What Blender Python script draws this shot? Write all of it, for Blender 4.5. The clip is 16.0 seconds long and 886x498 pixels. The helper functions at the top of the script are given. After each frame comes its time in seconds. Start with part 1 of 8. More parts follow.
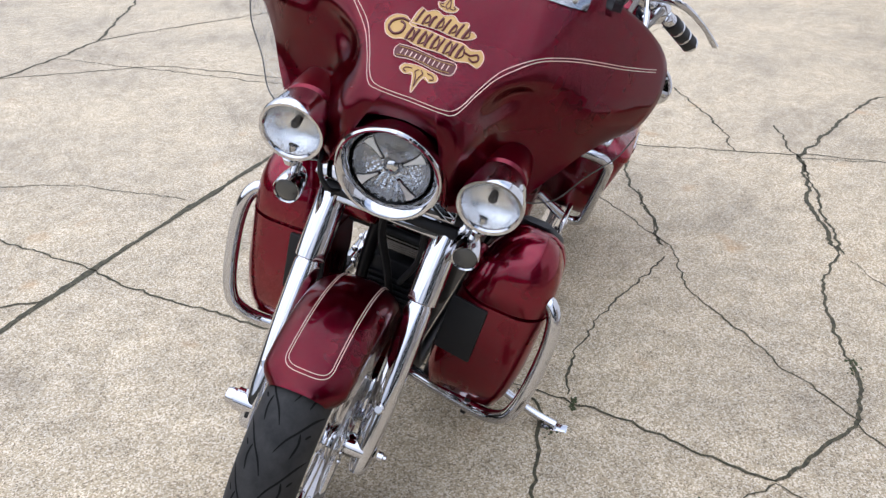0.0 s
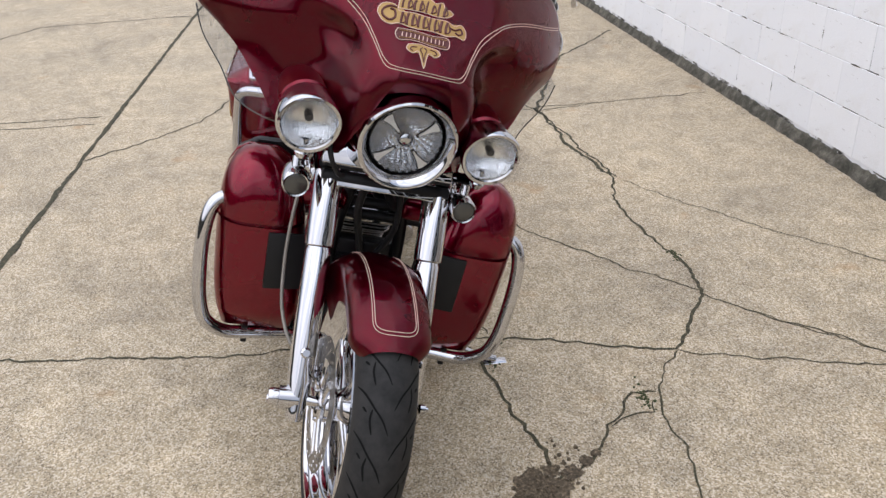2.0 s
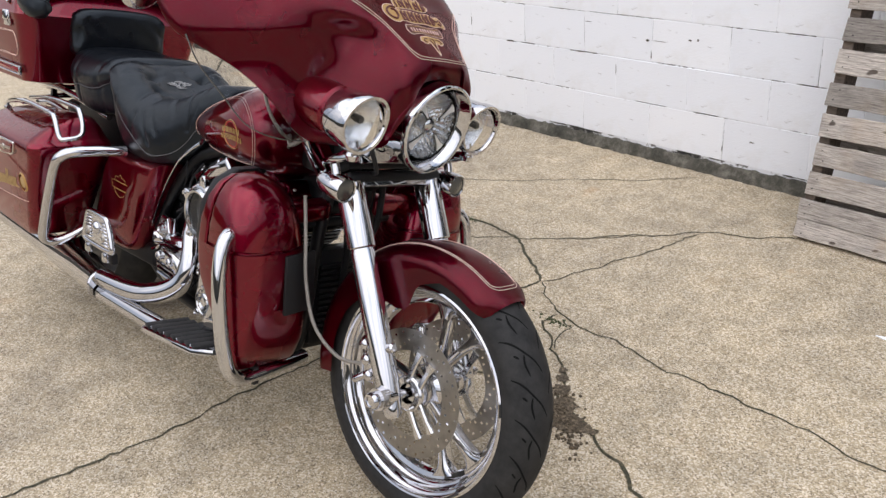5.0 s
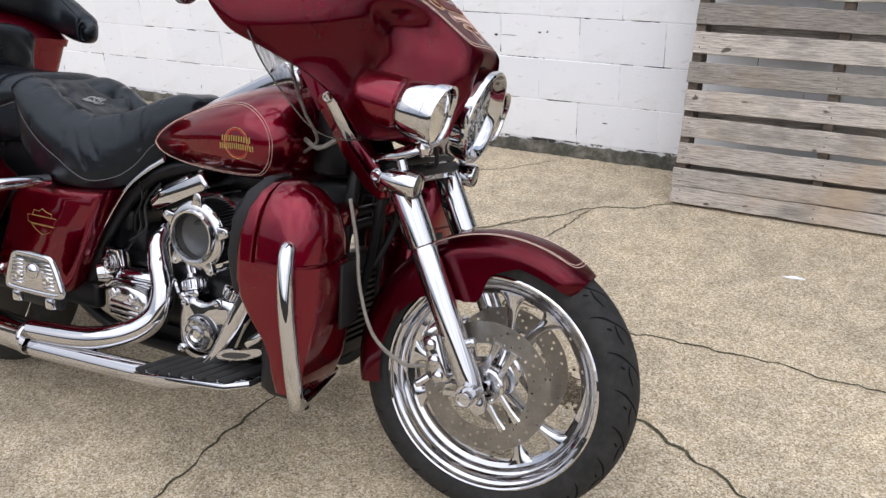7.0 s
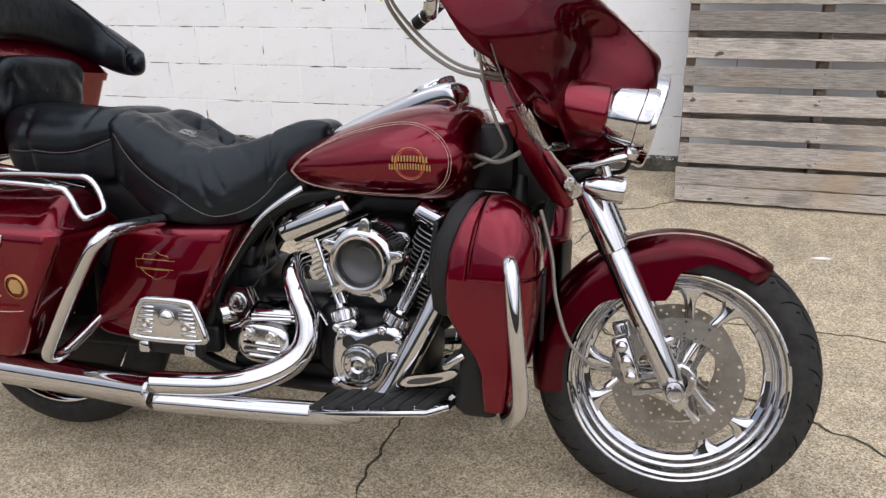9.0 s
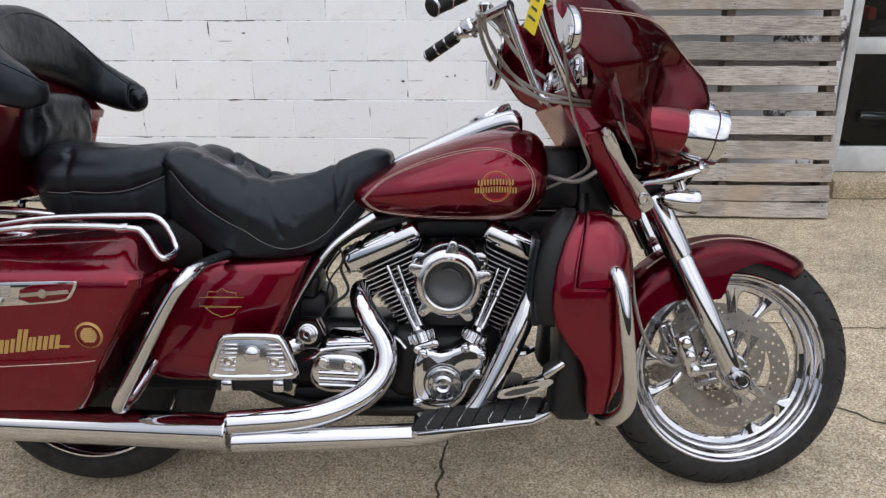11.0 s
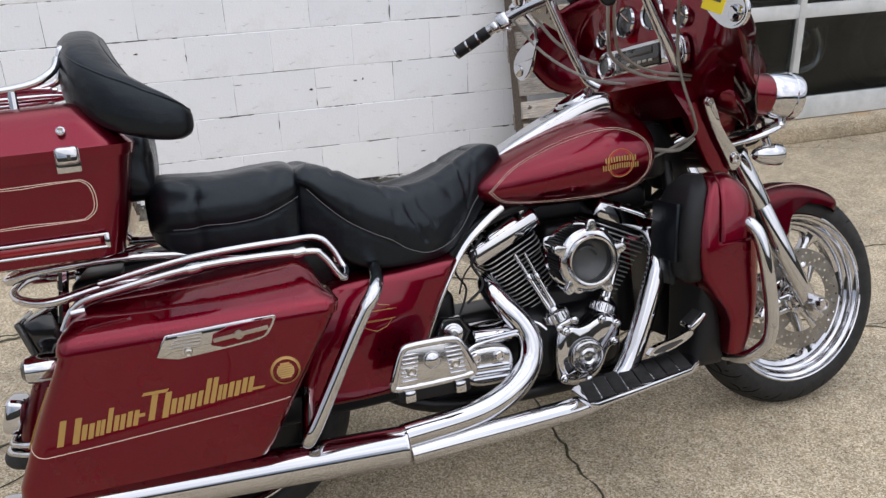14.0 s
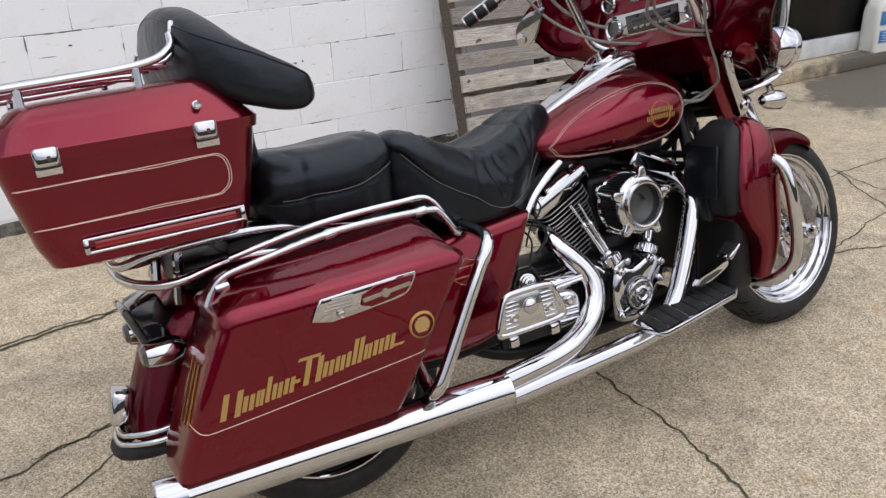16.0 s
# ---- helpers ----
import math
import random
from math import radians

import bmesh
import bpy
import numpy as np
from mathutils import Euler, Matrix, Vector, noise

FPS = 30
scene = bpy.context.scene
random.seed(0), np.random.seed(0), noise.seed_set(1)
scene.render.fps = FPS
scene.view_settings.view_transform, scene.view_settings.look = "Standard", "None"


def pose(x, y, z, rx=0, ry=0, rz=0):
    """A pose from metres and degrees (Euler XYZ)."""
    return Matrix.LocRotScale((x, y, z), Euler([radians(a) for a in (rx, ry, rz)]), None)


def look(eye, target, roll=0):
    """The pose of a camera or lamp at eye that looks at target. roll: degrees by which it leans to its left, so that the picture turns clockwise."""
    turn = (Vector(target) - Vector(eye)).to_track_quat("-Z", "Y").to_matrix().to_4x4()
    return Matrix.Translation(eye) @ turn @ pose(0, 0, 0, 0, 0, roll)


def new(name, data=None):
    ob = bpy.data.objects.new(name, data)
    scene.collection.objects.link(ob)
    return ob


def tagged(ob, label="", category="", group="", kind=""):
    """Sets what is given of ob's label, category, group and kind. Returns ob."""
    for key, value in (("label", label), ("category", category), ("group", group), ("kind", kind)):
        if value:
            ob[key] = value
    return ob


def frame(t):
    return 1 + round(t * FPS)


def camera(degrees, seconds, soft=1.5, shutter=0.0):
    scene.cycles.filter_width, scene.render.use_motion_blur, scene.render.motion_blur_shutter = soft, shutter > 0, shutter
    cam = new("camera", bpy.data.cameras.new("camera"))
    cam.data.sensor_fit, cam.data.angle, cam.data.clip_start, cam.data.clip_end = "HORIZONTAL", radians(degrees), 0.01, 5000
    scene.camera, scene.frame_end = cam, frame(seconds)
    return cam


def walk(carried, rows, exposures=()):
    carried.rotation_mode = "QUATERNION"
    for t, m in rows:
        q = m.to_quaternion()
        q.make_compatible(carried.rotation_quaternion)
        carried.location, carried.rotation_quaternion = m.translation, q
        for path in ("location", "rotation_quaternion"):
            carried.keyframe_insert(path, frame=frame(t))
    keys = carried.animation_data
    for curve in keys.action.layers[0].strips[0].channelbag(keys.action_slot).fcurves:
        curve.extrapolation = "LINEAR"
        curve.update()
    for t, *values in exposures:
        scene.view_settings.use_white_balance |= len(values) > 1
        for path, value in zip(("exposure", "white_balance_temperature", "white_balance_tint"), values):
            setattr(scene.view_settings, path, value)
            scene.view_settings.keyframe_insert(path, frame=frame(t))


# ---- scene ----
cam = camera(55.0, 16.0, 1.4)
PATH = [
    (0, (1.269, 0.866, 1.482), (-0.43, 0.316, 0.581), 1.0),
    (0.5, (1.389, 0.725, 1.478), (-0.352, 0.349, 0.569), 0.4),
    (1, (1.432, 0.547, 1.469), (-0.339, 0.356, 0.56), -0.6),
    (1.5, (1.471, 0.373, 1.475), (-0.315, 0.413, 0.577), -0.9),
    (2, (1.56, 0.167, 1.476), (-0.219, 0.389, 0.59), -1.3),
    (2.5, (1.613, -0.016, 1.481), (-0.135, 0.373, 0.591), -0.8),
    (3, (1.555, -0.204, 1.461), (-0.153, 0.348, 0.579), -1.4),
    (3.5, (1.515, -0.372, 1.467), (-0.148, 0.335, 0.609), -1.9),
    (4, (1.468, -0.57, 1.456), (-0.113, 0.321, 0.616), -2.9),
    (4.2, (1.448, -0.647, 1.467), (-0.089, 0.313, 0.62), -3.1),
    (6.3, (0.915, -1.255, 1.451), (-0.128, 0.217, 0.588), -3.3),
    (6.5, (0.865, -1.303, 1.449), (-0.112, 0.21, 0.578), -2.8),
    (7, (0.685, -1.361, 1.451), (-0.182, 0.22, 0.585), -2.3),
    (7.5, (0.496, -1.415, 1.457), (-0.33, 0.204, 0.623), -2.2),
    (8, (0.296, -1.519, 1.465), (-0.44, 0.144, 0.633), -3.6),
    (8.5, (0.139, -1.63, 1.476), (-0.479, 0.074, 0.631), -3.6),
    (9, (-0.023, -1.66, 1.461), (-0.562, 0.076, 0.627), -2.6),
    (9.2, (-0.102, -1.665, 1.471), (-0.615, 0.084, 0.649), -2.6),
    (11.3, (-0.746, -1.875, 1.497), (-0.799, -0.034, 0.715), -1.0),
    (11.5, (-0.816, -1.861, 1.493), (-0.847, -0.021, 0.71), -1.5),
    (12, (-0.986, -1.843, 1.501), (-0.957, -0.005, 0.714), -1.8),
    (12.5, (-1.173, -1.863, 1.494), (-1.007, -0.031, 0.708), -1.7),
    (13, (-1.344, -1.9, 1.507), (-1.002, -0.097, 0.712), -2.1),
    (13.5, (-1.48, -1.886, 1.499), (-1.049, -0.1, 0.709), -1.8),
    (14, (-1.632, -1.815, 1.507), (-1.138, -0.043, 0.721), -2.2),
    (14.5, (-1.767, -1.789, 1.502), (-1.181, -0.037, 0.736), -1.1),
    (15, (-1.91, -1.784, 1.508), (-1.173, -0.095, 0.732), -1.3),
    (15.5, (-2.082, -1.795, 1.501), (-1.278, -0.152, 0.692), -1.1),
    (16, (-2.261, -1.7, 1.498), (-1.414, -0.086, 0.675), -2.4),
]
walk(cam, [(t, look(eye, target, roll)) for t, eye, target, roll in PATH],
     [(0, 0.26, 5850, 15), (0.7, 0.2, 5950, 15), (1.5, 0.02, 6200, 15), (2.5, -0.1, 6450, 15), (4, -0.02, 6500, 15), (7, 0.07, 6400, 14), (9, -0.02, 6550, 14), (11.5, -0.19, 6350, 13), (14, -0.2, 6350, 13), (16, -0.17, 6450, 14)])

# ---- light ----
world = bpy.data.worlds.new("sky")
scene.world = world
world.use_nodes = True
wn, wl = world.node_tree.nodes, world.node_tree.links
wn.clear()
sky = wn.new("ShaderNodeTexSky")
sky.sky_type, sky.sun_disc = "NISHITA", False
SUN_EL, SUN_AZ = 63.0, 300.0          # degrees; azimuth anticlockwise from +x
sky.sun_elevation, sky.sun_rotation = radians(SUN_EL), radians(90 - SUN_AZ)
tc = wn.new("ShaderNodeTexCoord")
cn = wn.new("ShaderNodeTexNoise")
cn.inputs["Scale"].default_value, cn.inputs["Detail"].default_value, cn.inputs["Roughness"].default_value = 2.6, 6, 0.55
wl.new(tc.outputs["Generated"], cn.inputs["Vector"])
cr = wn.new("ShaderNodeValToRGB")
cr.color_ramp.elements[0].position, cr.color_ramp.elements[0].color = 0.36, (3.6, 4.4, 5.6, 1)
cr.color_ramp.elements[1].position, cr.color_ramp.elements[1].color = 0.66, (10.5, 10.4, 10.2, 1)
wl.new(cn.outputs["Fac"], cr.inputs["Fac"])
cm = wn.new("ShaderNodeMix")
cm.data_type = "RGBA"
cm.inputs["Factor"].default_value = 0.82
wl.new(sky.outputs["Color"], cm.inputs["A"])
wl.new(cr.outputs["Color"], cm.inputs["B"])
sep = wn.new("ShaderNodeSeparateXYZ")
wl.new(tc.outputs["Generated"], sep.inputs["Vector"])
dome = wn.new("ShaderNodeMapRange")
dome.inputs["From Min"].default_value, dome.inputs["From Max"].default_value = 0.0, 1.0
dome.inputs["To Min"].default_value, dome.inputs["To Max"].default_value = 0.5, 1.5
wl.new(sep.outputs["Z"], dome.inputs["Value"])
shade = wn.new("ShaderNodeVectorMath")
shade.operation = "SCALE"
wl.new(cm.outputs["Result"], shade.inputs[0])
wl.new(dome.outputs["Result"], shade.inputs["Scale"])
bg = wn.new("ShaderNodeBackground")
bg.inputs["Strength"].default_value = 0.15
wl.new(shade.outputs["Vector"], bg.inputs["Color"])
wl.new(bg.outputs["Background"], wn.new("ShaderNodeOutputWorld").inputs["Surface"])
sun = new("sun", bpy.data.lights.new("sun", "SUN"))
sun.data.energy, sun.data.angle, sun.data.color = 1.5, radians(110), (1.0, 0.98, 0.95)
sd = Vector((math.cos(radians(SUN_AZ)) * math.cos(radians(SUN_EL)), math.sin(radians(SUN_AZ)) * math.cos(radians(SUN_EL)), math.sin(radians(SUN_EL))))
sun.matrix_world = look(sd * 20, (0, 0, 0))


# ---- materials ----
def material(name, color, rough=0.5, metal=0.0, coat=0.0, spec=0.5):
    m = bpy.data.materials.new(name)
    m.use_nodes = True
    b = m.node_tree.nodes["Principled BSDF"]
    b.inputs["Base Color"].default_value = (*color, 1)
    b.inputs["Roughness"].default_value = rough
    b.inputs["Metallic"].default_value = metal
    b.inputs["Coat Weight"].default_value = coat
    b.inputs["Coat Roughness"].default_value = 0.03
    b.inputs["Specular IOR Level"].default_value = spec
    return m


class Net:
    """Short hand for the nodes of a material."""

    def __init__(self, m, space="Object"):
        self.n, self.l = m.node_tree.nodes, m.node_tree.links
        self.b = self.n["Principled BSDF"]
        self.co = self.n.new("ShaderNodeTexCoord").outputs[space]

    def noise(self, scale, detail=4, rough=0.55, stretch=None):
        t = self.n.new("ShaderNodeTexNoise")
        t.inputs["Scale"].default_value, t.inputs["Detail"].default_value, t.inputs["Roughness"].default_value = scale, detail, rough
        if stretch:
            mp = self.n.new("ShaderNodeMapping")
            mp.inputs["Scale"].default_value = stretch
            self.l.new(self.co, mp.inputs["Vector"])
            self.l.new(mp.outputs["Vector"], t.inputs["Vector"])
        else:
            self.l.new(self.co, t.inputs["Vector"])
        return t.outputs["Fac"]

    def voronoi(self, scale, out="Color"):
        t = self.n.new("ShaderNodeTexVoronoi")
        t.inputs["Scale"].default_value = scale
        self.l.new(self.co, t.inputs["Vector"])
        return t.outputs[out]

    def ramp(self, fac, stops):
        r = self.n.new("ShaderNodeValToRGB")
        e = r.color_ramp.elements
        while len(e) < len(stops):
            e.new(0.5)
        for el, (p, c) in zip(e, stops):
            el.position, el.color = p, (*c, 1)
        self.l.new(fac, r.inputs["Fac"])
        return r.outputs["Color"]

    def mix(self, fac, a, b, mode="MIX"):
        x = self.n.new("ShaderNodeMix")
        x.data_type, x.blend_type = "RGBA", mode
        for key, val in (("Factor", fac), ("A", a), ("B", b)):
            if isinstance(val, (int, float)):
                x.inputs[key].default_value = val
            elif isinstance(val, tuple):
                x.inputs[key].default_value = (*val, 1)
            else:
                self.l.new(val, x.inputs[key])
        return x.outputs["Result"]

    def bump(self, height, strength=0.3, dist=0.01, after=None):
        x = self.n.new("ShaderNodeBump")
        x.inputs["Strength"].default_value, x.inputs["Distance"].default_value = strength, dist
        self.l.new(height, x.inputs["Height"])
        if after:
            self.l.new(after, x.inputs["Normal"])
        self.l.new(x.outputs["Normal"], self.b.inputs["Normal"])
        return x.outputs["Normal"]

    def to(self, key, out):
        self.l.new(out, self.b.inputs[key])

    def random(self):
        return self.n.new("ShaderNodeObjectInfo").outputs["Random"]


def grey(v):
    return (v, v, v)


# candy red paint over fine metal flake
PAINT = material("candy_red_paint", (0.22, 0.002, 0.024), 0.24, 0.9, 1.0, 0.15)
k = Net(PAINT)
k.to("Base Color", k.mix(k.voronoi(900, "Distance"), (0.22, 0.0006, 0.0175), (0.125, 0.0003, 0.0095)))
k.to("Roughness", k.ramp(k.noise(3.5, 4, 0.6), [(0.3, grey(0.25)), (0.7, grey(0.31))]))
k.b.inputs["Specular Tint"].default_value = (0.62, 0.05, 0.09, 1)
k.b.inputs["Coat Weight"].default_value = 1.0
k.b.inputs["Coat IOR"].default_value = 1.43
k.to("Coat Roughness", k.ramp(k.noise(5, 5, 0.6), [(0.35, grey(0.012)), (0.75, grey(0.05))]))
k.bump(k.noise(700, 1), 0.04, 0.001)
CHROME = material("chrome", (0.58, 0.58, 0.6), 0.05, 1.0)
k = Net(CHROME)
k.to("Roughness", k.ramp(k.noise(9, 5), [(0.3, grey(0.012)), (0.75, grey(0.045))]))
STEEL = material("brushed_steel", (0.46, 0.43, 0.39), 0.32, 1.0)
k = Net(STEEL)
k.to("Roughness", k.ramp(k.noise(60, 4), [(0.3, grey(0.22)), (0.7, grey(0.42))]))
CASTING = material("polished_casting", (0.6, 0.6, 0.61), 0.16, 1.0)
ARM = material("bright_lamp_arm", (0.86, 0.87, 0.88), 0.25, 0.2)
DISC = material("worn_disc_steel", (0.56, 0.52, 0.47), 0.33, 1.0)
k = Net(DISC)
k.to("Base Color", k.ramp(k.noise(30, 4, 0.6), [(0.3, (0.42, 0.4, 0.37)), (0.7, (0.58, 0.555, 0.52))]))
BLACK = material("black_engine_paint", (0.006, 0.006, 0.007), 0.4, 0.0, 0.0, 0.3)
k = Net(BLACK)
k.bump(k.noise(240, 3), 0.12, 0.002)
FIN = material("fin_edge_metal", (0.6, 0.6, 0.61), 0.36, 0.7)
GLOSSBLACK = material("gloss_black", (0.01, 0.01, 0.011), 0.12, 0.0, 0.5)
LEATHER = material("black_leather", (0.004, 0.0047, 0.0068), 0.34, 0.0, 0.0, 0.36)
k = Net(LEATHER)
nb = k.bump(k.voronoi(420, "Distance"), 0.08, 0.002)
nb = k.bump(k.noise(19, 3, 0.5, (1, 1, 1.8)), 0.16, 0.01, nb)
k.bump(k.noise(7, 3, 0.5), 0.45, 0.02, nb)
k.b.inputs["Specular Tint"].default_value = (0.8, 0.92, 1.0, 1)
k.to("Roughness", k.ramp(k.noise(6, 3), [(0.3, grey(0.27)), (0.75, grey(0.4))]))
RUBBER = material("tyre_rubber", (0.022, 0.022, 0.023), 0.7, 0.0, 0.0, 0.3)
k = Net(RUBBER)
k.to("Base Color", k.ramp(k.noise(28, 5, 0.65), [(0.3, grey(0.010)), (0.75, (0.031, 0.03, 0.029))]))
k.bump(k.noise(300, 3), 0.15, 0.002)
BLACKPLASTIC = material("black_plastic", (0.01, 0.01, 0.011), 0.5, 0.0, 0.0, 0.3)
k = Net(BLACKPLASTIC)
k.bump(k.noise(500, 2), 0.2, 0.001)
GOLD = material("gold_leaf", (0.44, 0.27, 0.085), 0.4, 0.3)
CREAM = material("cream_pinstripe", (0.72, 0.5, 0.42), 0.4)
MAROON = material("maroon_line", (0.09, 0.012, 0.01), 0.5)
BOWL = material("grey_metal_bowl", (0.09, 0.09, 0.095), 0.35, 0.4)
# black that stands for the shade down in the tread grooves
GROOVE = material("tread_groove_shade", (0.007, 0.007, 0.007), 0.9, 0.0, 0.0, 0.1)
THREAD = material("grey_stitching", (0.1, 0.1, 0.105), 0.8)
EMBROIDERY = material("pale_embroidery", (0.36, 0.36, 0.36), 0.8)
BADGERED = material("badge_red", (0.45, 0.02, 0.02), 0.35)
YELLOW = material("yellow_tag", (0.8, 0.62, 0.02), 0.6)
INK = material("dark_ink", (0.05, 0.045, 0.04), 0.7)
BRAID = material("braided_steel_hose", (0.3, 0.28, 0.25), 0.4, 0.6)
k = Net(BRAID)
k.bump(k.voronoi(700, "Distance"), 0.5, 0.002)
LENSRED = material("red_reflector", (0.22, 0.004, 0.008), 0.2, 0.0, 0.6)
SMOKE = material("smoked_lens", (0.05, 0.05, 0.045), 0.12, 0.0, 0.8)
k = Net(SMOKE)
k.bump(k.voronoi(260, "Distance"), 0.3, 0.002)
REFLECTOR = material("lamp_reflector", (0.84, 0.85, 0.87), 0.12, 1.0)
k = Net(REFLECTOR)
k.bump(k.noise(60, 3, 0.6, (1, 6, 0.8)), 0.5, 0.006)
DARKLENS = material("dark_lamp_bowl", (0.714, 0.731, 0.765), 0.1, 0.95)
k = Net(DARKLENS)
k.bump(k.voronoi(200, "Distance"), 0.45, 0.004)


def clear(name, tint, gloss):
    """Thin clear sheet: mostly see-through with a fixed share of sheen."""
    m = bpy.data.materials.new(name)
    m.use_nodes = True
    n, l = m.node_tree.nodes, m.node_tree.links
    n.clear()
    t, g, x = n.new("ShaderNodeBsdfTransparent"), n.new("ShaderNodeBsdfGlossy"), n.new("ShaderNodeMixShader")
    t.inputs["Color"].default_value = (*tint, 1)
    g.inputs["Roughness"].default_value = 0.04
    fr = n.new("ShaderNodeFresnel")
    fr.inputs["IOR"].default_value = gloss
    l.new(fr.outputs["Fac"], x.inputs["Fac"])
    l.new(t.outputs[0], x.inputs[1])
    l.new(g.outputs[0], x.inputs[2])
    l.new(x.outputs[0], n.new("ShaderNodeOutputMaterial").inputs["Surface"])
    return m


GLASS = clear("clear_glass", (0.95, 0.96, 0.96), 1.22)
DEFLECT = clear("clear_acrylic", (0.82, 0.83, 0.85), 1.3)
SCREEN = clear("smoked_screen", (0.06, 0.06, 0.065), 1.4)
SHOPGLASS = clear("shop_glass", (0.6, 0.63, 0.63), 1.32)

GROUND = material("aggregate_concrete", (0.36, 0.32, 0.25), 0.85)
k = Net(GROUND)
peb = k.voronoi(240)
sepb = k.n.new("ShaderNodeSeparateColor")
k.l.new(peb, sepb.inputs["Color"])
stones = k.ramp(sepb.outputs["Red"], [(0.0, (0.095, 0.072, 0.045)), (0.2, (0.325, 0.253, 0.157)), (0.58, (0.505, 0.41, 0.27)), (0.88, (0.77, 0.69, 0.555))])
base = k.mix(k.ramp(k.noise(300, 3, 0.7), [(0.42, grey(0.1)), (0.7, grey(0.66))]), stones, (0.475, 0.39, 0.265))
stain = k.ramp(k.noise(1.1, 6, 0.6), [(0.3, (0.66, 0.66, 0.67)), (0.45, (0.93, 0.925, 0.92)), (0.7, (1.12, 1.1, 1.06))])
base = k.mix(1.0, base, stain, "MULTIPLY")
rust = k.ramp(k.noise(4.3, 3, 0.5), [(0.66, grey(0)), (0.76, grey(0.45))])
base = k.mix(rust, base, (0.42, 0.24, 0.1))
dirt = k.ramp(k.noise(9, 6, 0.7), [(0.35, grey(0.78)), (0.65, grey(1.06))])
base = k.mix(1.0, base, dirt, "MULTIPLY")
# an old wet stain by the shop step
mp = k.n.new("ShaderNodeMapping")
mp.inputs["Location"].default_value, mp.inputs["Scale"].default_value = (-3.55 / 1.15, -1.95 / 0.5, 0), (1 / 1.15, 1 / 0.5, 1)
k.l.new(k.co, mp.inputs["Vector"])
ln = k.n.new("ShaderNodeVectorMath")
ln.operation = "LENGTH"
k.l.new(mp.outputs["Vector"], ln.inputs[0])
ad = k.n.new("ShaderNodeMath")
ad.operation = "MULTIPLY_ADD"
ad.inputs[1].default_value = 1.3
k.l.new(k.noise(2.2, 5, 0.6), ad.inputs[0])
k.l.new(ln.outputs["Value"], ad.inputs[2])
wet = k.ramp(ad.outputs["Value"], [(0.0, grey(0.92)), (1.0, grey(0))])
wet.node.color_ramp.elements[0].position, wet.node.color_ramp.elements[1].position = 0.92, 1.0
dv = k.n.new("ShaderNodeMath")
dv.operation = "DIVIDE"
dv.inputs[1].default_value = 1.7
k.l.new(ad.outputs["Value"], dv.inputs[0])
k.l.new(dv.outputs["Value"], wet.node.inputs["Fac"])
k.to("Base Color", k.mix(wet, base, (0.11, 0.095, 0.075)))
k.bump(k.noise(190, 4, 0.7), 0.5, 0.004)
DIRT = material("crack_dirt", (0.05, 0.043, 0.03), 0.95)
k = Net(DIRT)
k.to("Base Color", k.ramp(k.noise(60, 4), [(0.3, (0.028, 0.024, 0.016)), (0.52, (0.056, 0.052, 0.028)), (0.7, (0.11, 0.085, 0.055))]))
SOIL = material("loose_soil", (0.09, 0.07, 0.045), 0.95)
k = Net(SOIL)
k.to("Base Color", k.ramp(k.noise(110, 5, 0.7), [(0.3, (0.03, 0.023, 0.014)), (0.5, (0.1, 0.076, 0.048)), (0.7, (0.26, 0.2, 0.13))]))
k.bump(k.noise(120, 4), 0.9, 0.008)
MOSS = material("moss", (0.05, 0.06, 0.022), 0.95)
FOOTING = material("stained_footing", (0.17, 0.155, 0.12), 0.9)
k = Net(FOOTING)
k.to("Base Color", k.ramp(k.noise(13, 7, 0.75), [(0.3, (0.02, 0.02, 0.013)), (0.5, (0.075, 0.07, 0.054)), (0.75, (0.23, 0.21, 0.17))]))
k.bump(k.noise(40, 5), 0.7, 0.01)
WHITE = material("painted_block", (0.74, 0.74, 0.74), 0.62)
k = Net(WHITE)
c = k.ramp(k.random(), [(0.0, (0.85, 0.872, 0.905)), (1.0, (0.9, 0.915, 0.935))])
c = k.mix(k.ramp(k.noise(3.1, 6, 0.65), [(0.54, grey(0)), (0.8, grey(0.4))]), c, (0.62, 0.58, 0.49))
c = k.mix(k.ramp(k.noise(26, 4, 0.6, (0.5, 1, 2.2)), [(0.66, grey(0)), (0.72, grey(0.6))]), c, (0.33, 0.31, 0.28))
c = k.mix(k.ramp(k.noise(70, 5, 0.7), [(0.68, grey(0)), (0.74, grey(0.5))]), c, (0.42, 0.39, 0.34))
k.to("Base Color", c)
nb = k.bump(k.noise(110, 4, 0.6), 0.35, 0.004)
k.bump(k.noise(8, 3), 0.2, 0.01, nb)
MORTAR = material("painted_mortar", (0.7, 0.7, 0.69), 0.8)
k = Net(MORTAR)
k.to("Base Color", k.ramp(k.noise(5.5, 6, 0.75), [(0.4, (0.03, 0.028, 0.026)), (0.45, (0.16, 0.15, 0.14)), (0.5, (0.78, 0.79, 0.81))]))
k.bump(k.noise(90, 3), 0.4, 0.004)
WOOD = material("weathered_pallet_wood", (0.3, 0.27, 0.23), 0.85)
k = Net(WOOD)
c = k.ramp(k.noise(17, 10, 0.78, (0.8, 12, 14)), [(0.33, (0.09, 0.076, 0.066)), (0.45, (0.33, 0.292, 0.255)), (0.62, (0.62, 0.56, 0.49))])
c = k.mix(k.ramp(k.noise(3.2, 5, 0.6, (1, 1, 2.5)), [(0.52, grey(0)), (0.68, grey(0.65))]), c, (0.15, 0.135, 0.125))
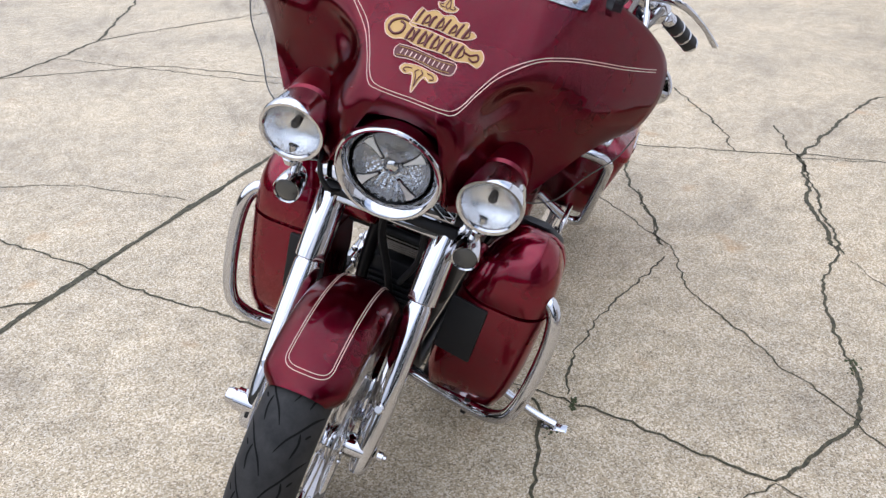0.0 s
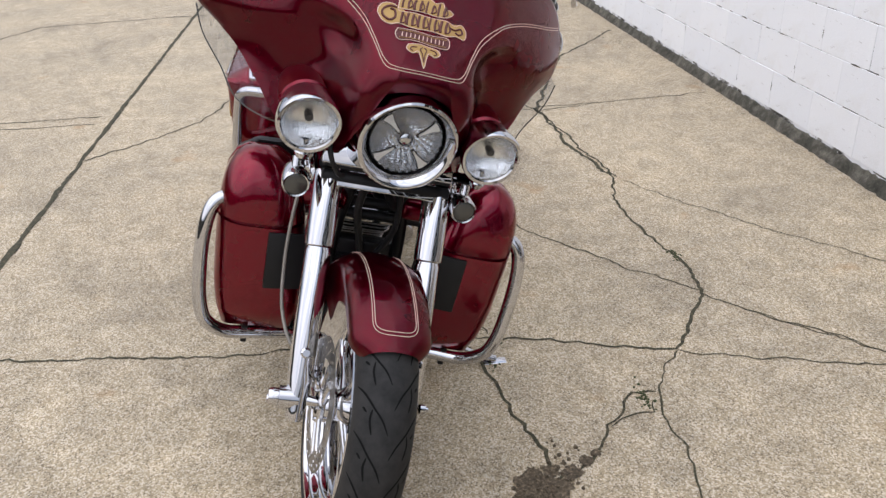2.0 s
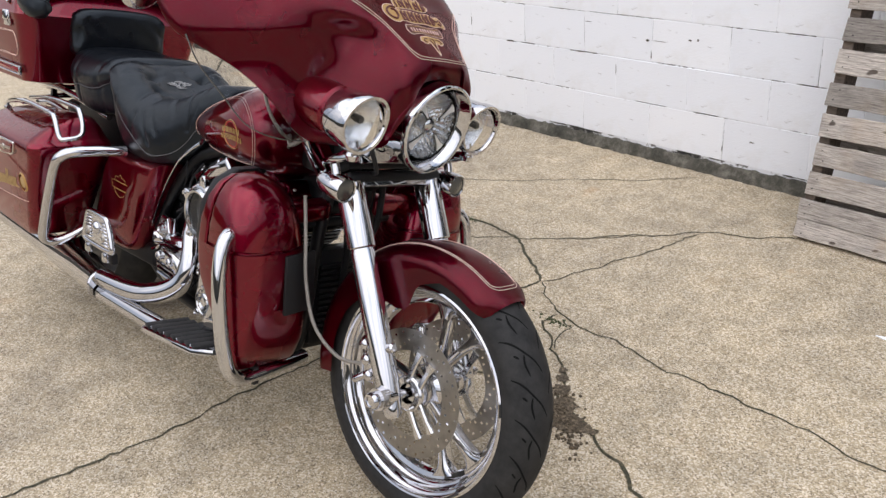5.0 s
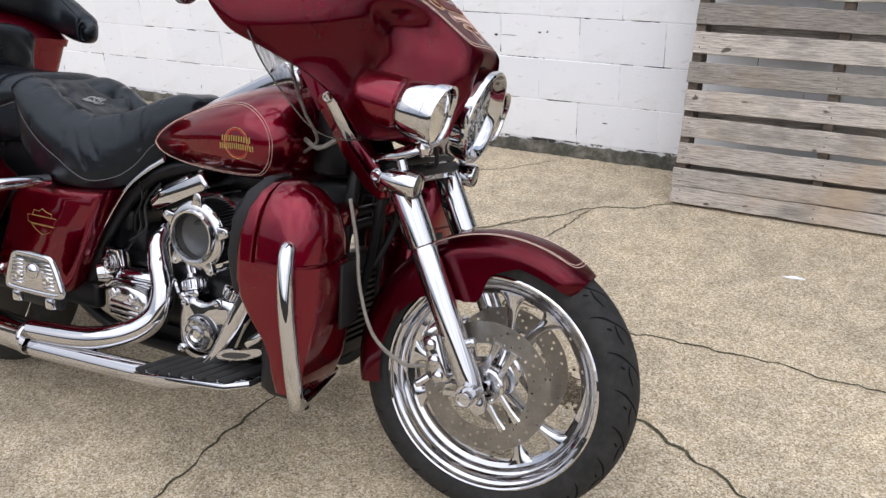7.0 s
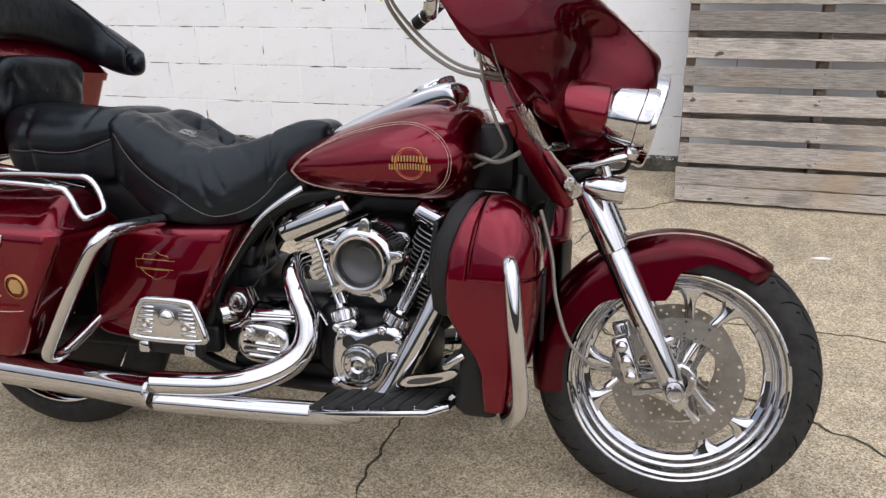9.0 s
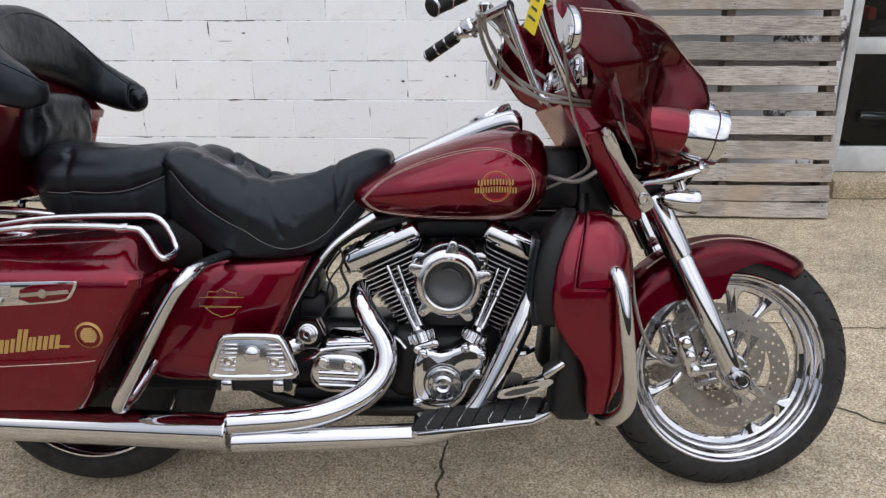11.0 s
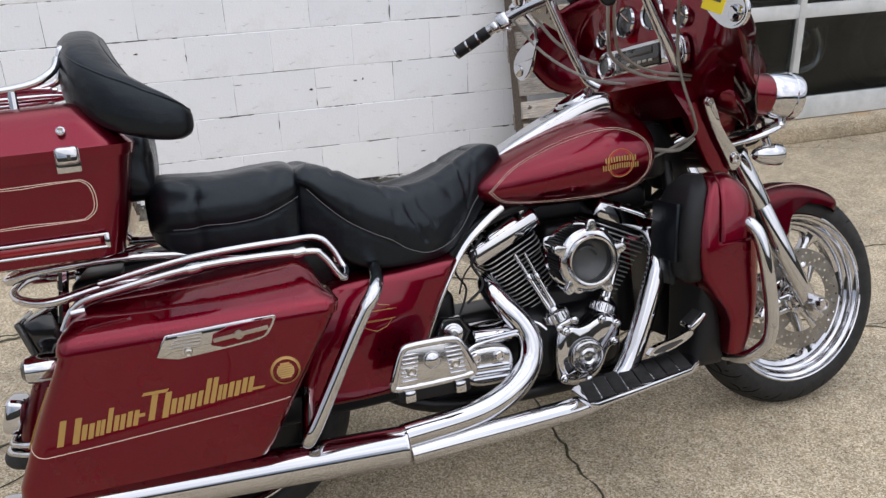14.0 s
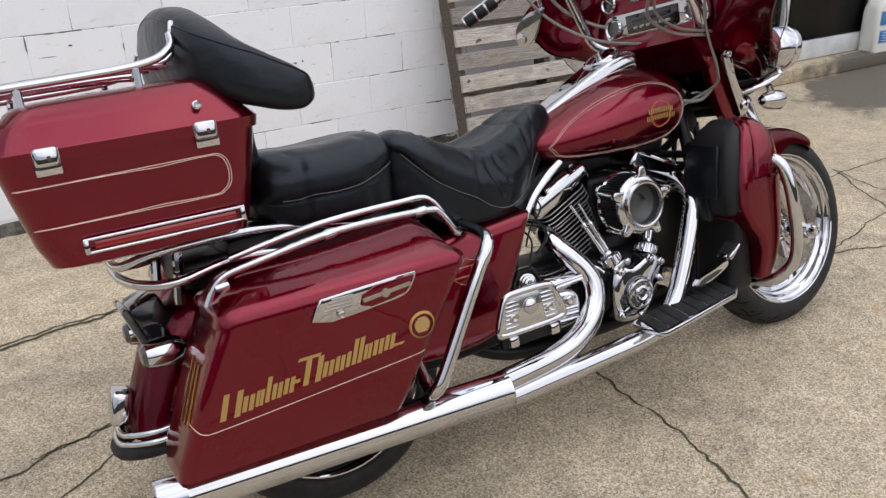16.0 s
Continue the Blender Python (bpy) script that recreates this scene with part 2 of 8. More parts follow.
c = k.mix(k.ramp(k.noise(13, 2, 0.4, (0.8, 1, 1.5)), [(0.73, grey(0)), (0.77, grey(0.9))]), c, (0.05, 0.035, 0.025))
c = k.mix(k.ramp(k.noise(2.4, 4, 0.6), [(0.52, grey(0)), (0.72, grey(0.6))]), c, (0.46, 0.33, 0.2))
tone = k.ramp(k.random(), [(0.0, grey(0.55)), (0.5, grey(0.9)), (1.0, grey(1.2))])
k.to("Base Color", k.mix(1.0, c, tone, "MULTIPLY"))
k.bump(k.noise(20, 8, 0.75, (1.0, 14, 14)), 0.8, 0.004)
DARKWOOD = material("pallet_stringer_wood", (0.12, 0.09, 0.07), 0.9)
k = Net(DARKWOOD)
k.to("Base Color", k.ramp(k.noise(10, 5, 0.6, (2, 8, 8)), [(0.3, (0.05, 0.038, 0.03)), (0.7, (0.17, 0.13, 0.1))]))
ALU = material("painted_aluminium", (0.6, 0.62, 0.62), 0.45)
k = Net(ALU)
k.to("Base Color", k.ramp(k.noise(6, 5, 0.6), [(0.35, (0.5, 0.52, 0.52)), (0.6, (0.66, 0.67, 0.67))]))
# near-black base colour: the unlit look of the room is painted in here
INSIDE = material("shop_interior_painted_dim", (0.012, 0.013, 0.012), 0.8)
# for the added walls out of view, a dark horizon in the reflections
UNSEENWALL = material("unseen_dark_wall", (0.07, 0.065, 0.06), 0.9)
k = Net(UNSEENWALL)
k.to("Base Color", k.ramp(k.noise(0.5, 6, 0.6), [(0.3, (0.03, 0.035, 0.025)), (0.7, (0.11, 0.1, 0.09))]))
JUG = material("white_plastic_jug", (0.72, 0.72, 0.66), 0.45)
BLUE = material("blue_label", (0.05, 0.2, 0.45), 0.5)
REDPLASTIC = material("red_plastic", (0.5, 0.02, 0.015), 0.4)


# ---- mesh helpers ----
def rings(bm, loops, closed=True, cap=(False, False)):
    """Skins a row of rings, each a list of points of one length."""
    vs = [[bm.verts.new(p) for p in lp] for lp in loops]
    n = len(vs[0])
    for a, b in zip(vs, vs[1:]):
        for i in range(n if closed else n - 1):
            j = (i + 1) % n
            bm.faces.new((a[i], a[j], b[j], b[i]))
    if cap[0]:
        bm.faces.new(vs[0][::-1])
    if cap[1]:
        bm.faces.new(vs[-1])
    return bm


def dense(rows, n):
    """Catmull-Rom through rows of numbers, n steps for each stretch."""
    r = np.array(rows, float)
    out = []
    for i in range(len(r) - 1):
        p0, p1, p2, p3 = r[max(i - 1, 0)], r[i], r[i + 1], r[min(i + 2, len(r) - 1)]
        for s in range(n):
            t = s / n
            out.append(0.5 * (2 * p1 + (p2 - p0) * t + (2 * p0 - 5 * p1 + 4 * p2 - p3) * t * t + (3 * p1 - p0 - 3 * p2 + p3) * t ** 3))
    out.append(r[-1])
    return out


def tube(bm, pts, r, seg=12, fine=6, cap=True, flat=1.0):
    """A round bar along a smooth line; r is one radius or one for each point."""
    rad = [r] * len(pts) if isinstance(r, (int, float)) else list(r)
    rows = dense([(*p, q) for p, q in zip(pts, rad)], fine) if fine > 1 and len(pts) > 2 else [np.array((*p, q)) for p, q in zip(pts, rad)]
    c = [Vector(x[:3]) for x in rows]
    t0 = (c[1] - c[0]).normalized()
    up = t0.orthogonal().normalized()
    loops = []
    for i, p in enumerate(c):
        t = (c[min(i + 1, len(c) - 1)] - c[max(i - 1, 0)]).normalized()
        up = (up - t * up.dot(t)).normalized()
        side = t.cross(up)
        q = max(float(rows[i][3]), 1e-4)
        loops.append([p + (up * math.cos(2 * math.pi * j / seg) + side * flat * math.sin(2 * math.pi * j / seg)) * q for j in range(seg)])
    return rings(bm, loops, True, (cap, cap))


def turned(bm, prof, m, seg=32, cap=(False, False)):
    """A turned piece: (radius, height) rows round the z axis of m."""
    loops = [[m @ Vector((r * math.cos(2 * math.pi * j / seg), r * math.sin(2 * math.pi * j / seg), h)) for j in range(seg)] for r, h in prof]
    return rings(bm, loops, True, cap)


def axis(p, d):
    """The pose at p whose z points along d."""
    return Matrix.Translation(p) @ Vector(d).to_track_quat("Z", "Y").to_matrix().to_4x4()


def rbox(bm, size, m, bevel=0.004, seg=2):
    """A box with rounded edges, its middle at m."""
    made = bmesh.ops.create_cube(bm, size=1.0, matrix=m @ Matrix.Diagonal((*size, 1)))
    es = list({e for v in made["verts"] for e in v.link_edges})
    if bevel > 0:
        bmesh.ops.bevel(bm, geom=es, offset=bevel, segments=seg, profile=0.5, affect="EDGES")
    return bm


def plate(bm, pts, thick, m, bevel=0.0, fine=1):
    """A flat outline (x, y) made thick along z, its lower face at m."""
    if fine > 1:
        pts = [(p[0], p[1]) for p in dense([*pts, pts[0]], fine)[:-1]]
    lo = [bm.verts.new(m @ Vector((x, y, 0))) for x, y in pts]
    hi = [bm.verts.new(m @ Vector((x, y, thick))) for x, y in pts]
    top = bm.faces.new(hi)
    bm.faces.new(lo[::-1])
    n = len(pts)
    for i in range(n):
        bm.faces.new((lo[i], lo[(i + 1) % n], hi[(i + 1) % n], hi[i]))
    if bevel > 0:
        bmesh.ops.bevel(bm, geom=list(top.edges), offset=bevel, segments=2, profile=0.5, affect="EDGES")
    return bm


def oval(x, hw, zt, zb, n=40, ex=2.4, dish=0.0, lean=0.0):
    """A rounded section across the machine at x: half width, top and bottom."""
    zc, hz = (zt + zb) / 2, (zt - zb) / 2
    out = []
    for j in range(n):
        a = 2 * math.pi * j / n
        c, s = math.cos(a), math.sin(a)
        y = hw * math.copysign(abs(c) ** (2 / ex), c)
        z = hz * math.copysign(abs(s) ** (2 / ex), s)
        if s > 0:
            z -= dish * (1 - (y / hw) ** 2) if hw else 0
        out.append(Vector((x + lean * z, y, zc + z)))
    return out


def oblong(xa, xb, ya, yb, z, r, n=6, tilt=(0, 0)):
    """A level rounded rectangle between xa and xb, ya and yb."""
    out = []
    for cx, cy, a0 in ((xb - r, yb - r, 0), (xa + r, yb - r, 90), (xa + r, ya + r, 180), (xb - r, ya + r, 270)):
        for i in range(n + 1):
            a = radians(a0 + 90 * i / n)
            x, y = cx + r * math.cos(a), cy + r * math.sin(a)
            out.append(Vector((x, y, z + tilt[0] * (x - (xa + xb) / 2) + tilt[1] * (y - (ya + yb) / 2))))
    return out


def mesh_of(name, bm, mat, sharp=38):
    bmesh.ops.recalc_face_normals(bm, faces=bm.faces[:])
    me = bpy.data.meshes.new(name)
    bm.to_mesh(me)
    bm.free()
    me.materials.append(mat)
    me.shade_smooth()
    me.set_sharp_from_angle(angle=radians(sharp))
    return me


def part(name, bm, mat, parent, label="", sharp=38):
    """Links a bmesh as one mesh object under a thing or a part."""
    ob = new(name, mesh_of(name, bm, mat, sharp))
    ob.parent = parent
    if label:
        ob["label"] = label
    return ob


def setting(name, bm, mat, label, sharp=38):
    return tagged(new(name, mesh_of(name, bm, mat, sharp)), label, kind="structure")


def rounded(pts, n=2):
    """Cuts the corners of a closed outline n times."""
    for _ in range(n):
        out = []
        for a, b in zip(pts, [*pts[1:], pts[0]]):
            out += [(a[0] * 0.75 + b[0] * 0.25, a[1] * 0.75 + b[1] * 0.25), (a[0] * 0.25 + b[0] * 0.75, a[1] * 0.25 + b[1] * 0.75)]
        pts = out
    return pts


def boss(bm, pts, depth, r, m, n=2):
    """A cast cover: a flat outline raised along z with a rolled edge."""
    pts = rounded(pts, n)
    cx, cy = sum(p[0] for p in pts) / len(pts), sum(p[1] for p in pts) / len(pts)
    size = sum(math.hypot(x - cx, y - cy) for x, y in pts) / len(pts)
    loops = []
    for g, h in ((0, 0), (0, depth - r), (0.08 * r, depth - 0.6 * r), (0.3 * r, depth - 0.28 * r), (0.65 * r, depth - 0.07 * r), (r, depth)):
        q = 1 - g / size
        loops.append([m @ Vector((cx + (x - cx) * q, cy + (y - cy) * q, h)) for x, y in pts])
    return rings(bm, loops, True, (True, True))


B = bmesh.new


# ---- ground ----
bm = B()
xs = np.concatenate([np.linspace(-400, -12, 6), np.linspace(-9, 7, 41), np.linspace(12, 400, 6)])
ys = np.concatenate([np.linspace(-400, -9, 6), np.linspace(-7, 6, 33), np.linspace(9, 400, 6)])
grid = [[bm.verts.new((x, y, 0)) for x in xs] for y in ys]
for a, b in zip(grid, grid[1:]):
    for i in range(len(xs) - 1):
        bm.faces.new((a[i], a[i + 1], b[i + 1], b[i]))
setting("ground", bm, GROUND, "cracked tan exposed-aggregate concrete yard")


def crack(pts, width, seed, name="crack", mat=None, label="dirt-filled crack in the concrete", jag=0.012, step=0.022, z=0.0018):
    """A jagged dark seam along a few points of the ground."""
    rnd = random.Random(seed)
    line = [Vector((p[0], p[1], 0)) for p in pts]
    mids = []
    for a, b in zip(line, line[1:]):
        m = max(1, int((b - a).length / step))
        mids += [a.lerp(b, i / m) for i in range(m)]
    mids.append(line[-1])
    bm, left, right = B(), [], []
    drift, wide = 0.0, 1.0
    for i, p in enumerate(mids):
        d = (mids[min(i + 1, len(mids) - 1)] - mids[max(i - 1, 0)]).normalized()
        s = Vector((-d.y, d.x, 0))
        drift = 0.82 * drift + rnd.uniform(-jag, jag) * 0.8
        wide = 0.7 * wide + 0.3 * rnd.uniform(0.25, 1.8)
        c = p + s * (drift + rnd.uniform(-jag, jag) * 0.22)
        w = width * wide * (0.35 if i in (0, len(mids) - 1) else 1)
        left.append(bm.verts.new((c.x + s.x * w / 2, c.y + s.y * w / 2, z)))
        right.append(bm.verts.new((c.x - s.x * w / 2, c.y - s.y * w / 2, z)))
    for i in range(len(mids) - 1):
        bm.faces.new((left[i], right[i], right[i + 1], left[i + 1]))
    return setting(name, bm, mat or DIRT, label)


CRACKS = [
    ([(-5.1, 2.4), (-4.3, 1.75), (-3.1, 1.32), (-2.5, 1.33), (-2.03, 1.42)], 0.016),
    ([(-2.03, 1.42), (-1.76, 1.33), (-1.41, 1.36), (-1.12, 1.40), (-0.9, 1.39), (-0.76, 1.32), (-0.57, 1.165)], 0.014),
    ([(-0.57, 1.165), (-0.42, 1.05), (-0.33, 1.0), (-0.1, 1.0), (0.1, 0.98), (0.57, 0.97), (1.4, 0.93), (2.6, 1.0)], 0.009),
    ([(-2.4, 0.35), (-1.85, 0.77), (-1.52, 0.90), (-1.32, 1.04), (-1.09, 1.21), (-0.9, 1.385)], 0.008),
    ([(-0.9, 1.385), (-0.69, 1.57), (-0.47, 1.78), (-0.38, 1.88), (-0.06, 2.08)], 0.009),
    ([(-1.1, -2.3), (-0.98, -1.5), (-0.86, -0.99), (-0.82, -0.65), (-0.78, -0.36), (-0.76, -0.1)], 0.011),
    ([(-0.76, -0.1), (-0.78, 0.18), (-0.74, 0.59), (-0.66, 0.92), (-0.57, 1.165)], 0.011),
    ([(-0.57, 1.165), (-0.48, 1.45), (-0.41, 1.67), (-0.38, 1.88)], 0.007),
    ([(-0.74, 0.45), (-0.65, 0.56), (-0.52, 0.57), (-0.33, 0.60), (-0.21, 0.625), (-0.1, 0.66)], 0.016),
    ([(-0.08, 0.7), (-0.14, 0.78), (-0.24, 0.84), (-0.31, 0.9), (-0.38, 0.95), (-0.385, 1.02)], 0.011),
    ([(-0.08, 0.67), (0.02, 0.62), (0.1, 0.58), (0.24, 0.53), (0.37, 0.455), (0.55, 0.36), (1.2, 0.1)], 0.013),
    ([(-0.24, 0.84), (-0.28, 0.98), (-0.33, 1.0)], 0.008),
    ([(-1.97, 1.44), (-1.66, 1.64), (-1.41, 1.82), (-1.15, 2.01), (-0.7, 2.4)], 0.006),
    ([(-3.49, -1.2), (-3.45, -1.78), (-3.45, -2.6), (-2.8, -3.37)], 0.010),
    ([(-2.71, -1.12), (-2.93, -0.9), (-3.26, -0.6), (-3.74, -0.46), (-4.61, -0.1), (-6.0, 0.4)], 0.010),
    ([(-3.09, 1.3), (-3.19, 1.77), (-3.27, 2.42)], 0.006),
    ([(-2.8, -3.37), (-3.32, -3.40), (-3.87, -3.47), (-5.28, -4.16)], 0.018),
    ([(-3.87, -3.47), (-4.41, -3.24), (-5.0, -2.94), (-6.3, -2.3), (-6.5, -1.2), (-6.65, 0.4)], 0.014),
    ([(-3.32, -3.4), (-3.34, -2.38), (-3.33, -1.2)], 0.007),
    ([(-1.43, -2.08), (-1.56, -1.73), (-1.61, -1.2)], 0.007),
    ([(-0.2, -1.75), (-0.55, -1.36), (-0.69, -1.2)], 0.014),
    ([(-3.6, 1.2), (-2.9, 1.35), (-2.44, 1.37), (-2.25, 1.41), (-2.01, 1.42)], 0.010),
    ([(-3.3, 0.35), (-2.48, 0.56), (-2.14, 0.68), (-1.85, 0.77)], 0.010),
    ([(0.55, 0.36), (0.7, 0.37), (1.17, 0.51), (1.42, 1.0)], 0.008),
    ([(1.42, 1.0), (1.39, 0.67), (1.6, 0.2)], 0.008),
    ([(-0.74, 1.52), (-0.45, 1.79)], 0.005),
    ([(-1.76, 0.79), (-1.46, 0.68), (-1.19, 0.60), (-0.94, 0.59), (-0.76, 0.60)], 0.010),
    ([(-4.17, 0.62), (-3.6, 0.87), (-3.08, 1.01)], 0.008),
    ([(-2.99, 0.45), (-3.08, 1.01), (-3.16, 1.36), (-3.18, 1.72)], 0.008),
    ([(1.35, 2.53), (1.64, 2.35), (1.98, 2.13)], 0.007),
    ([(-2.4, 0.6), (-1.85, 0.77)], 0.006),
]
for i, (pts, w) in enumerate(CRACKS):
    crack(pts, w * (0.72 if pts[0][0] > -2.6 else 1.1), 40 + i)
crack([(0.6, -1.22), (-0.47, -1.185), (-1.3, -1.17), (-2.9, -1.13), (-4.9, -1.08), (-9, -0.98)], 0.026, 7, "joint", None, "dirt-filled straight joint between concrete slabs", 0.003)

# broken-out hollow with loose dirt, where the cracks meet before the front wheel
bm = B()
rnd = random.Random(5)
for cx, cy, rr in ((-0.055, 0.585, 0.05), (0.0, 0.575, 0.058), (0.045, 0.585, 0.05), (-0.02, 0.635, 0.045), (-0.085, 0.635, 0.028), (-0.07, 0.69, 0.03), (-0.11, 0.735, 0.022), (-0.135, 0.77, 0.016), (0.09, 0.592, 0.028), (0.12, 0.594, 0.016)):
    rim = [bm.verts.new((cx + rr * rnd.uniform(0.6, 1.15) * math.cos(a), cy + rr * rnd.uniform(0.6, 1.1) * math.sin(a), 0.0024 + 0.0002 * len(bm.faces))) for a in np.linspace(0, 2 * math.pi, 23)[:-1]]
    bm.faces.new(rim)
setting("dirt_patch", bm, SOIL, "loose dark dirt in a broken hollow of the concrete")
bm = B()
for i in range(260):
    a, b = rnd.gauss(0.0, 0.07), rnd.gauss(0.6, 0.035)
    s = rnd.uniform(0.002, 0.007)
    bmesh.ops.create_icosphere(bm, subdivisions=1, radius=s, matrix=pose(a, b - 0.55 * (a + 0.02), s * 0.4, rnd.uniform(0, 360), rnd.uniform(0, 360), 0))
tagged(setting("gravel", bm, SOIL, "loose grit in the broken hollow"), kind="stuff")
bm = B()
for i in range(200):
    px, py, sp = rnd.choice([(-0.6, 0.57, 0.03), (-0.35, 0.98, 0.03), (-1.2, 1.4, 0.03), (-4.7, 2.3, 0.1), (-0.73, 0.62, 0.02), (1.0, 2.38, 0.2), (1.9, 2.38, 0.3)])
    s = rnd.uniform(0.002, 0.006)
    bmesh.ops.create_icosphere(bm, subdivisions=1, radius=s, matrix=Matrix.Translation((rnd.gauss(px, sp), rnd.gauss(py, sp * 0.35), s * 0.3)) @ Matrix.Diagonal((1, 1, 0.6, 1)))
tagged(setting("moss", bm, MOSS, "small clumps of green moss in the cracks"), kind="stuff")
bm = B()
plate(bm, [(0.455, 1.568), (0.5, 1.585), (0.535, 1.572), (0.49, 1.562)], 0.003, pose(0, 0, 0.001))
setting("chalk_mark", bm, WHITE, "small pale chip lying on the concrete")

# ---- block wall ----
WALL_Y, WALL_X0, WALL_X1 = 2.512, -9.4, 1.12
bm = B()
rbox(bm, (WALL_X1 - WALL_X0, 0.19, 2.9), pose((WALL_X0 + WALL_X1) / 2, WALL_Y + 0.0972, 1.45), 0)
wall = setting("wall_north", bm, MORTAR, "painted white concrete block wall with cracked joints")
bm = B()
loops = []
rnd = random.Random(3)
for x in np.linspace(WALL_X0, WALL_X1, 420):
    a, b, h = rnd.uniform(-0.008, 0.008), rnd.uniform(-0.006, 0.006), rnd.uniform(-0.008, 0.006)
    loops.append([Vector((x, WALL_Y + 0.05, 0.0)), Vector((x, WALL_Y - 0.034 + a, 0.0)), Vector((x, WALL_Y - 0.024 + b, 0.028 + h)), Vector((x, WALL_Y - 0.008 + b * 0.5, 0.054 + h)), Vector((x, WALL_Y + 0.05, 0.066))])
rings(bm, loops, False)
setting("footing", bm, FOOTING, "dirty mossy concrete footing along the foot of the wall")


# plain walls added unseen, far behind the camera: they close the yard, darken reflections
bm = B()
for x, y, w, a, h in ((-3, -18, 46, 0, 3.0), (20, -4, 28, 90, 2.4), (-26, -4, 28, 90, 3.0)):
    rbox(bm, (w, 0.3, h), pose(x, y, h / 2, 0, 0, a), 0)
setting("wall_south", bm, UNSEENWALL, "plain dark unseen walls added round the yard for reflections")

# spots where the wall's paint is chipped
rnd = random.Random(19)
for cx, cz, w, h in ((-1.091, 0.575, 0.022, 0.012), (-1.02, 0.577, 0.1, 0.003), (-0.516, 0.184, 0.03, 0.006), (-0.86, 0.60, 0.02, 0.008), (-0.82, 0.605, 0.012, 0.012), (-1.9, 0.82, 0.02, 0.01), (-2.0, 0.78, 0.09, 0.003), (-1.45, 0.63, 0.06, 0.003)):
    bm = B()
    rim = [bm.verts.new((cx + w / 2 * rnd.uniform(0.6, 1.2) * math.cos(a), WALL_Y - 0.0022, cz + h / 2 * rnd.uniform(0.6, 1.3) * math.sin(a))) for a in np.linspace(0, 2 * math.pi, 13)[:-1]]
    bm.faces.new(rim)
    part("paint_chip", bm, FOOTING, wall)
for i in range(110):
    row = rnd.randrange(0, 9)
    if rnd.random() < 0.7:
        cx, cz, w, h = rnd.uniform(-6.5, 1.1), 0.0685 + row * 0.2032, rnd.uniform(0.02, 0.11), rnd.uniform(0.004, 0.009)
    else:
        cx, cz, w, h = -1.0653 - (row % 2) * 0.2032 + 0.4064 * rnd.randrange(-12, 5), 0.0685 + (row + rnd.random()) * 0.2032, rnd.uniform(0.004, 0.008), rnd.uniform(0.02, 0.09)
    bm = B()
    bm.faces.new([bm.verts.new((cx + w / 2 * rnd.uniform(0.5, 1.2) * math.cos(a), WALL_Y - 0.0022, cz + h / 2 * rnd.uniform(0.4, 1.3) * math.sin(a))) for a in np.linspace(0, 2 * math.pi, 13)[:-1]])
    part("paint_chip", bm, FOOTING, wall)

# ---- storefront beside the wall ----
bm = B()
rbox(bm, (6.2, 0.34, 0.1), pose(4.22, 2.53, 0.05), 0.012)
setting("step", bm, GROUND, "low concrete step under the shop windows")
window = new("window_1", None)
tagged(window, "grey aluminium shop window with dark glass", kind="structure")
for x in (1.15, 1.81, 2.725, 3.64, 4.555):
    bm = B()
    rbox(bm, (0.044, 0.06, 2.4), pose(x, 2.532, 1.3), 0.003)
    part("mullion", bm, ALU, window)
for z, h in ((0.17, 0.13), (0.754, 0.078), (2.2, 0.06)):
    bm = B()
    for xa, xb in ((1.172, 1.788), (1.832, 2.703), (2.747, 3.618), (3.662, 4.533)):
        rbox(bm, (xb - xa, 0.05, h), pose((xa + xb) / 2, 2.53, z), 0.003)
    part("rail", bm, ALU, window)
for z0, z1 in ((0.235, 0.715), (0.793, 2.17)):
    for xa, xb in ((1.172, 1.788), (1.832, 2.703), (2.747, 3.618), (3.662, 4.533)):
        bm = B()
        rbox(bm, (xb - xa, 0.006, z1 - z0), pose((xa + xb) / 2, 2.535, (z0 + z1) / 2), 0)
        pane = part("pane", bm, SHOPGLASS, window, "dark reflecting glass pane")
        pane.visible_shadow = False
# room shell in one near-black, its dimness put into the colour
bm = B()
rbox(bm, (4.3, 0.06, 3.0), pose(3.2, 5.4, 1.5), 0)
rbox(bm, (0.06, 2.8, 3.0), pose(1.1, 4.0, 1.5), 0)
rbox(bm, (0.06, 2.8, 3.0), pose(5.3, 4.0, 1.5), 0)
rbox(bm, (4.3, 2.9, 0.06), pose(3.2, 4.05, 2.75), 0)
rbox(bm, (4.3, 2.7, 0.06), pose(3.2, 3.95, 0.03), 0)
setting("shop_interior", bm, INSIDE, "room behind the shop windows, painted near-black for its dimness")

# ---- motorcycle parked behind the shop glass ----
other = tagged(new("parked_motorcycle"), "dark motorcycle with chrome engine parked behind the shop glass", "motorcycle")
other.matrix_world = pose(2.2, 3.15, 0.062, 0, 0, 4)
for x in (-0.62, 0.85):
    bm = B()
    turned(bm, [(0.2, -0.05), (0.27, -0.06), (0.31, -0.04), (0.32, 0.0), (0.31, 0.04), (0.27, 0.06), (0.2, 0.05), (0.2, -0.05)], axis((x, 0, 0.32), (0, 1, 0)), 40)
    part("tyre", bm, RUBBER, other)
    bm = B()
    turned(bm, [(0.2, -0.04), (0.19, 0.0), (0.2, 0.04)], axis((x, 0, 0.32), (0, 1, 0)), 40)
    part("rim", bm, CHROME, other)
bm = B()
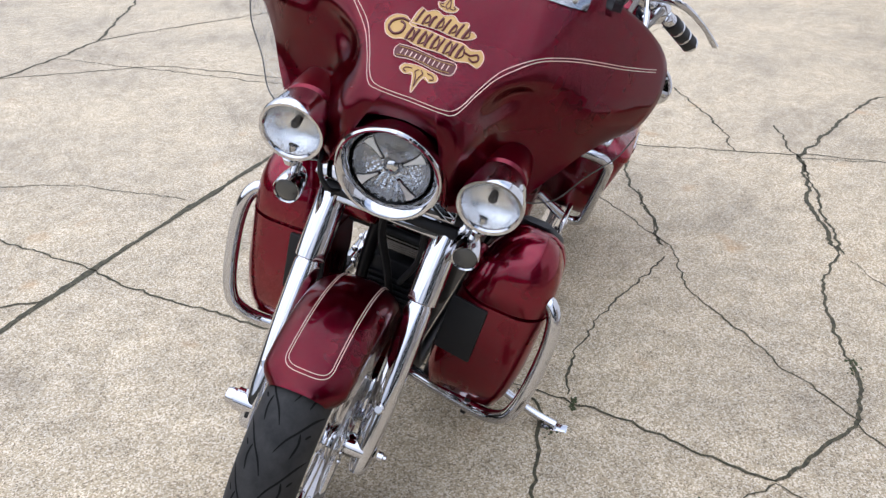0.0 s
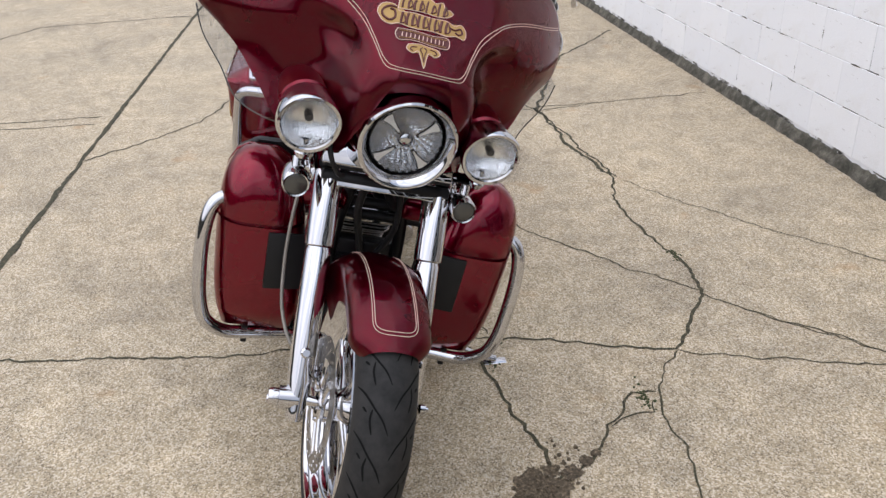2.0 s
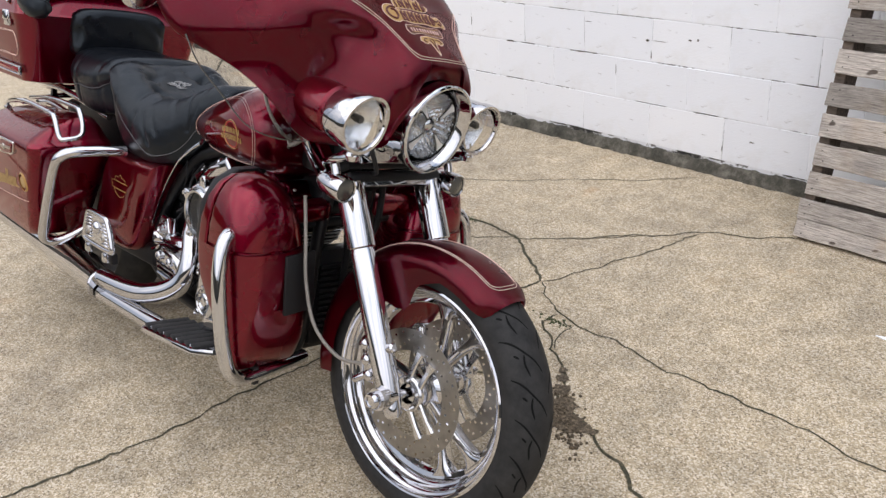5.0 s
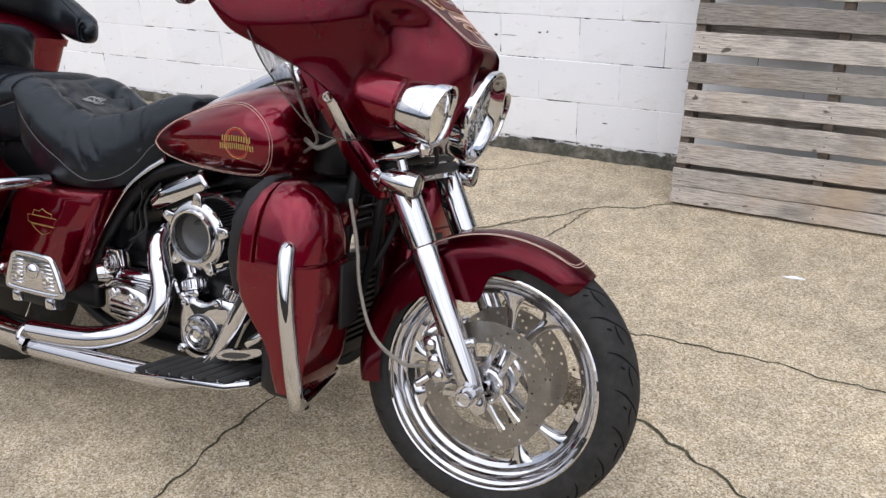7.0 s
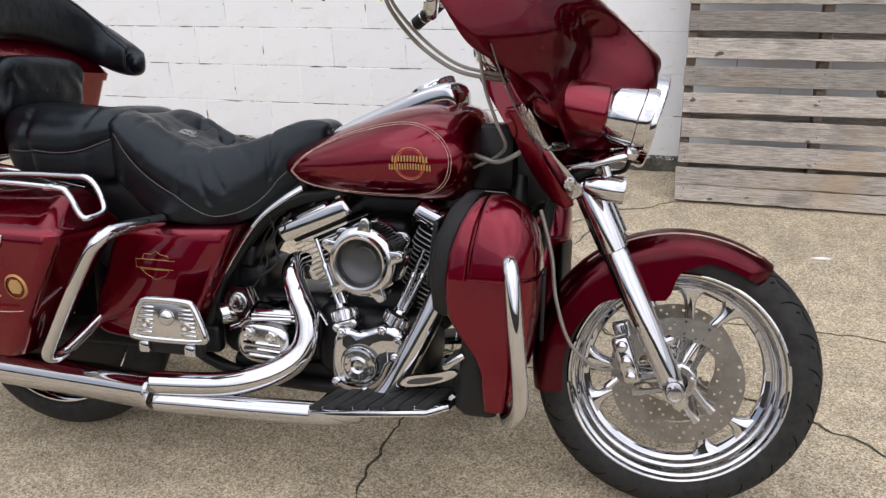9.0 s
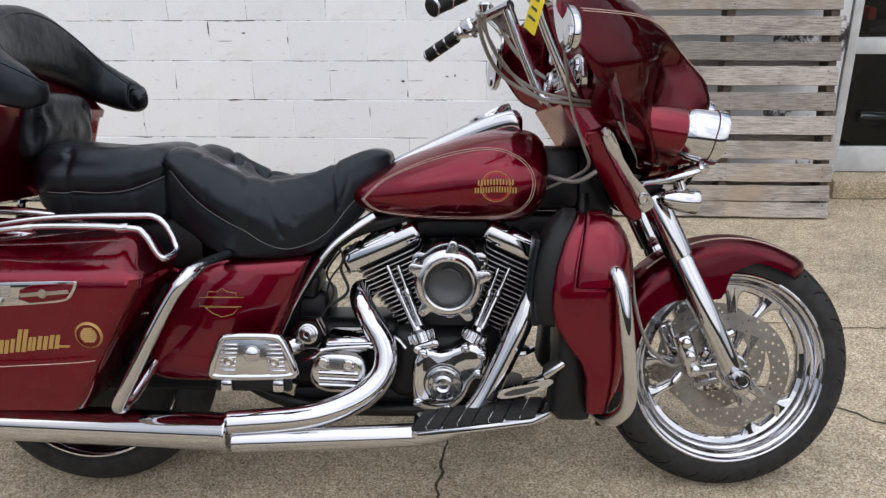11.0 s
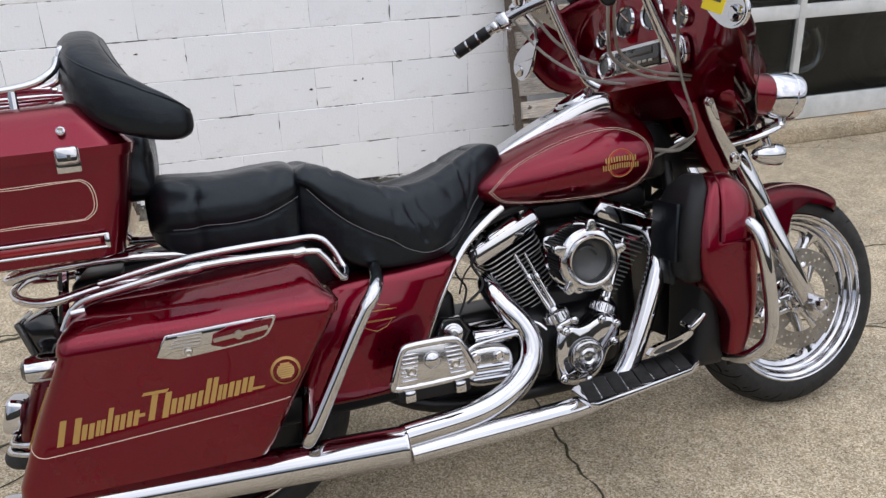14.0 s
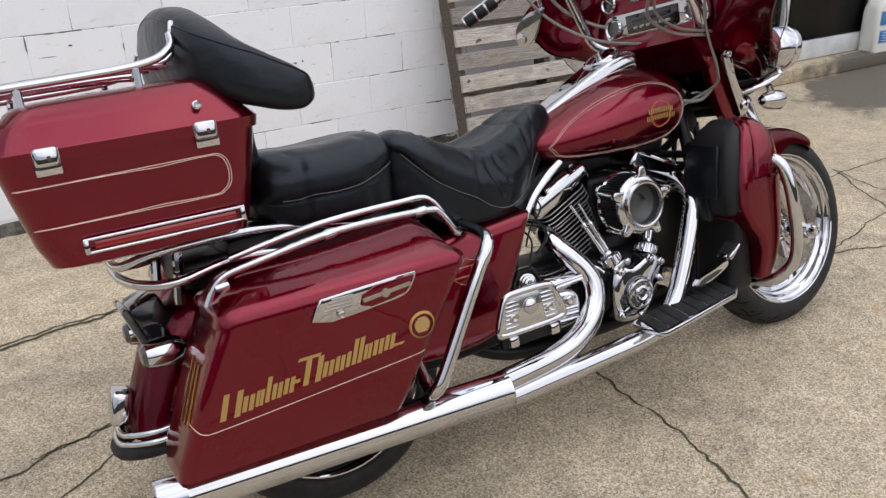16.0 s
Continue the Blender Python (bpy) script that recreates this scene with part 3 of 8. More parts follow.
loops = [[Vector((0.85 + r * math.cos(a), y, 0.32 + r * math.sin(a))) for y, r in ((-0.09, 0.3), (-0.08, 0.345), (0, 0.36), (0.08, 0.345), (0.09, 0.3))] for a in np.linspace(0.3, 2.9, 20)]
rings(bm, loops, False)
part("fender", bm, GLOSSBLACK, other, "gloss black fender")
bm = B()
rbox(bm, (0.5, 0.22, 0.3), pose(0.05, 0, 0.4), 0.06, 3)
part("engine", bm, BLACK, other)
for x, z, r in ((-0.02, 0.56, 0.07), (0.12, 0.6, 0.06), (0.02, 0.4, 0.08)):
    bm = B()
    turned(bm, [(r, 0), (r, 0.05), (r * 0.7, 0.07), (0.01, 0.075)], axis((x, -0.1, z), (0, -1, 0.2)), 20, (True, True))
    part("engine_cover", bm, CHROME, other, "chrome engine cover")
bm = B()
tube(bm, [(0.1, -0.15, 0.5), (0.15, -0.17, 0.35), (0.0, -0.18, 0.22), (-0.8, -0.18, 0.24)], 0.035, 12, 5)
part("exhaust", bm, CHROME, other, "chrome exhaust pipe")
bm = B()
rings(bm, [oval(x, w, zt, zb, 20) for x, w, zt, zb in ((-0.75, 0.05, 0.72, 0.66), (-0.6, 0.14, 0.78, 0.6), (-0.2, 0.16, 0.76, 0.6), (0.0, 0.14, 0.86, 0.66), (0.3, 0.14, 0.92, 0.68), (0.42, 0.06, 0.86, 0.74))], True, (True, True))
part("body", bm, GLOSSBLACK, other, "black seat and tank")
bm = B()
rbox(bm, (0.05, 0.1, 0.07), pose(-0.78, -0.05, 0.78), 0.015, 3)
part("tail_lamp", bm, REDPLASTIC, other, "red tail lamp")

# ---- pallet ----
pallet = tagged(new("pallet"), "weathered grey wooden pallet leaning against the white wall", "pallet")
PM = pose(-0.075, 2.075, 0.012, -14.5, 0, -0.4)     # x along its boards, z up its face, y into its depth
pallet.matrix_world = PM
PW = 1.07
z = 0.0
rnd = random.Random(11)
for i, (h, gap) in enumerate(((0.072, 0.003), (0.075, 0.02), (0.086, 0.024), (0.084, 0.03), (0.086, 0.028), (0.084, 0.034), (0.088, 0.028), (0.084, 0.032), (0.086, 0.03), (0.085, 0.03), (0.086, 0.03), (0.088, 0))):
    bm = B()
    bmesh.ops.create_cube(bm, size=1, matrix=pose(PW / 2 + rnd.uniform(-0.006, 0.006), rnd.uniform(-0.001, 0.002), z + h / 2, 0, rnd.uniform(-0.35, 0.35), 0) @ Matrix.Diagonal((PW, 0.017, h, 1)))
    bmesh.ops.subdivide_edges(bm, edges=[e for e in bm.edges if abs((e.verts[0].co - e.verts[1].co).x) > 0.5], cuts=14)
    for v in bm.verts:
        v.co += Vector((rnd.uniform(-0.003, 0.003), 0.0015 * math.sin(v.co.x * 7 + i), rnd.uniform(-0.0022, 0.0022)))
    bmesh.ops.bevel(bm, geom=bm.edges[:], offset=0.0018, segments=1, affect="EDGES")
    part("board", bm, WOOD, pallet)
    bm = B()
    if i in (0, 1, 3, 6, 9, 11):
        rbox(bm, (PW, 0.017, h), pose(PW / 2, 0.128, z + h + gap / 2), 0.002, 1)
        part("back_board", bm, WOOD, pallet)
    else:
        bm.free()
    for nx in (0.035, PW / 2 + 0.03, PW - 0.04):
        for dz in (-0.018, 0.02):
            bm = B()
            turned(bm, [(0.003, 0), (0.003, 0.0012)], axis((nx + rnd.uniform(-0.01, 0.01), -0.0085, z + h / 2 + dz), (0, -1, 0)), 8, (False, True))
            part("nail", bm, INK, pallet)
    z += h + gap
for nx in (0.022, PW / 2 + 0.03, PW - 0.025):
    bm = B()
    rbox(bm, (0.04, 0.108, z), pose(nx, 0.064, z / 2), 0.003, 1)
    part("stringer", bm, DARKWOOD, pallet)


# ---- motorcycle: built upright (x ahead, y to its left), then leaned on its stand ----
bike = tagged(new("motorcycle"), "dark red touring motorcycle with chrome engine, leaning on its side stand", "motorcycle")
bike.matrix_world = pose(0, 0.083, 0, -14.5, 0, 1.0)
STEER_AT = Vector((-0.33, 0, 0.80))
STEER = Matrix.Translation(STEER_AT) @ Matrix.Rotation(radians(4.0), 4, Vector((-0.44, 0, 0.898))) @ Matrix.Translation(-STEER_AT)
FORK = Vector((-0.44, 0, 0.898))           # direction up the fork legs
TOP = Matrix.Translation((-0.14, -0.0085, 0.914)) @ Matrix.Rotation(radians(6.3), 4, "Z") @ Matrix.Rotation(radians(-2.8), 4, "X") @ Matrix.Translation((0.145, 0, -0.9))   # fairing and lamps


PLUMB = ("front_wheel", "rim", "spoke", "hub", "brake_disc", "drilled_ring", "brake_caliper", "fork_leg", "fork_cover", "fork_bracket", "axle_cap", "axle", "fork_yoke", "yoke_cover", "front_fender", "rear_wheel", "rear_fender", "fender_tip", "side_stand")


def settle(bm):
    """Draws the flanks in a little towards the ground."""
    for v in bm.verts:
        a = math.sqrt(v.co.y ** 2 + 0.0036) - 0.06
        v.co.y -= math.copysign(min(1.0, abs(v.co.y) / 0.12), v.co.y) * 0.035 * (0.97 - v.co.z)
        v.co.z -= 0.035 * a


def fpart(name, bm, mat, parent=None, label="", sharp=38, warp=True):
    """A part of the steered front end."""
    if warp and name not in PLUMB and not (parent and parent.name.startswith("front_fender")):
        settle(bm)
    bmesh.ops.transform(bm, matrix=STEER, verts=bm.verts[:])
    return part(name, bm, mat, parent or bike, label, sharp)


def tpart(name, bm, mat, parent=None, label="", sharp=38, warp=True):
    """A part of the fairing and the lamps."""
    if warp:
        settle(bm)
    bmesh.ops.transform(bm, matrix=TOP, verts=bm.verts[:])
    return part(name, bm, mat, parent or bike, label, sharp)


def bpart(name, bm, mat, parent=None, label="", sharp=38, warp=True):
    if warp and name not in PLUMB and not (parent and parent.name.startswith("rear_wheel")):
        settle(bm)
    return part(name, bm, mat, parent or bike, label, sharp)


def tyre(bm, c, r, lip, w, seg):
    """A tyre carcass turned round the axle at c."""
    prof = []
    for t in np.linspace(-1, 1, 41):
        a = t * 1.9
        y = math.sin(min(abs(a), 1.57)) * math.copysign(w / 2, t) if abs(a) < 1.57 else math.copysign(w / 2 * (1 - 0.35 * (abs(a) - 1.57)), t)
        h = w / 2 * 0.95 * (1 - math.cos(min(abs(a), 1.57))) + max(0, abs(a) - 1.57) / 0.33 * (r - w * 0.475 - lip)
        prof.append((r - h, y))
    loops = []
    for i in range(seg):
        th = 2 * math.pi * i / seg
        lp = []
        for q, y in prof:
            lp.append(Vector((c[0] + q * math.sin(th), c[1] + y, c[2] + q * math.cos(th))))
        loops.append(lp)
    loops.append(loops[0])
    rings(bm, loops, False)
    bmesh.ops.remove_doubles(bm, verts=bm.verts[:], dist=1e-5)
    return bm


def FM(c):
    """A pose at c whose z runs up the fork."""
    return Matrix.Translation(c) @ Matrix(((0.898, 0, -0.44, 0), (0, 1, 0, 0), (0.44, 0, 0.898, 0), (0, 0, 0, 1)))


# front wheel
FW = Vector((-0.015, -0.016, 0.322))
bm = B()
tyre(bm, FW, 0.331, 0.246, 0.128, 120)
wheel = fpart("front_wheel", bm, RUBBER, None, "black grooved tyre on a chrome wheel", 32)
Y = (0, 1, 0)


def tread(c, r, w, n, parent, turn, make):
    """Slanting tread grooves set round a tyre: thin raised ribbons, the grooves' shade in their black."""
    def at(y, arc, lift=0.0004):
        s = min(0.999, abs(y) / (w / 2))
        q = r - w / 2 * 0.95 * (1 - math.sqrt(1 - s * s)) + lift
        return c + Vector((q * math.sin(arc / r), y, q * math.cos(arc / r)))
    shapes = []
    for s in (-1, 1):
        for line in ([(0.061, -0.012), (0.05, 0.004), (0.034, 0.03), (0.016, 0.055), (0.004, 0.08)], [(0.036, 0.034), (0.039, 0.055), (0.034, 0.082)], [(0.052, 0.03), (0.046, 0.04)]):
            bm = B()
            pts = [(float(p[0]), float(p[1])) for p in dense(line, 5)]
            loops = []
            for i, (y, a) in enumerate(pts):
                y2, a2 = pts[min(i + 1, len(pts) - 1)]
                y1, a1 = pts[max(i - 1, 0)]
                d = math.hypot(y2 - y1, a2 - a1)
                k2 = 0.0019 * min(1, 0.35 + 3 * min(i, len(pts) - 1 - i) / len(pts))
                loops.append([at(s * (y + (a2 - a1) / d * k2), a - (y2 - y1) / d * k2), at(s * (y - (a2 - a1) / d * k2), a + (y2 - y1) / d * k2)])
            rings(bm, loops, False)
            shapes.append((s, make("tread_groove", bm, GROOVE, parent)))
    for s, ob in shapes:
        me = ob.data
        for j in range(n):
            o2 = ob if j == 0 else new("tread_groove", me)
            o2.parent = parent
            spin = Matrix.Translation(c) @ Matrix.Rotation(2 * math.pi * (j + (0.5 if s > 0 else 0)) / n, 4, "Y") @ Matrix.Translation(-c)
            o2.matrix_basis = turn @ spin @ turn.inverted()


tread(FW, 0.331, 0.128, 22, wheel, STEER, lambda nm, b, mt, pr: fpart(nm, b, mt, pr, warp=False))
bm = B()
for s in (-1, 1):
    turned(bm, [(0.252, 0.05 * s), (0.2555, 0.056 * s), (0.2545, 0.0615 * s), (0.2505, 0.064 * s), (0.2465, 0.0625 * s), (0.2445, 0.057 * s), (0.2425, 0.0535 * s), (0.2375, 0.051 * s), (0.2345, 0.0475 * s), (0.2325, 0.041 * s), (0.2265, 0.033 * s), (0.2215, 0.0305 * s), (0.2185, 0.027 * s), (0.2155, 0.018 * s), (0.2045, 0.0145 * s), (0.2015, 0.011 * s), (0.2005, 0.0)], axis(FW, Y), 120)
fpart("rim", bm, CHROME, wheel, "wide stepped polished chrome rim", 24)
# three forked spokes, flared where they meet the rim
for j in range(3):
    bm = B()
    a0 = radians(21 + 120 * j)
    for sgn in (-1, 1):
        loops = []
        for r, off, hw, th in dense([(0.03, 0.1, 0.012, 0.034), (0.07, 0.13, 0.011, 0.026), (0.11, 0.17, 0.0105, 0.02), (0.15, 0.215, 0.0115, 0.018), (0.178, 0.245, 0.015, 0.018), (0.195, 0.26, 0.025, 0.0185), (0.208, 0.265, 0.045, 0.019)], 4):
            a = a0 + sgn * off
            d, e = Vector((math.sin(a), 0, math.cos(a))), Vector((math.cos(a), 0, -math.sin(a)))
            c = FW + d * r
            loops.append([c + e * (hw * math.copysign(abs(math.cos(t)) ** 0.6, math.cos(t))) + Vector((0, 1, 0)) * (th * math.copysign(abs(math.sin(t)) ** 0.75, math.sin(t))) for t in np.linspace(0, 2 * math.pi, 17)[:-1]])
        rings(bm, loops, True, (True, True))
    fpart("spoke", bm, CHROME, wheel, "forked chrome spoke")
bm = B()
turned(bm, [(0.02, -0.075), (0.036, -0.075), (0.042, -0.066), (0.042, -0.05), (0.034, -0.044), (0.036, -0.03), (0.05, -0.015), (0.05, 0.015), (0.036, 0.03), (0.034, 0.044), (0.042, 0.05), (0.042, 0.066), (0.036, 0.075), (0.02, 0.075)], axis(FW, Y), 36, (True, True))
fpart("hub", bm, CHROME, wheel)
for s in (-1, 1):
    bm = B()
    y = 0.074 * s
    m = axis(FW + Vector((0, y, 0)), (0, s, 0))
    # a flat ring whose drilled holes go right through
    nr, na = 9, 144
    grid = [[bm.verts.new(m @ Vector(((0.1 + 0.051 * i / nr) * math.cos(2 * math.pi * j / na), (0.1 + 0.051 * i / nr) * math.sin(2 * math.pi * j / na), 0.0025))) for j in range(na)] for i in range(nr + 1)]
    for i in range(nr):
        for j in range(na):
            if i in (1, 4, 7) and j % 9 == {1: 1, 4: 4, 7: 7}[i] or i in (2, 6) and j % 9 == {2: 7, 6: 2}[i]:
                continue
            bm.faces.new((grid[i][j], grid[i][(j + 1) % na], grid[i + 1][(j + 1) % na], grid[i + 1][j]))
    bmesh.ops.solidify(bm, geom=bm.faces[:], thickness=0.005)
    disc = fpart("brake_disc", bm, DISC, None, "drilled steel brake disc", 30)
    for j in range(3):
        a = radians(69 - 120 * j) if s < 0 else radians(111 + 120 * j)
        for dd in (-1, 1):
            bm = B()
            lo, hi = a + dd * 0.55, a + dd * 0.2
            u, v = Vector((0.034 * math.cos(lo), 0.034 * math.sin(lo), 0)), Vector((0.106 * math.cos(hi), 0.106 * math.sin(hi), 0))
            w = Vector((-(v - u).y, (v - u).x, 0)).normalized()
            rings(bm, [[m @ (p + w * x + Vector((0, 0, z))) for x, z in ((-g, 0), (-g, 0.005), (-g * 0.6, 0.0085), (g * 0.6, 0.0085), (g, 0.005), (g, 0))] for p, g in ((u, 0.008), (u.lerp(v, 0.6), 0.0065), (v, 0.011))], True, (True, True))
            fpart("carrier_arm", bm, CASTING, disc, warp=False)
    bm = B()
    turned(bm, [(0.024, 0), (0.043, 0), (0.043, 0.007), (0.038, 0.011), (0.024, 0.011)], m, 32)
    for j in range(5):
        a = 2 * math.pi * j / 5 + 0.3
        turned(bm, [(0.005, 0.01), (0.005, 0.015), (0.003, 0.016), (0.001, 0.013)], m @ Matrix.Translation((0.034 * math.cos(a), 0.034 * math.sin(a), 0)), 10, (False, True))
    fpart("carrier_hub", bm, CASTING, disc, "polished carrier with five bolts", warp=False)
    bm = B()
    cx = FW + Vector((-0.118, 0.085 * s, 0.045))
    rbox(bm, (0.045, 0.04, 0.115), Matrix.Translation(cx) @ Matrix.Rotation(radians(-20), 4, "Y"), 0.012, 3)
    for dz in (-0.035, 0.0, 0.035):
        turned(bm, [(0.013, 0), (0.013, 0.012), (0.009, 0.016), (0.002, 0.017)], axis(cx + Vector((-dz * 0.35, 0.018 * s, dz)), (0, s, 0)), 14, (False, True))
    turned(bm, [(0.01, 0), (0.01, 0.03), (0.006, 0.036)], axis(cx + Vector((-0.02, 0.0, -0.05)), (-0.6, s * 0.4, -0.5)), 12, (True, True))
    fpart("brake_caliper", bm, CHROME, None, "chrome brake caliper")

# fork legs, shrouds and axle
for s in (-1, 1):
    y = 0.128 * s + FW.y
    foot = Vector((FW.x - 0.012, y, FW.z + 0.0))
    bm = B()
    line = lambda d: foot + FORK * d
    m = axis(foot, FORK)
    turned(bm, [(0.0, -0.05), (0.016, -0.05), (0.021, -0.04), (0.022, -0.025), (0.026, 0.01), (0.0285, 0.05), (0.0295, 0.12), (0.0295, 0.33), (0.027, 0.335), (0.027, 0.36)], m, 28)
    turned(bm, [(0.026, -0.022), (0.026, 0.022)], axis(foot + Vector((0, -0.02, 0)), Y), 20, (True, True))
    turned(bm, [(0.012, 0), (0.012, 0.014), (0.008, 0.018)], axis(line(0.105) + Vector((0.024, 0, 0.012)), (0.9, 0, 0.44)), 12, (False, True))
    leg = fpart("fork_leg", bm, CHROME, None, "polished chrome fork slider")
    bm = B()
    turned(bm, [(0.0305, 0.34), (0.033, 0.342), (0.0335, 0.36), (0.0335, 0.50), (0.030, 0.51)], m, 28, (True, True))
    fpart("fork_cover", bm, CHROME, leg, "chrome upper fork cover")
    bm = B()
    SIDEP = Matrix(((1, 0, 0, 0), (0, 0, s, 0), (0, 1, 0, 0), (0, 0, 0, 1)))
    boss(bm, [(-0.388, 0.944), (-0.372, 0.962), (-0.354, 0.944), (-0.318, 0.862), (-0.246, 0.784), (-0.242, 0.76), (-0.27, 0.742), (-0.292, 0.78), (-0.344, 0.858)], 0.012, 0.005, Matrix.Translation((0, 0.172 * s - (0.006 if s < 0 else 0.03), 0)) @ SIDEP, 1)
    for x, z, rr in ((-0.371, 0.944, 0.011), (-0.27, 0.782, 0.0145)):
        turned(bm, [(rr, 0), (rr, 0.008), (rr * 0.8, 0.011), (rr * 0.55, 0.011), (rr * 0.5, 0.006), (0.001, 0.006)], axis((x, 0.182 * s + (-0.006 if s < 0 else -0.03), z), (0, s, 0)), 18, (False, True))
    for v in bm.verts:
        v.co.y += 0.28 * s * (v.co.z - 0.783)
    bpart("fork_trim", bm, CHROME, leg, "chrome fork panel with two bolts")
    bm = B()
    boss(bm, [(-0.43, 0.945), (-0.37, 0.955), (-0.31, 0.85), (-0.255, 0.735), (-0.292, 0.715), (-0.355, 0.79), (-0.405, 0.89)], 0.03, 0.01, Matrix.Translation((0, 0.14 * s + (0 if s < 0 else -0.02), 0)) @ SIDEP, 1)
    for v in bm.verts:
        v.co.y += 0.24 * s * (v.co.z - 0.783)
    bpart("fork_skirt", bm, PAINT, None, "red panel behind the fork leg")
    bm = B()
    turned(bm, [(0.019, 0.0), (0.02, 0.012), (0.02, 0.026), (0.016, 0.034), (0.012, 0.034), (0.011, 0.03), (0.001, 0.03)] if s < 0 else [(0.011, 0), (0.011, 0.012), (0.006, 0.014), (0.006, 0.02)], axis(foot + Vector((0, 0.03 * s, 0)), (0, s, 0)), 20, (False, True))
    fpart("axle_cap", bm, CHROME, leg, "chrome axle cap")
    bm = B()
    tube(bm, [foot + Vector((0, -0.0 * s, 0)), FW + Vector((0, 0.06 * s, 0))], 0.012, 12, 1)
    fpart("axle", bm, CHROME, leg)
bm = B()
for d, r in ((0.53, 0.02), (0.50, 0.016)):
    c = Vector((FW.x - 0.012, FW.y, FW.z)) + FORK * d
    rbox(bm, (0.07, 0.30, 0.03), FM(c), 0.01)
fpart("fork_yoke", bm, BLACK, None, "black lower fork yoke")
bm = B()
c = Vector((FW.x + 0.03, FW.y, FW.z)) + FORK * 0.52
rbox(bm, (0.008, 0.225, 0.06), FM(c + Vector((-0.012, 0, 0.0))), 0.003)
fpart("yoke_cover", bm, CHROME, None, "chrome cover plate under the headlight")

# front fender
SKIRT = ([-100, -60, -45, -30, -20, -12, -8, -3, 10, 36], [0.034, 0.044, 0.056, 0.086, 0.108, 0.112, 0.098, 0.05, 0.018, 0.012])
bm = B()
loops = []
for a in np.linspace(-100, 36, 69):
    th = radians(a)
    k2 = (a + 100) / 136
    hw = 0.083 + 0.006 * math.sin(math.pi * k2)
    r0 = 0.341 + 0.008 * math.sin(math.pi * k2)
    if a > 28:
        hw -= 0.028 * ((a - 28) / 8) ** 2
    skirt = float(np.interp(a, *SKIRT))
    lp = []
    for t in np.linspace(-1, 1, 33):
        q = abs(t)
        if q < 0.62:
            ang = q / 0.62 * 1.571
            y, r = math.sin(ang) * hw, r0 - 0.042 * (1 - math.cos(ang))
        else:
            y, r = hw, r0 - 0.042 - skirt * (q - 0.62) / 0.38
        y = math.copysign(y, t)
        lp.append(FW + Vector((r * math.sin(th), y, r * math.cos(th))))
    loops.append(lp)
rings(bm, loops, False)
bmesh.ops.solidify(bm, geom=bm.faces[:], thickness=0.0035)
fender = fpart("front_fender", bm, PAINT, None, "dark red front fender with a cream pinstripe", 50)
bm = B()
for hh in (0.042, 0.0465):
    pts = []
    for a in np.linspace(-40, 24, 26):
        pts.append((a, hh))
    arc = [(24.0 + (hh - 0.026) * 300 * (abs(math.sin(t)) ** 0.7), hh * math.copysign(abs(math.cos(t)) ** 0.6, math.cos(t))) for t in np.linspace(0.04, math.pi - 0.04, 36)]
    full = pts + arc + [(a, -h) for a, h in reversed(pts)]
    path = []
    for a, y in full:
        kk = (a + 100) / 136
        hw = 0.083 + 0.006 * math.sin(math.pi * kk) - (0.028 * ((a - 28) / 8) ** 2 if a > 28 else 0)
        r0 = 0.341 + 0.008 * math.sin(math.pi * kk)
        ang = math.asin(max(-1, min(1, y / hw)))
        r = r0 - 0.042 * (1 - math.cos(ang)) + 0.0006
        path.append(FW + Vector((r * math.sin(radians(a)), y, r * math.cos(radians(a)))))
    tube(bm, path, 0.0008, 5, 1)
fpart("pinstripe", bm, CREAM, fender, "thin double cream line")

from mathutils.bvhtree import BVHTree

# batwing fairing
OUT = [(0, 1.012), (0.05, 1.003), (0.092, 0.97), (0.116, 0.915), (0.125, 0.865), (0.152, 0.845), (0.207, 0.84), (0.256, 0.864), (0.297, 0.919), (0.345, 0.976), (0.395, 1.013), (0.436, 1.04), (0.456, 1.08), (0.461, 1.13), (0.446, 1.178), (0.4, 1.222), (0.32, 1.262), (0.2, 1.29), (0, 1.3)]


def smooth(a, b, x):
    t = max(0.0, min(1.0, (x - a) / (b - a)))
    return t * t * (3 - 2 * t)


def table(rows):
    t = dense(rows, 8)
    return [float(p[0]) for p in t], [float(p[1]) for p in t]


RIDGE = table([(0, 1.038), (0.06, 1.040), (0.085, 1.052), (0.12, 1.098), (0.17, 1.14), (0.25, 1.158), (0.35, 1.153), (0.48, 1.13)])
LAT = table([(0, 0), (0.04, 0.001), (0.065, 0.006), (0.085, 0.024), (0.12, 0.084), (0.17, 0.142), (0.25, 0.211), (0.3, 0.24), (0.4, 0.286), (0.48, 0.32)])
UNDER = table([(0, 0.35), (0.06, 0.28), (0.09, 0.0), (0.12, -0.12), (0.16, -0.15), (0.25, -0.15), (0.35, -0.2), (0.48, -0.3)])
CHEEK = table([(0, 0), (0.075, 0.002), (0.095, 0.035), (0.12, 0.06), (0.16, 0.06), (0.2, 0.055), (0.25, 0.048), (0.35, 0.03), (0.48, 0.01)])
HOLLOW = table([(0, 0), (0.088, 0.0), (0.105, 0.03), (0.13, 0.078), (0.16, 0.085), (0.2, 0.06), (0.26, 0.03), (0.34, 0.005), (0.48, 0)])
BACK = table([(0, 0.004), (0.11, 0.004), (0.15, 0.02), (0.207, 0.012), (0.256, 0.024), (0.297, 0.05), (0.345, 0.088), (0.395, 0.115), (0.44, 0.125), (0.48, 0.125)])


def ridge(y):
    return float(np.interp(abs(y), *RIDGE))


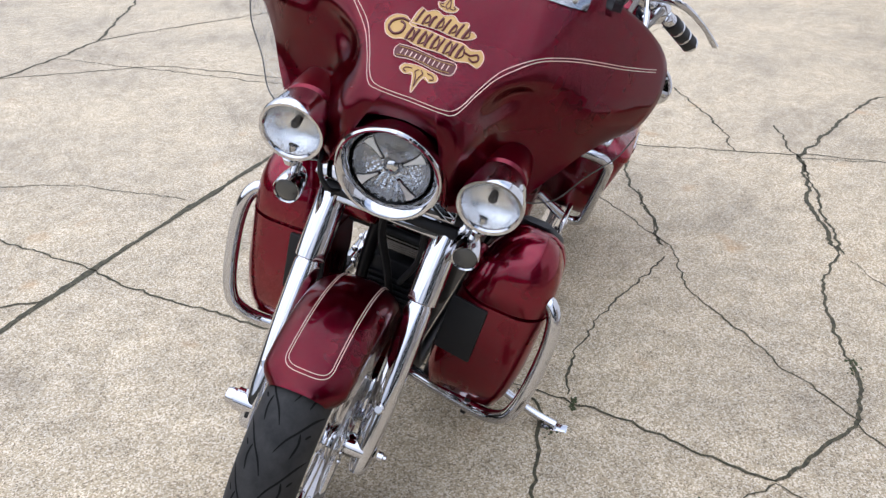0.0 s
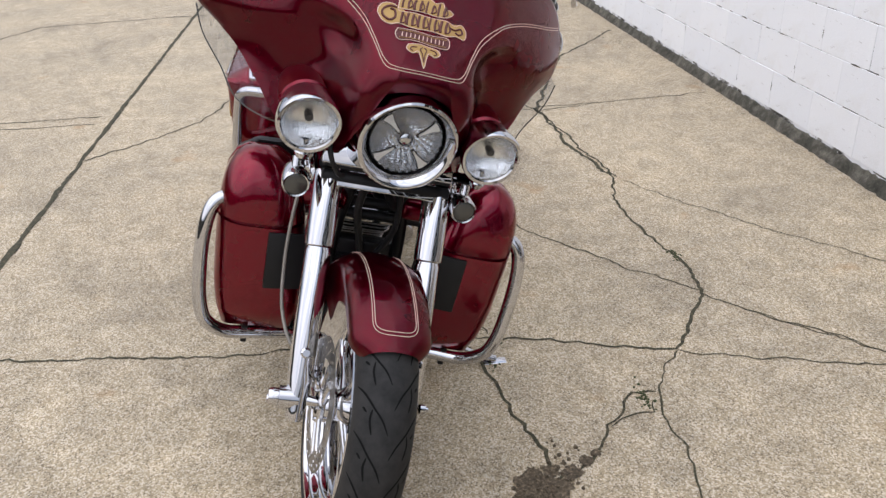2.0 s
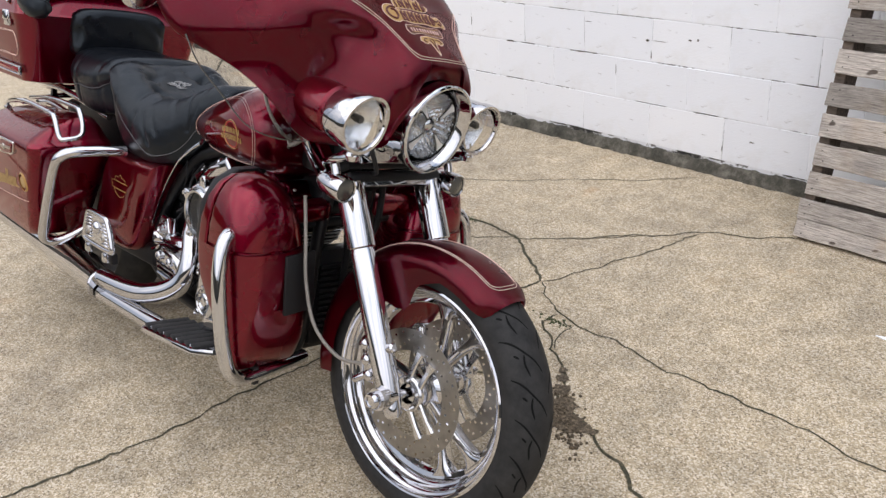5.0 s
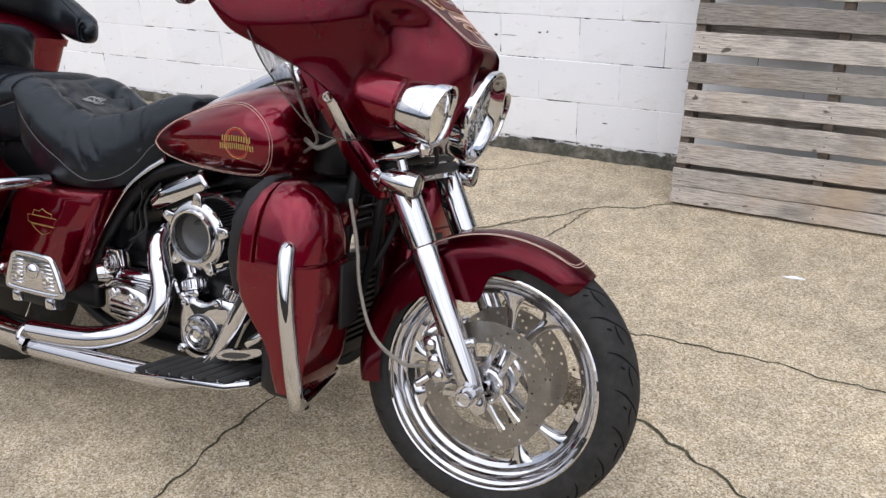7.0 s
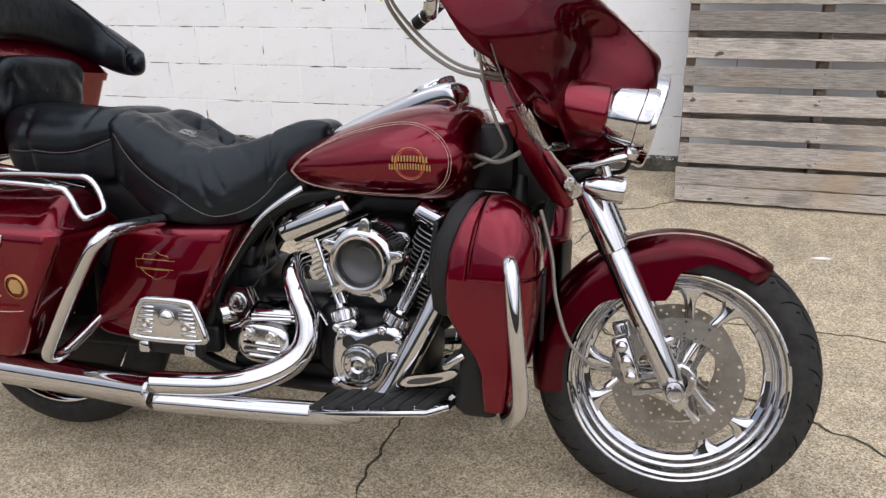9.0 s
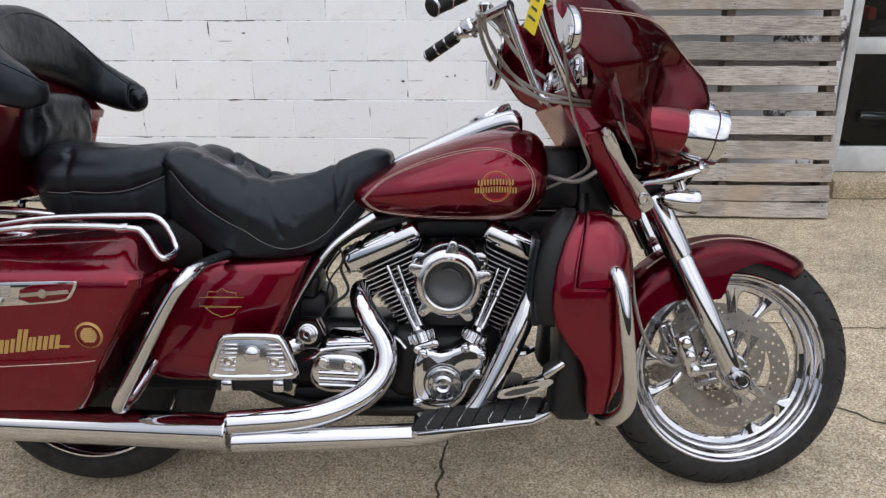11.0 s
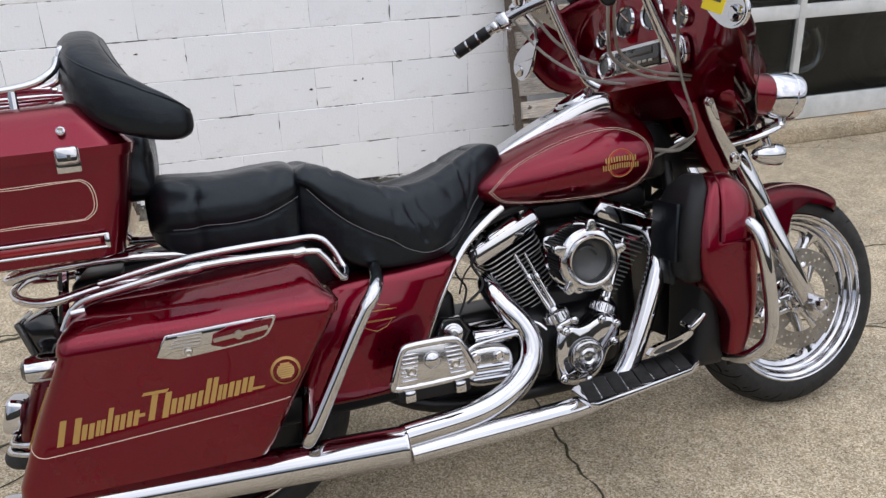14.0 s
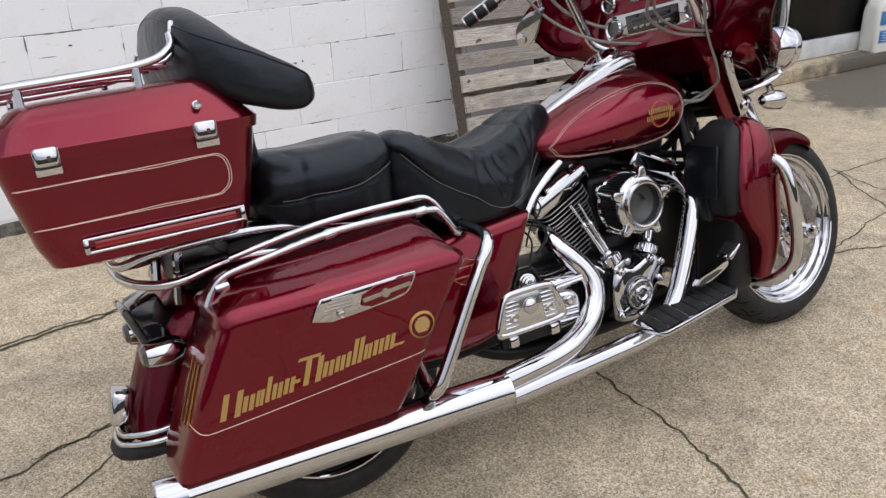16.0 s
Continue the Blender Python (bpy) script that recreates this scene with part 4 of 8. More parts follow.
def nose(y, z):
    """How far ahead the fairing's skin lies at y, z."""
    a = abs(y)
    dz = z - ridge(a)
    up, dn = -1.28 + 0.5 * a, float(np.interp(a, *UNDER))
    e = 0.006 + 0.042 * smooth(0.12, 0.28, a)
    x0 = -0.101 - float(np.interp(a, *LAT)) + (up + dn) / 2 * dz + (up - dn) / 2 * (math.sqrt(dz * dz + e * e) - e)
    d = max(0.0, -dz)
    c = a - 0.45 * max(-0.03, min(0.13, 1.09 - z)) * (1 - smooth(0.24, 0.34, a))
    return x0 + float(np.interp(a, *CHEEK)) * (1 - math.exp(-d / 0.06)) * (1 - smooth(0.1, 0.16, d) * (1 - smooth(0.17, 0.24, a)) * 0.5) - float(np.interp(c, *HOLLOW)) * smooth(0.0, 0.06, d)


def wallback(y, z):
    """How far the skin has swept back at its rim."""
    return float(np.interp(abs(y), *BACK)) * (1 - 0.55 * smooth(1.15, 1.26, z))


half = dense(OUT, 5)
outline = [(float(p[0]), float(p[1])) for p in half] + [(-float(p[0]), float(p[1])) for p in half[-2:0:-1]]
CEN = (0.0, 1.17)
bm = B()
loops = []
for q in np.linspace(0.04, 1.0, 40):
    lp = []
    for y, z in outline:
        yy, zz = CEN[0] + (y - CEN[0]) * q, CEN[1] + (z - CEN[1]) * q
        lp.append(Vector((nose(yy, zz) - (0.012 + wallback(y, z)) * max(0.0, (q - 0.4) / 0.6) ** 2.2, yy, zz)))
    loops.append(lp)
depth = np.array([[p.x for p in lp] for lp in loops])
for _ in range(6):
    near = (depth[:-2] + depth[2:] + np.roll(depth, 2, 1)[1:-1] + np.roll(depth, -2, 1)[1:-1]) / 4
    depth[1:-1] = 0.5 * depth[1:-1] + 0.5 * near
for lp, row in zip(loops, depth):
    for p, x in zip(lp, row):
        p.x = float(x)
loops.append([Vector((p.x - 0.008, p.y * 0.998, CEN[1] + (p.z - CEN[1]) * 0.998)) for p in loops[-1]])
rings(bm, loops, True, (True, False))
bmesh.ops.solidify(bm, geom=bm.faces[:], thickness=0.006)
skin = BVHTree.FromBMesh(bm)


def onnose(y, z, lift=0.0015):
    """The place on the fairing's front skin at y, z."""
    hit, _, _, _ = skin.ray_cast(Vector((0.3, y, z)), Vector((-1, 0, 0)))
    x = hit.x if hit else nose(y, z)
    return Vector((x + lift * 0.8, y, z + lift * 0.5))


fairing = tpart("fairing", bm, PAINT, None, "dark red batwing fairing with cream pinstripes", 55)
LINE = table([(0, 1.056), (0.06, 1.056), (0.078, 1.06), (0.09, 1.073), (0.105, 1.1), (0.13, 1.133), (0.18, 1.163), (0.23, 1.174), (0.29, 1.176), (0.35, 1.173), (0.43, 1.168)])
bm = B()
for off in (0.0, 0.0048):
    for s in (-1, 1):
        pts = []
        for y in np.linspace(0.0, 0.425, 90):
            g = off * (1 + 1.0 * smooth(0.06, 0.09, y) * (1 - smooth(0.13, 0.19, y)))
            z = float(np.interp(y, *LINE)) - g
            pts.append(onnose(s * y, z, 0.0012))
        tube(bm, pts, 0.0008, 5, 1)
tpart("pinstripe", bm, CREAM, fairing, "thin double cream line")


# gold ornament on the nose: scrolled gold fields with dark strokes in place of lettering
OC = (-0.005, 1.134)


def orn(y, z, lift=0.0012):
    return onnose(OC[0] + y, OC[1] + z * 0.98, lift)


FIELDS = [
    [(-0.014, 0.05), (0.0, 0.047), (0.014, 0.05), (0.019, 0.057), (0.009, 0.06), (0.0, 0.076), (-0.009, 0.06), (-0.019, 0.057)],
    [(-0.05, 0.0165), (-0.03, 0.018), (0.0, 0.019), (0.03, 0.0175), (0.052, 0.02), (0.067, 0.028), (0.06, 0.034), (0.05, 0.033), (0.046, 0.044), (0.03, 0.04), (0.016, 0.046), (0.0, 0.041), (-0.016, 0.045), (-0.03, 0.039), (-0.041, 0.042), (-0.047, 0.03)],
    [(-0.092, 0.003), (-0.083, -0.009), (-0.066, -0.0125), (-0.05, -0.008), (-0.02, -0.0115), (0.02, -0.0095), (0.05, -0.012), (0.072, -0.008), (0.09, -0.011), (0.095, 0.003), (0.085, 0.0135), (0.07, 0.0095), (0.05, 0.0145), (0.02, 0.0125), (-0.02, 0.0145), (-0.046, 0.0125), (-0.058, 0.0225), (-0.078, 0.0205), (-0.089, 0.012)],
    [(-0.052, -0.0165), (-0.02, -0.015), (0.02, -0.017), (0.05, -0.015), (0.057, -0.022), (0.051, -0.0335), (0.02, -0.034), (-0.02, -0.031), (-0.05, -0.0345), (-0.057, -0.025)],
    [(-0.03, -0.0385), (-0.01, -0.0355), (0.012, -0.037), (0.03, -0.039), (0.035, -0.046), (0.023, -0.0515), (0.012, -0.047), (0.006, -0.057), (0.0, -0.073), (-0.006, -0.057), (-0.012, -0.047), (-0.023, -0.0515), (-0.035, -0.046)],
]
ornament = None
for k2, sil in enumerate(FIELDS):
    bm = B()
    cy, cz = sum(p[0] for p in sil) / len(sil), sum(p[1] for p in sil) / len(sil)
    edge = [(float(p[0]), float(p[1])) for p in dense([*sil, sil[0]], 4)[:-1]]
    rings(bm, [[orn(cy + (y - cy) * q, cz + (z - cz) * q) for y, z in edge] for q in (1.0, 0.85, 0.7, 0.55, 0.4, 0.25, 0.1, 0.03)], True, (False, True))
    if ornament is None:
        ornament = tpart("ornament", bm, GOLD, None, "gold scrollwork ornament", 60)
    else:
        tpart("gold_field" if k2 != 3 else "banner_field", bm, GOLD if k2 != 3 else MAROON, ornament, "" if k2 != 3 else "dark maroon banner", 60)
    bm = B()
    tube(bm, [orn(y, z, 0.0012) for y, z in [*edge, edge[0]]], 0.0009, 5, 1)
    tpart("ornament_edge", bm, CREAM, ornament, "pale edge line")


def stroke(pts, r=0.0013, fine=5, both=False, mat=MAROON):
    for s in ((-1, 1) if both else (1,)):
        bm = B()
        tube(bm, [orn(s * p[0], p[1], 0.0022) for p in (dense(pts, fine) if len(pts) > 2 else pts)], r, 5, 1)
        tpart("ornament_stroke", bm, mat, ornament)


stroke([(0.0, 0.067), (0.004, 0.056), (0.0, 0.051)], 0.0011, both=True)
stroke([(0.005, 0.053), (0.011, 0.053), (0.014, 0.056), (0.009, 0.057)], 0.001, both=True)
stroke([(-0.052, 0.017), (-0.066, 0.0175), (-0.08, 0.01), (-0.082, 0.0), (-0.07, -0.006), (-0.058, 0.0), (-0.057, 0.011), (-0.066, 0.013)], 0.0025)
stroke([(0.058, 0.004), (0.07, 0.002), (0.082, 0.006), (0.086, -0.001), (0.078, -0.005), (0.07, -0.002)], 0.002)
rnd = random.Random(8)
for i in range(8):
    y = -0.042 + i * 0.0125
    stroke([(y, 0.02), (y + 0.002, 0.029 + rnd.uniform(-0.002, 0.002)), (y + 0.006, 0.037 + rnd.uniform(-0.002, 0.003))], rnd.uniform(0.002, 0.003))
    if i % 2:
        stroke([(y + 0.004, 0.022), (y + 0.0095, 0.026), (y + 0.008, 0.034)], 0.0014)
for i in range(9):
    y = -0.046 + i * 0.0118
    stroke([(y, -0.008), (y + 0.001, 0.001 + rnd.uniform(-0.002, 0.002)), (y + 0.005, 0.011)], rnd.uniform(0.002, 0.0031))
    if i % 2 == 0:
        stroke([(y + 0.004, -0.007), (y + 0.01, -0.002), (y + 0.0085, 0.008)], 0.0015)
stroke([(-0.05, -0.0195), (-0.02, -0.018), (0.02, -0.02), (0.051, -0.0185)], 0.0007, mat=GOLD)
stroke([(-0.05, -0.0315), (-0.02, -0.0285), (0.02, -0.0315), (0.049, -0.0305)], 0.0007, mat=GOLD)
for i in range(11):
    stroke([(-0.044 + i * 0.0086, -0.0285), (-0.0425 + i * 0.0086, -0.0215)], 0.0011, mat=CREAM)
stroke([(0.002, -0.04), (0.007, -0.044), (0.003, -0.05), (0.0, -0.064)], 0.0011, both=True)
stroke([(0.014, -0.041), (0.024, -0.042), (0.028, -0.046), (0.022, -0.048)], 0.0011, both=True)

# screen trim and low smoked windscreen
bm = B()
loops = []
for y in np.linspace(-0.235, 0.235, 40):
    loops.append([onnose(y, z, 0.003) for z in (1.249, 1.256, 1.263, 1.27)])
rings(bm, loops, False)
bmesh.ops.solidify(bm, geom=bm.faces[:], thickness=0.003)
trim = tpart("screen_trim", bm, CHROME, None, "chrome windscreen trim strip")
for y in (-0.205, 0.0, 0.205):
    bm = B()
    turned(bm, [(0.006, 0), (0.006, 0.003), (0.003, 0.005), (0.001, 0.003)], axis(onnose(y, 1.26, 0.004), (1, 0, 0.7)), 12, (False, True))
    tpart("screw", bm, STEEL, trim)
bm = B()
loops = []
for y in np.linspace(-0.3, 0.3, 30):
    top = 1.40 - 0.9 * y * y
    loops.append([Vector((onnose(y, 1.275).x - 0.008 - (z - 1.275) * 0.95, y, z)) for z in np.linspace(1.262, top, 6)])
rings(bm, loops, False)
bmesh.ops.solidify(bm, geom=bm.faces[:], thickness=0.003)
tpart("windscreen", bm, SCREEN, fairing, "low dark smoked windscreen").visible_shadow = False

# inner fairing, dash and gauges
bm = B()
loops = []
for q in np.linspace(1.0, 0.06, 22):
    lp = []
    for y, z in outline:
        yr, zr = y * 0.982, CEN[1] + (z - CEN[1]) * 0.982
        yy, zz = y * 0.982 * q, CEN[1] + (z - CEN[1]) * 0.982 * q
        panel = -0.44 if zz > 1.0 else -0.44 + 0.5 * (1.0 - zz)
        tq = smooth(1.0, 0.72, q)
        lp.append(Vector(((nose(y, z) - 0.016 - wallback(y, z)) * (1 - tq) + min(panel, nose(yy, zz) - 0.03) * tq, yy, zz)))
    loops.append(lp)
rings(bm, loops, True, (False, True))
inner = tpart("inner_fairing", bm, PAINT, None, "red inner fairing with gauges and radio", 50)
bm = B()
loops = [[Vector((x, y, z)) for x, z in ((-0.47, 1.03), (-0.502, 0.985), (-0.44, 0.888), (-0.40, 0.905), (-0.41, 1.03))] for y in (-0.165, -0.155, 0.155, 0.165)]
rings(bm, loops, True, (True, True))
tpart("dash_skirt", bm, PAINT, inner, "red panel between dash and tank", 30)
bm = B()
boss(bm, [(-0.2, -0.035), (-0.2, 0.025), (-0.165, 0.044), (-0.11, 0.036), (0.11, 0.036), (0.165, 0.044), (0.2, 0.025), (0.2, -0.035), (0.16, -0.044), (-0.16, -0.044)], 0.016, 0.007, pose(-0.447, 0, 1.062) @ Matrix(((0, 0, -1, 0), (1, 0, 0, 0), (0, 1, 0, 0), (0, 0, 0, 1))))
radio = tpart("radio_bezel", bm, CHROME, None, "chrome radio surround")
bm = B()
rbox(bm, (0.012, 0.2, 0.056), pose(-0.462, 0.0, 1.062), 0.004)
rbox(bm, (0.008, 0.15, 0.02), pose(-0.467, 0.0, 1.075), 0.003)
tpart("radio", bm, GLOSSBLACK, inner, "black radio face")
for i in range(6):
    bm = B()
    rbox(bm, (0.006, 0.018, 0.008), pose(-0.468, -0.062 + i * 0.025, 1.048), 0.002)
    tpart("button", bm, STEEL, radio)
for y, z, r in ((-0.155, 1.062, 0.031), (0.155, 1.062, 0.031), (-0.06, 1.168, 0.043), (0.06, 1.168, 0.043), (-0.175, 1.142, 0.028), (0.175, 1.142, 0.028)):
    bm = B()
    m = axis((-0.437 - (0.018 if z < 1.1 else 0), y, z), (-1, 0, 0.14))
    turned(bm, [(r, 0), (r + 0.002, 0.012), (r - 0.002, 0.018), (r - 0.006, 0.014)], m, 28)
    g = tpart("gauge", bm, CHROME, None, "chrome-ringed gauge")
    bm = B()
    turned(bm, [(r - 0.004, 0.011), (0.001, 0.0112)], m, 28, (False, True))
    tpart("dial", bm, SMOKE if z < 1.1 else GLOSSBLACK, g)
    if z > 1.1:
        bm = B()
        rbox(bm, (0.002, r * 1.1, 0.002), m @ pose(0, r * 0.3, 0.013, 0, 0, 50), 0)
        tpart("needle", bm, CREAM, g)

def peak(bm, m, k, far=0.0):
    """Draws the upper front edge of a lamp forward."""
    inv = m.inverted()
    for v in bm.verts:
        p = inv @ v.co
        if p.z > -0.03 and p.y > 0 and math.hypot(p.x, p.y) > far:
            p.z += k * p.y
            v.co = m @ p


# headlight
HL = Vector((-0.126, 0.002, 0.903))
HD = Vector((0.978, 0, -0.208))
m = axis(HL, HD)
bm = B()
turned(bm, [(0.09, -0.13), (0.1, -0.085), (0.104, -0.07), (0.1055, -0.02), (0.107, 0.0), (0.1085, 0.008), (0.1075, 0.0145), (0.104, 0.0175), (0.1, 0.0165), (0.096, 0.013), (0.092, 0.007), (0.088, 0.001), (0.0848, -0.006), (0.083, -0.014), (0.082, -0.026)], m, 80)
peak(bm, m, 0.08, 0.098)
head = tpart("headlight", bm, CHROME, None, "round headlight with a deep chrome ring")
ML = m @ pose(0, 0, 0.012)
bm = B()
turned(bm, [(0.0835, -0.036), (0.0812, -0.024), (0.0787, -0.02), (0.077, -0.024), (0.077, -0.034)], ML, 48)
tpart("gasket", bm, GLOSSBLACK, head, "dark ring round the lens")
bm = B()
loops = []
for r, h in ((0.077, -0.026), (0.066, -0.04), (0.05, -0.052), (0.034, -0.06), (0.015, -0.064)):
    loops.append([ML @ Vector(((r + 0.002 * (j % 2)) * math.cos(2 * math.pi * j / 56), (r + 0.002 * (j % 2)) * math.sin(2 * math.pi * j / 56), h + (0.007 * r / 0.077 if j % 2 else 0))) for j in range(56)])
rings(bm, loops, True, (False, True))
tpart("reflector", bm, DARKLENS, head, "fluted reflector", 10)
for j in range(4):
    for big, mt, h in ((0.0026, GLOSSBLACK, -0.0205), (0.0, ARM, -0.0185)):
        bm = B()
        a = radians((42, 138, 222, 318)[j])
        pts = [(0.03 - 2 * big, -0.0015 - big), (0.045, -0.0032 - big), (0.06, -0.0062 - big), (0.0735 + big * 0.4, -0.011 - big), (0.0755 + big * 0.4, 0.0), (0.0735 + big * 0.4, 0.011 + big), (0.06, 0.0062 + big), (0.045, 0.0032 + big), (0.03 - 2 * big, 0.0015 + big)]
        plate(bm, pts, 0.002, ML @ Matrix.Rotation(a, 4, "Z") @ pose(0, 0, h), 0)
        if big:
            tpart("cross_edge", bm, mt, head)
        else:
            tpart("cross_arm", bm, mt, head, "slim polished arm of the lamp cross")
bm = B()
turned(bm, [(0.017, -0.05), (0.02, -0.03), (0.016, -0.022), (0.008, -0.018), (0.001, -0.017)], ML, 12, (False, True))
tpart("bulb_shield", bm, CHROME, head)
bm = B()
turned(bm, [(0.0775, -0.018), (0.06, -0.011), (0.03, -0.007), (0.001, -0.006)], ML, 40, (False, True))
tpart("lens", bm, GLASS, head, "clear glass lens").visible_shadow = False
bm = B()
for g, d in ((0.0, 0.0), (0.004, 0.02)):
    turned(bm, [(0.118 - g, -0.16), (0.118 - g, -0.085 + d), (0.115 - g, -0.08 + d), (0.111 - g, -0.085 + d), (0.11 - g, -0.16)], m, 48)
tpart("headlight_shell", bm, PAINT, head, "dark red headlight housing")

for s, r in ((-1, 0.0055),):
    bm = B()
    tube(bm, [(-0.21, 0.15 * s, 0.87), (-0.18, 0.147 * s, 0.858), (-0.168, 0.138 * s, 0.825), (-0.175, 0.118 * s, 0.795), (-0.2, 0.1 * s, 0.785)], r, 8, 6)
    tpart("lamp_cable", bm, BLACKPLASTIC, None, "black cable beside the headlight")

bm = B()
rbox(bm, (0.012, 0.31, 0.06), pose(-0.205, 0, 0.838, 0, -26, 0), 0.004)
tpart("nacelle_plate", bm, CHROME, None, "chrome plate behind the headlight")

# auxiliary lamps and turn signals on their bracket
for s in (-1, 1):
    c = Vector((-0.145, 0.205 * s, 0.906))
    d = Vector((0.985, 0.0, -0.17))
    m = axis(c, d)
    bm = B()
    turned(bm, [(0.004, -0.1), (0.03, -0.098), (0.05, -0.085), (0.06, -0.062), (0.0625, -0.03), (0.063, -0.02), (0.066, -0.018), (0.067, 0.0), (0.065, 0.007), (0.059, 0.006), (0.056, 0.0)], m, 48)
    peak(bm, m, 0.16, 0.055)
    lamp = tpart("auxiliary_lamp", bm, CHROME, None, "round chrome auxiliary lamp")
    bm = B()
    turned(bm, [(0.056, -0.001), (0.045, -0.025), (0.02, -0.04), (0.001, -0.04)], m, 40, (False, True))
    tpart("reflector", bm, REFLECTOR, lamp, "faceted bright reflector")
    bm = B()
    turned(bm, [(0.008, -0.035), (0.0095, -0.014), (0.007, -0.009), (0.001, -0.008)], m @ pose(0, 0.006, 0), 16, (False, True))
    tpart("bulb", bm, INK, lamp, "dark bulb cap")
    bm = B()
    turned(bm, [(0.057, 0.001), (0.04, 0.006), (0.001, 0.009)], m, 40, (False, True))
    tpart("lens", bm, GLASS, lamp, "clear glass lens").visible_shadow = False
    bm = B()
    turned(bm, [(0.02, -0.235), (0.036, -0.225), (0.048, -0.2), (0.054, -0.165), (0.0565, -0.12), (0.056, -0.085), (0.05, -0.078)], m, 48)
    tpart("lamp_pod", bm, PAINT, fairing, "red pod behind the lamp")
    bm = B()
    c2 = Vector((-0.182, 0.202 * s, 0.756))
    m = axis(c2, (0.99, 0, -0.12))
    turned(bm, [(0.003, -0.085), (0.014, -0.08), (0.024, -0.06), (0.029, -0.03), (0.03, 0.0), (0.028, 0.004), (0.025, 0.002)], m, 28)
    sig = tpart("turn_signal", bm, CHROME, None, "chrome bullet turn signal")
    bm = B()
    turned(bm, [(0.0255, 0.0), (0.018, 0.004), (0.001, 0.005)], m, 24, (False, True))
    tpart("lens", bm, SMOKE, sig, "smoked lens")
    bm = B()
    tube(bm, [c2 + Vector((-0.03, 0, 0.02)), c2 + Vector((-0.04, 0, 0.05))], 0.011, 12, 1)
    tube(bm, [Vector((-0.30, 0.15 * s, 0.80)), Vector((-0.25, 0.185 * s, 0.812)), Vector((-0.2, 0.2 * s, 0.828)), Vector((-0.165, 0.203 * s, 0.84))], [0.014, 0.016, 0.018, 0.014], 12, 5, True, 0.6)
    turned(bm, [(0.012, -0.012), (0.018, 0.0), (0.012, 0.014), (0.01, 0.03)], axis((-0.17, 0.203 * s, 0.835), (0, 0, 1)), 16, (True, True))
    tpart("lamp_bracket", bm, CHROME, None, "chrome bracket carrying lamp and signal")

# clear wind deflectors under the fairing
for s in (-1, 1):
    bm = B()
    loops = []
    inner_edge = dense([(-0.462, 0.425, 1.058), (-0.452, 0.4, 1.025), (-0.43, 0.345, 0.985), (-0.392, 0.295, 0.922), (-0.335, 0.25, 0.868), (-0.29, 0.21, 0.846)], 6)
    outer_edge = dense([(-0.45, 0.44, 1.04), (-0.43, 0.42, 0.985), (-0.405, 0.375, 0.925), (-0.37, 0.335, 0.868), (-0.348, 0.275, 0.842), (-0.315, 0.21, 0.838)], 6)
    for p, q in zip(inner_edge, outer_edge):
        loops.append([Vector((p[0] + (q[0] - p[0]) * t, s * (p[1] + (q[1] - p[1]) * t), p[2] + (q[2] - p[2]) * t)) for t in np.linspace(-0.1, 1, 6)])
    rings(bm, loops, False)
    bmesh.ops.solidify(bm, geom=bm.faces[:], thickness=0.003)
    wing = tpart("wind_deflector", bm, DEFLECT, None, "clear acrylic wind deflector")
    wing.visible_shadow = False
    bm = B()
    tube(bm, [(p[0], s * p[1], p[2]) for p in outer_edge], 0.0016, 6, 1)
    tpart("deflector_edge", bm, SMOKE, wing, "dark polished edge")

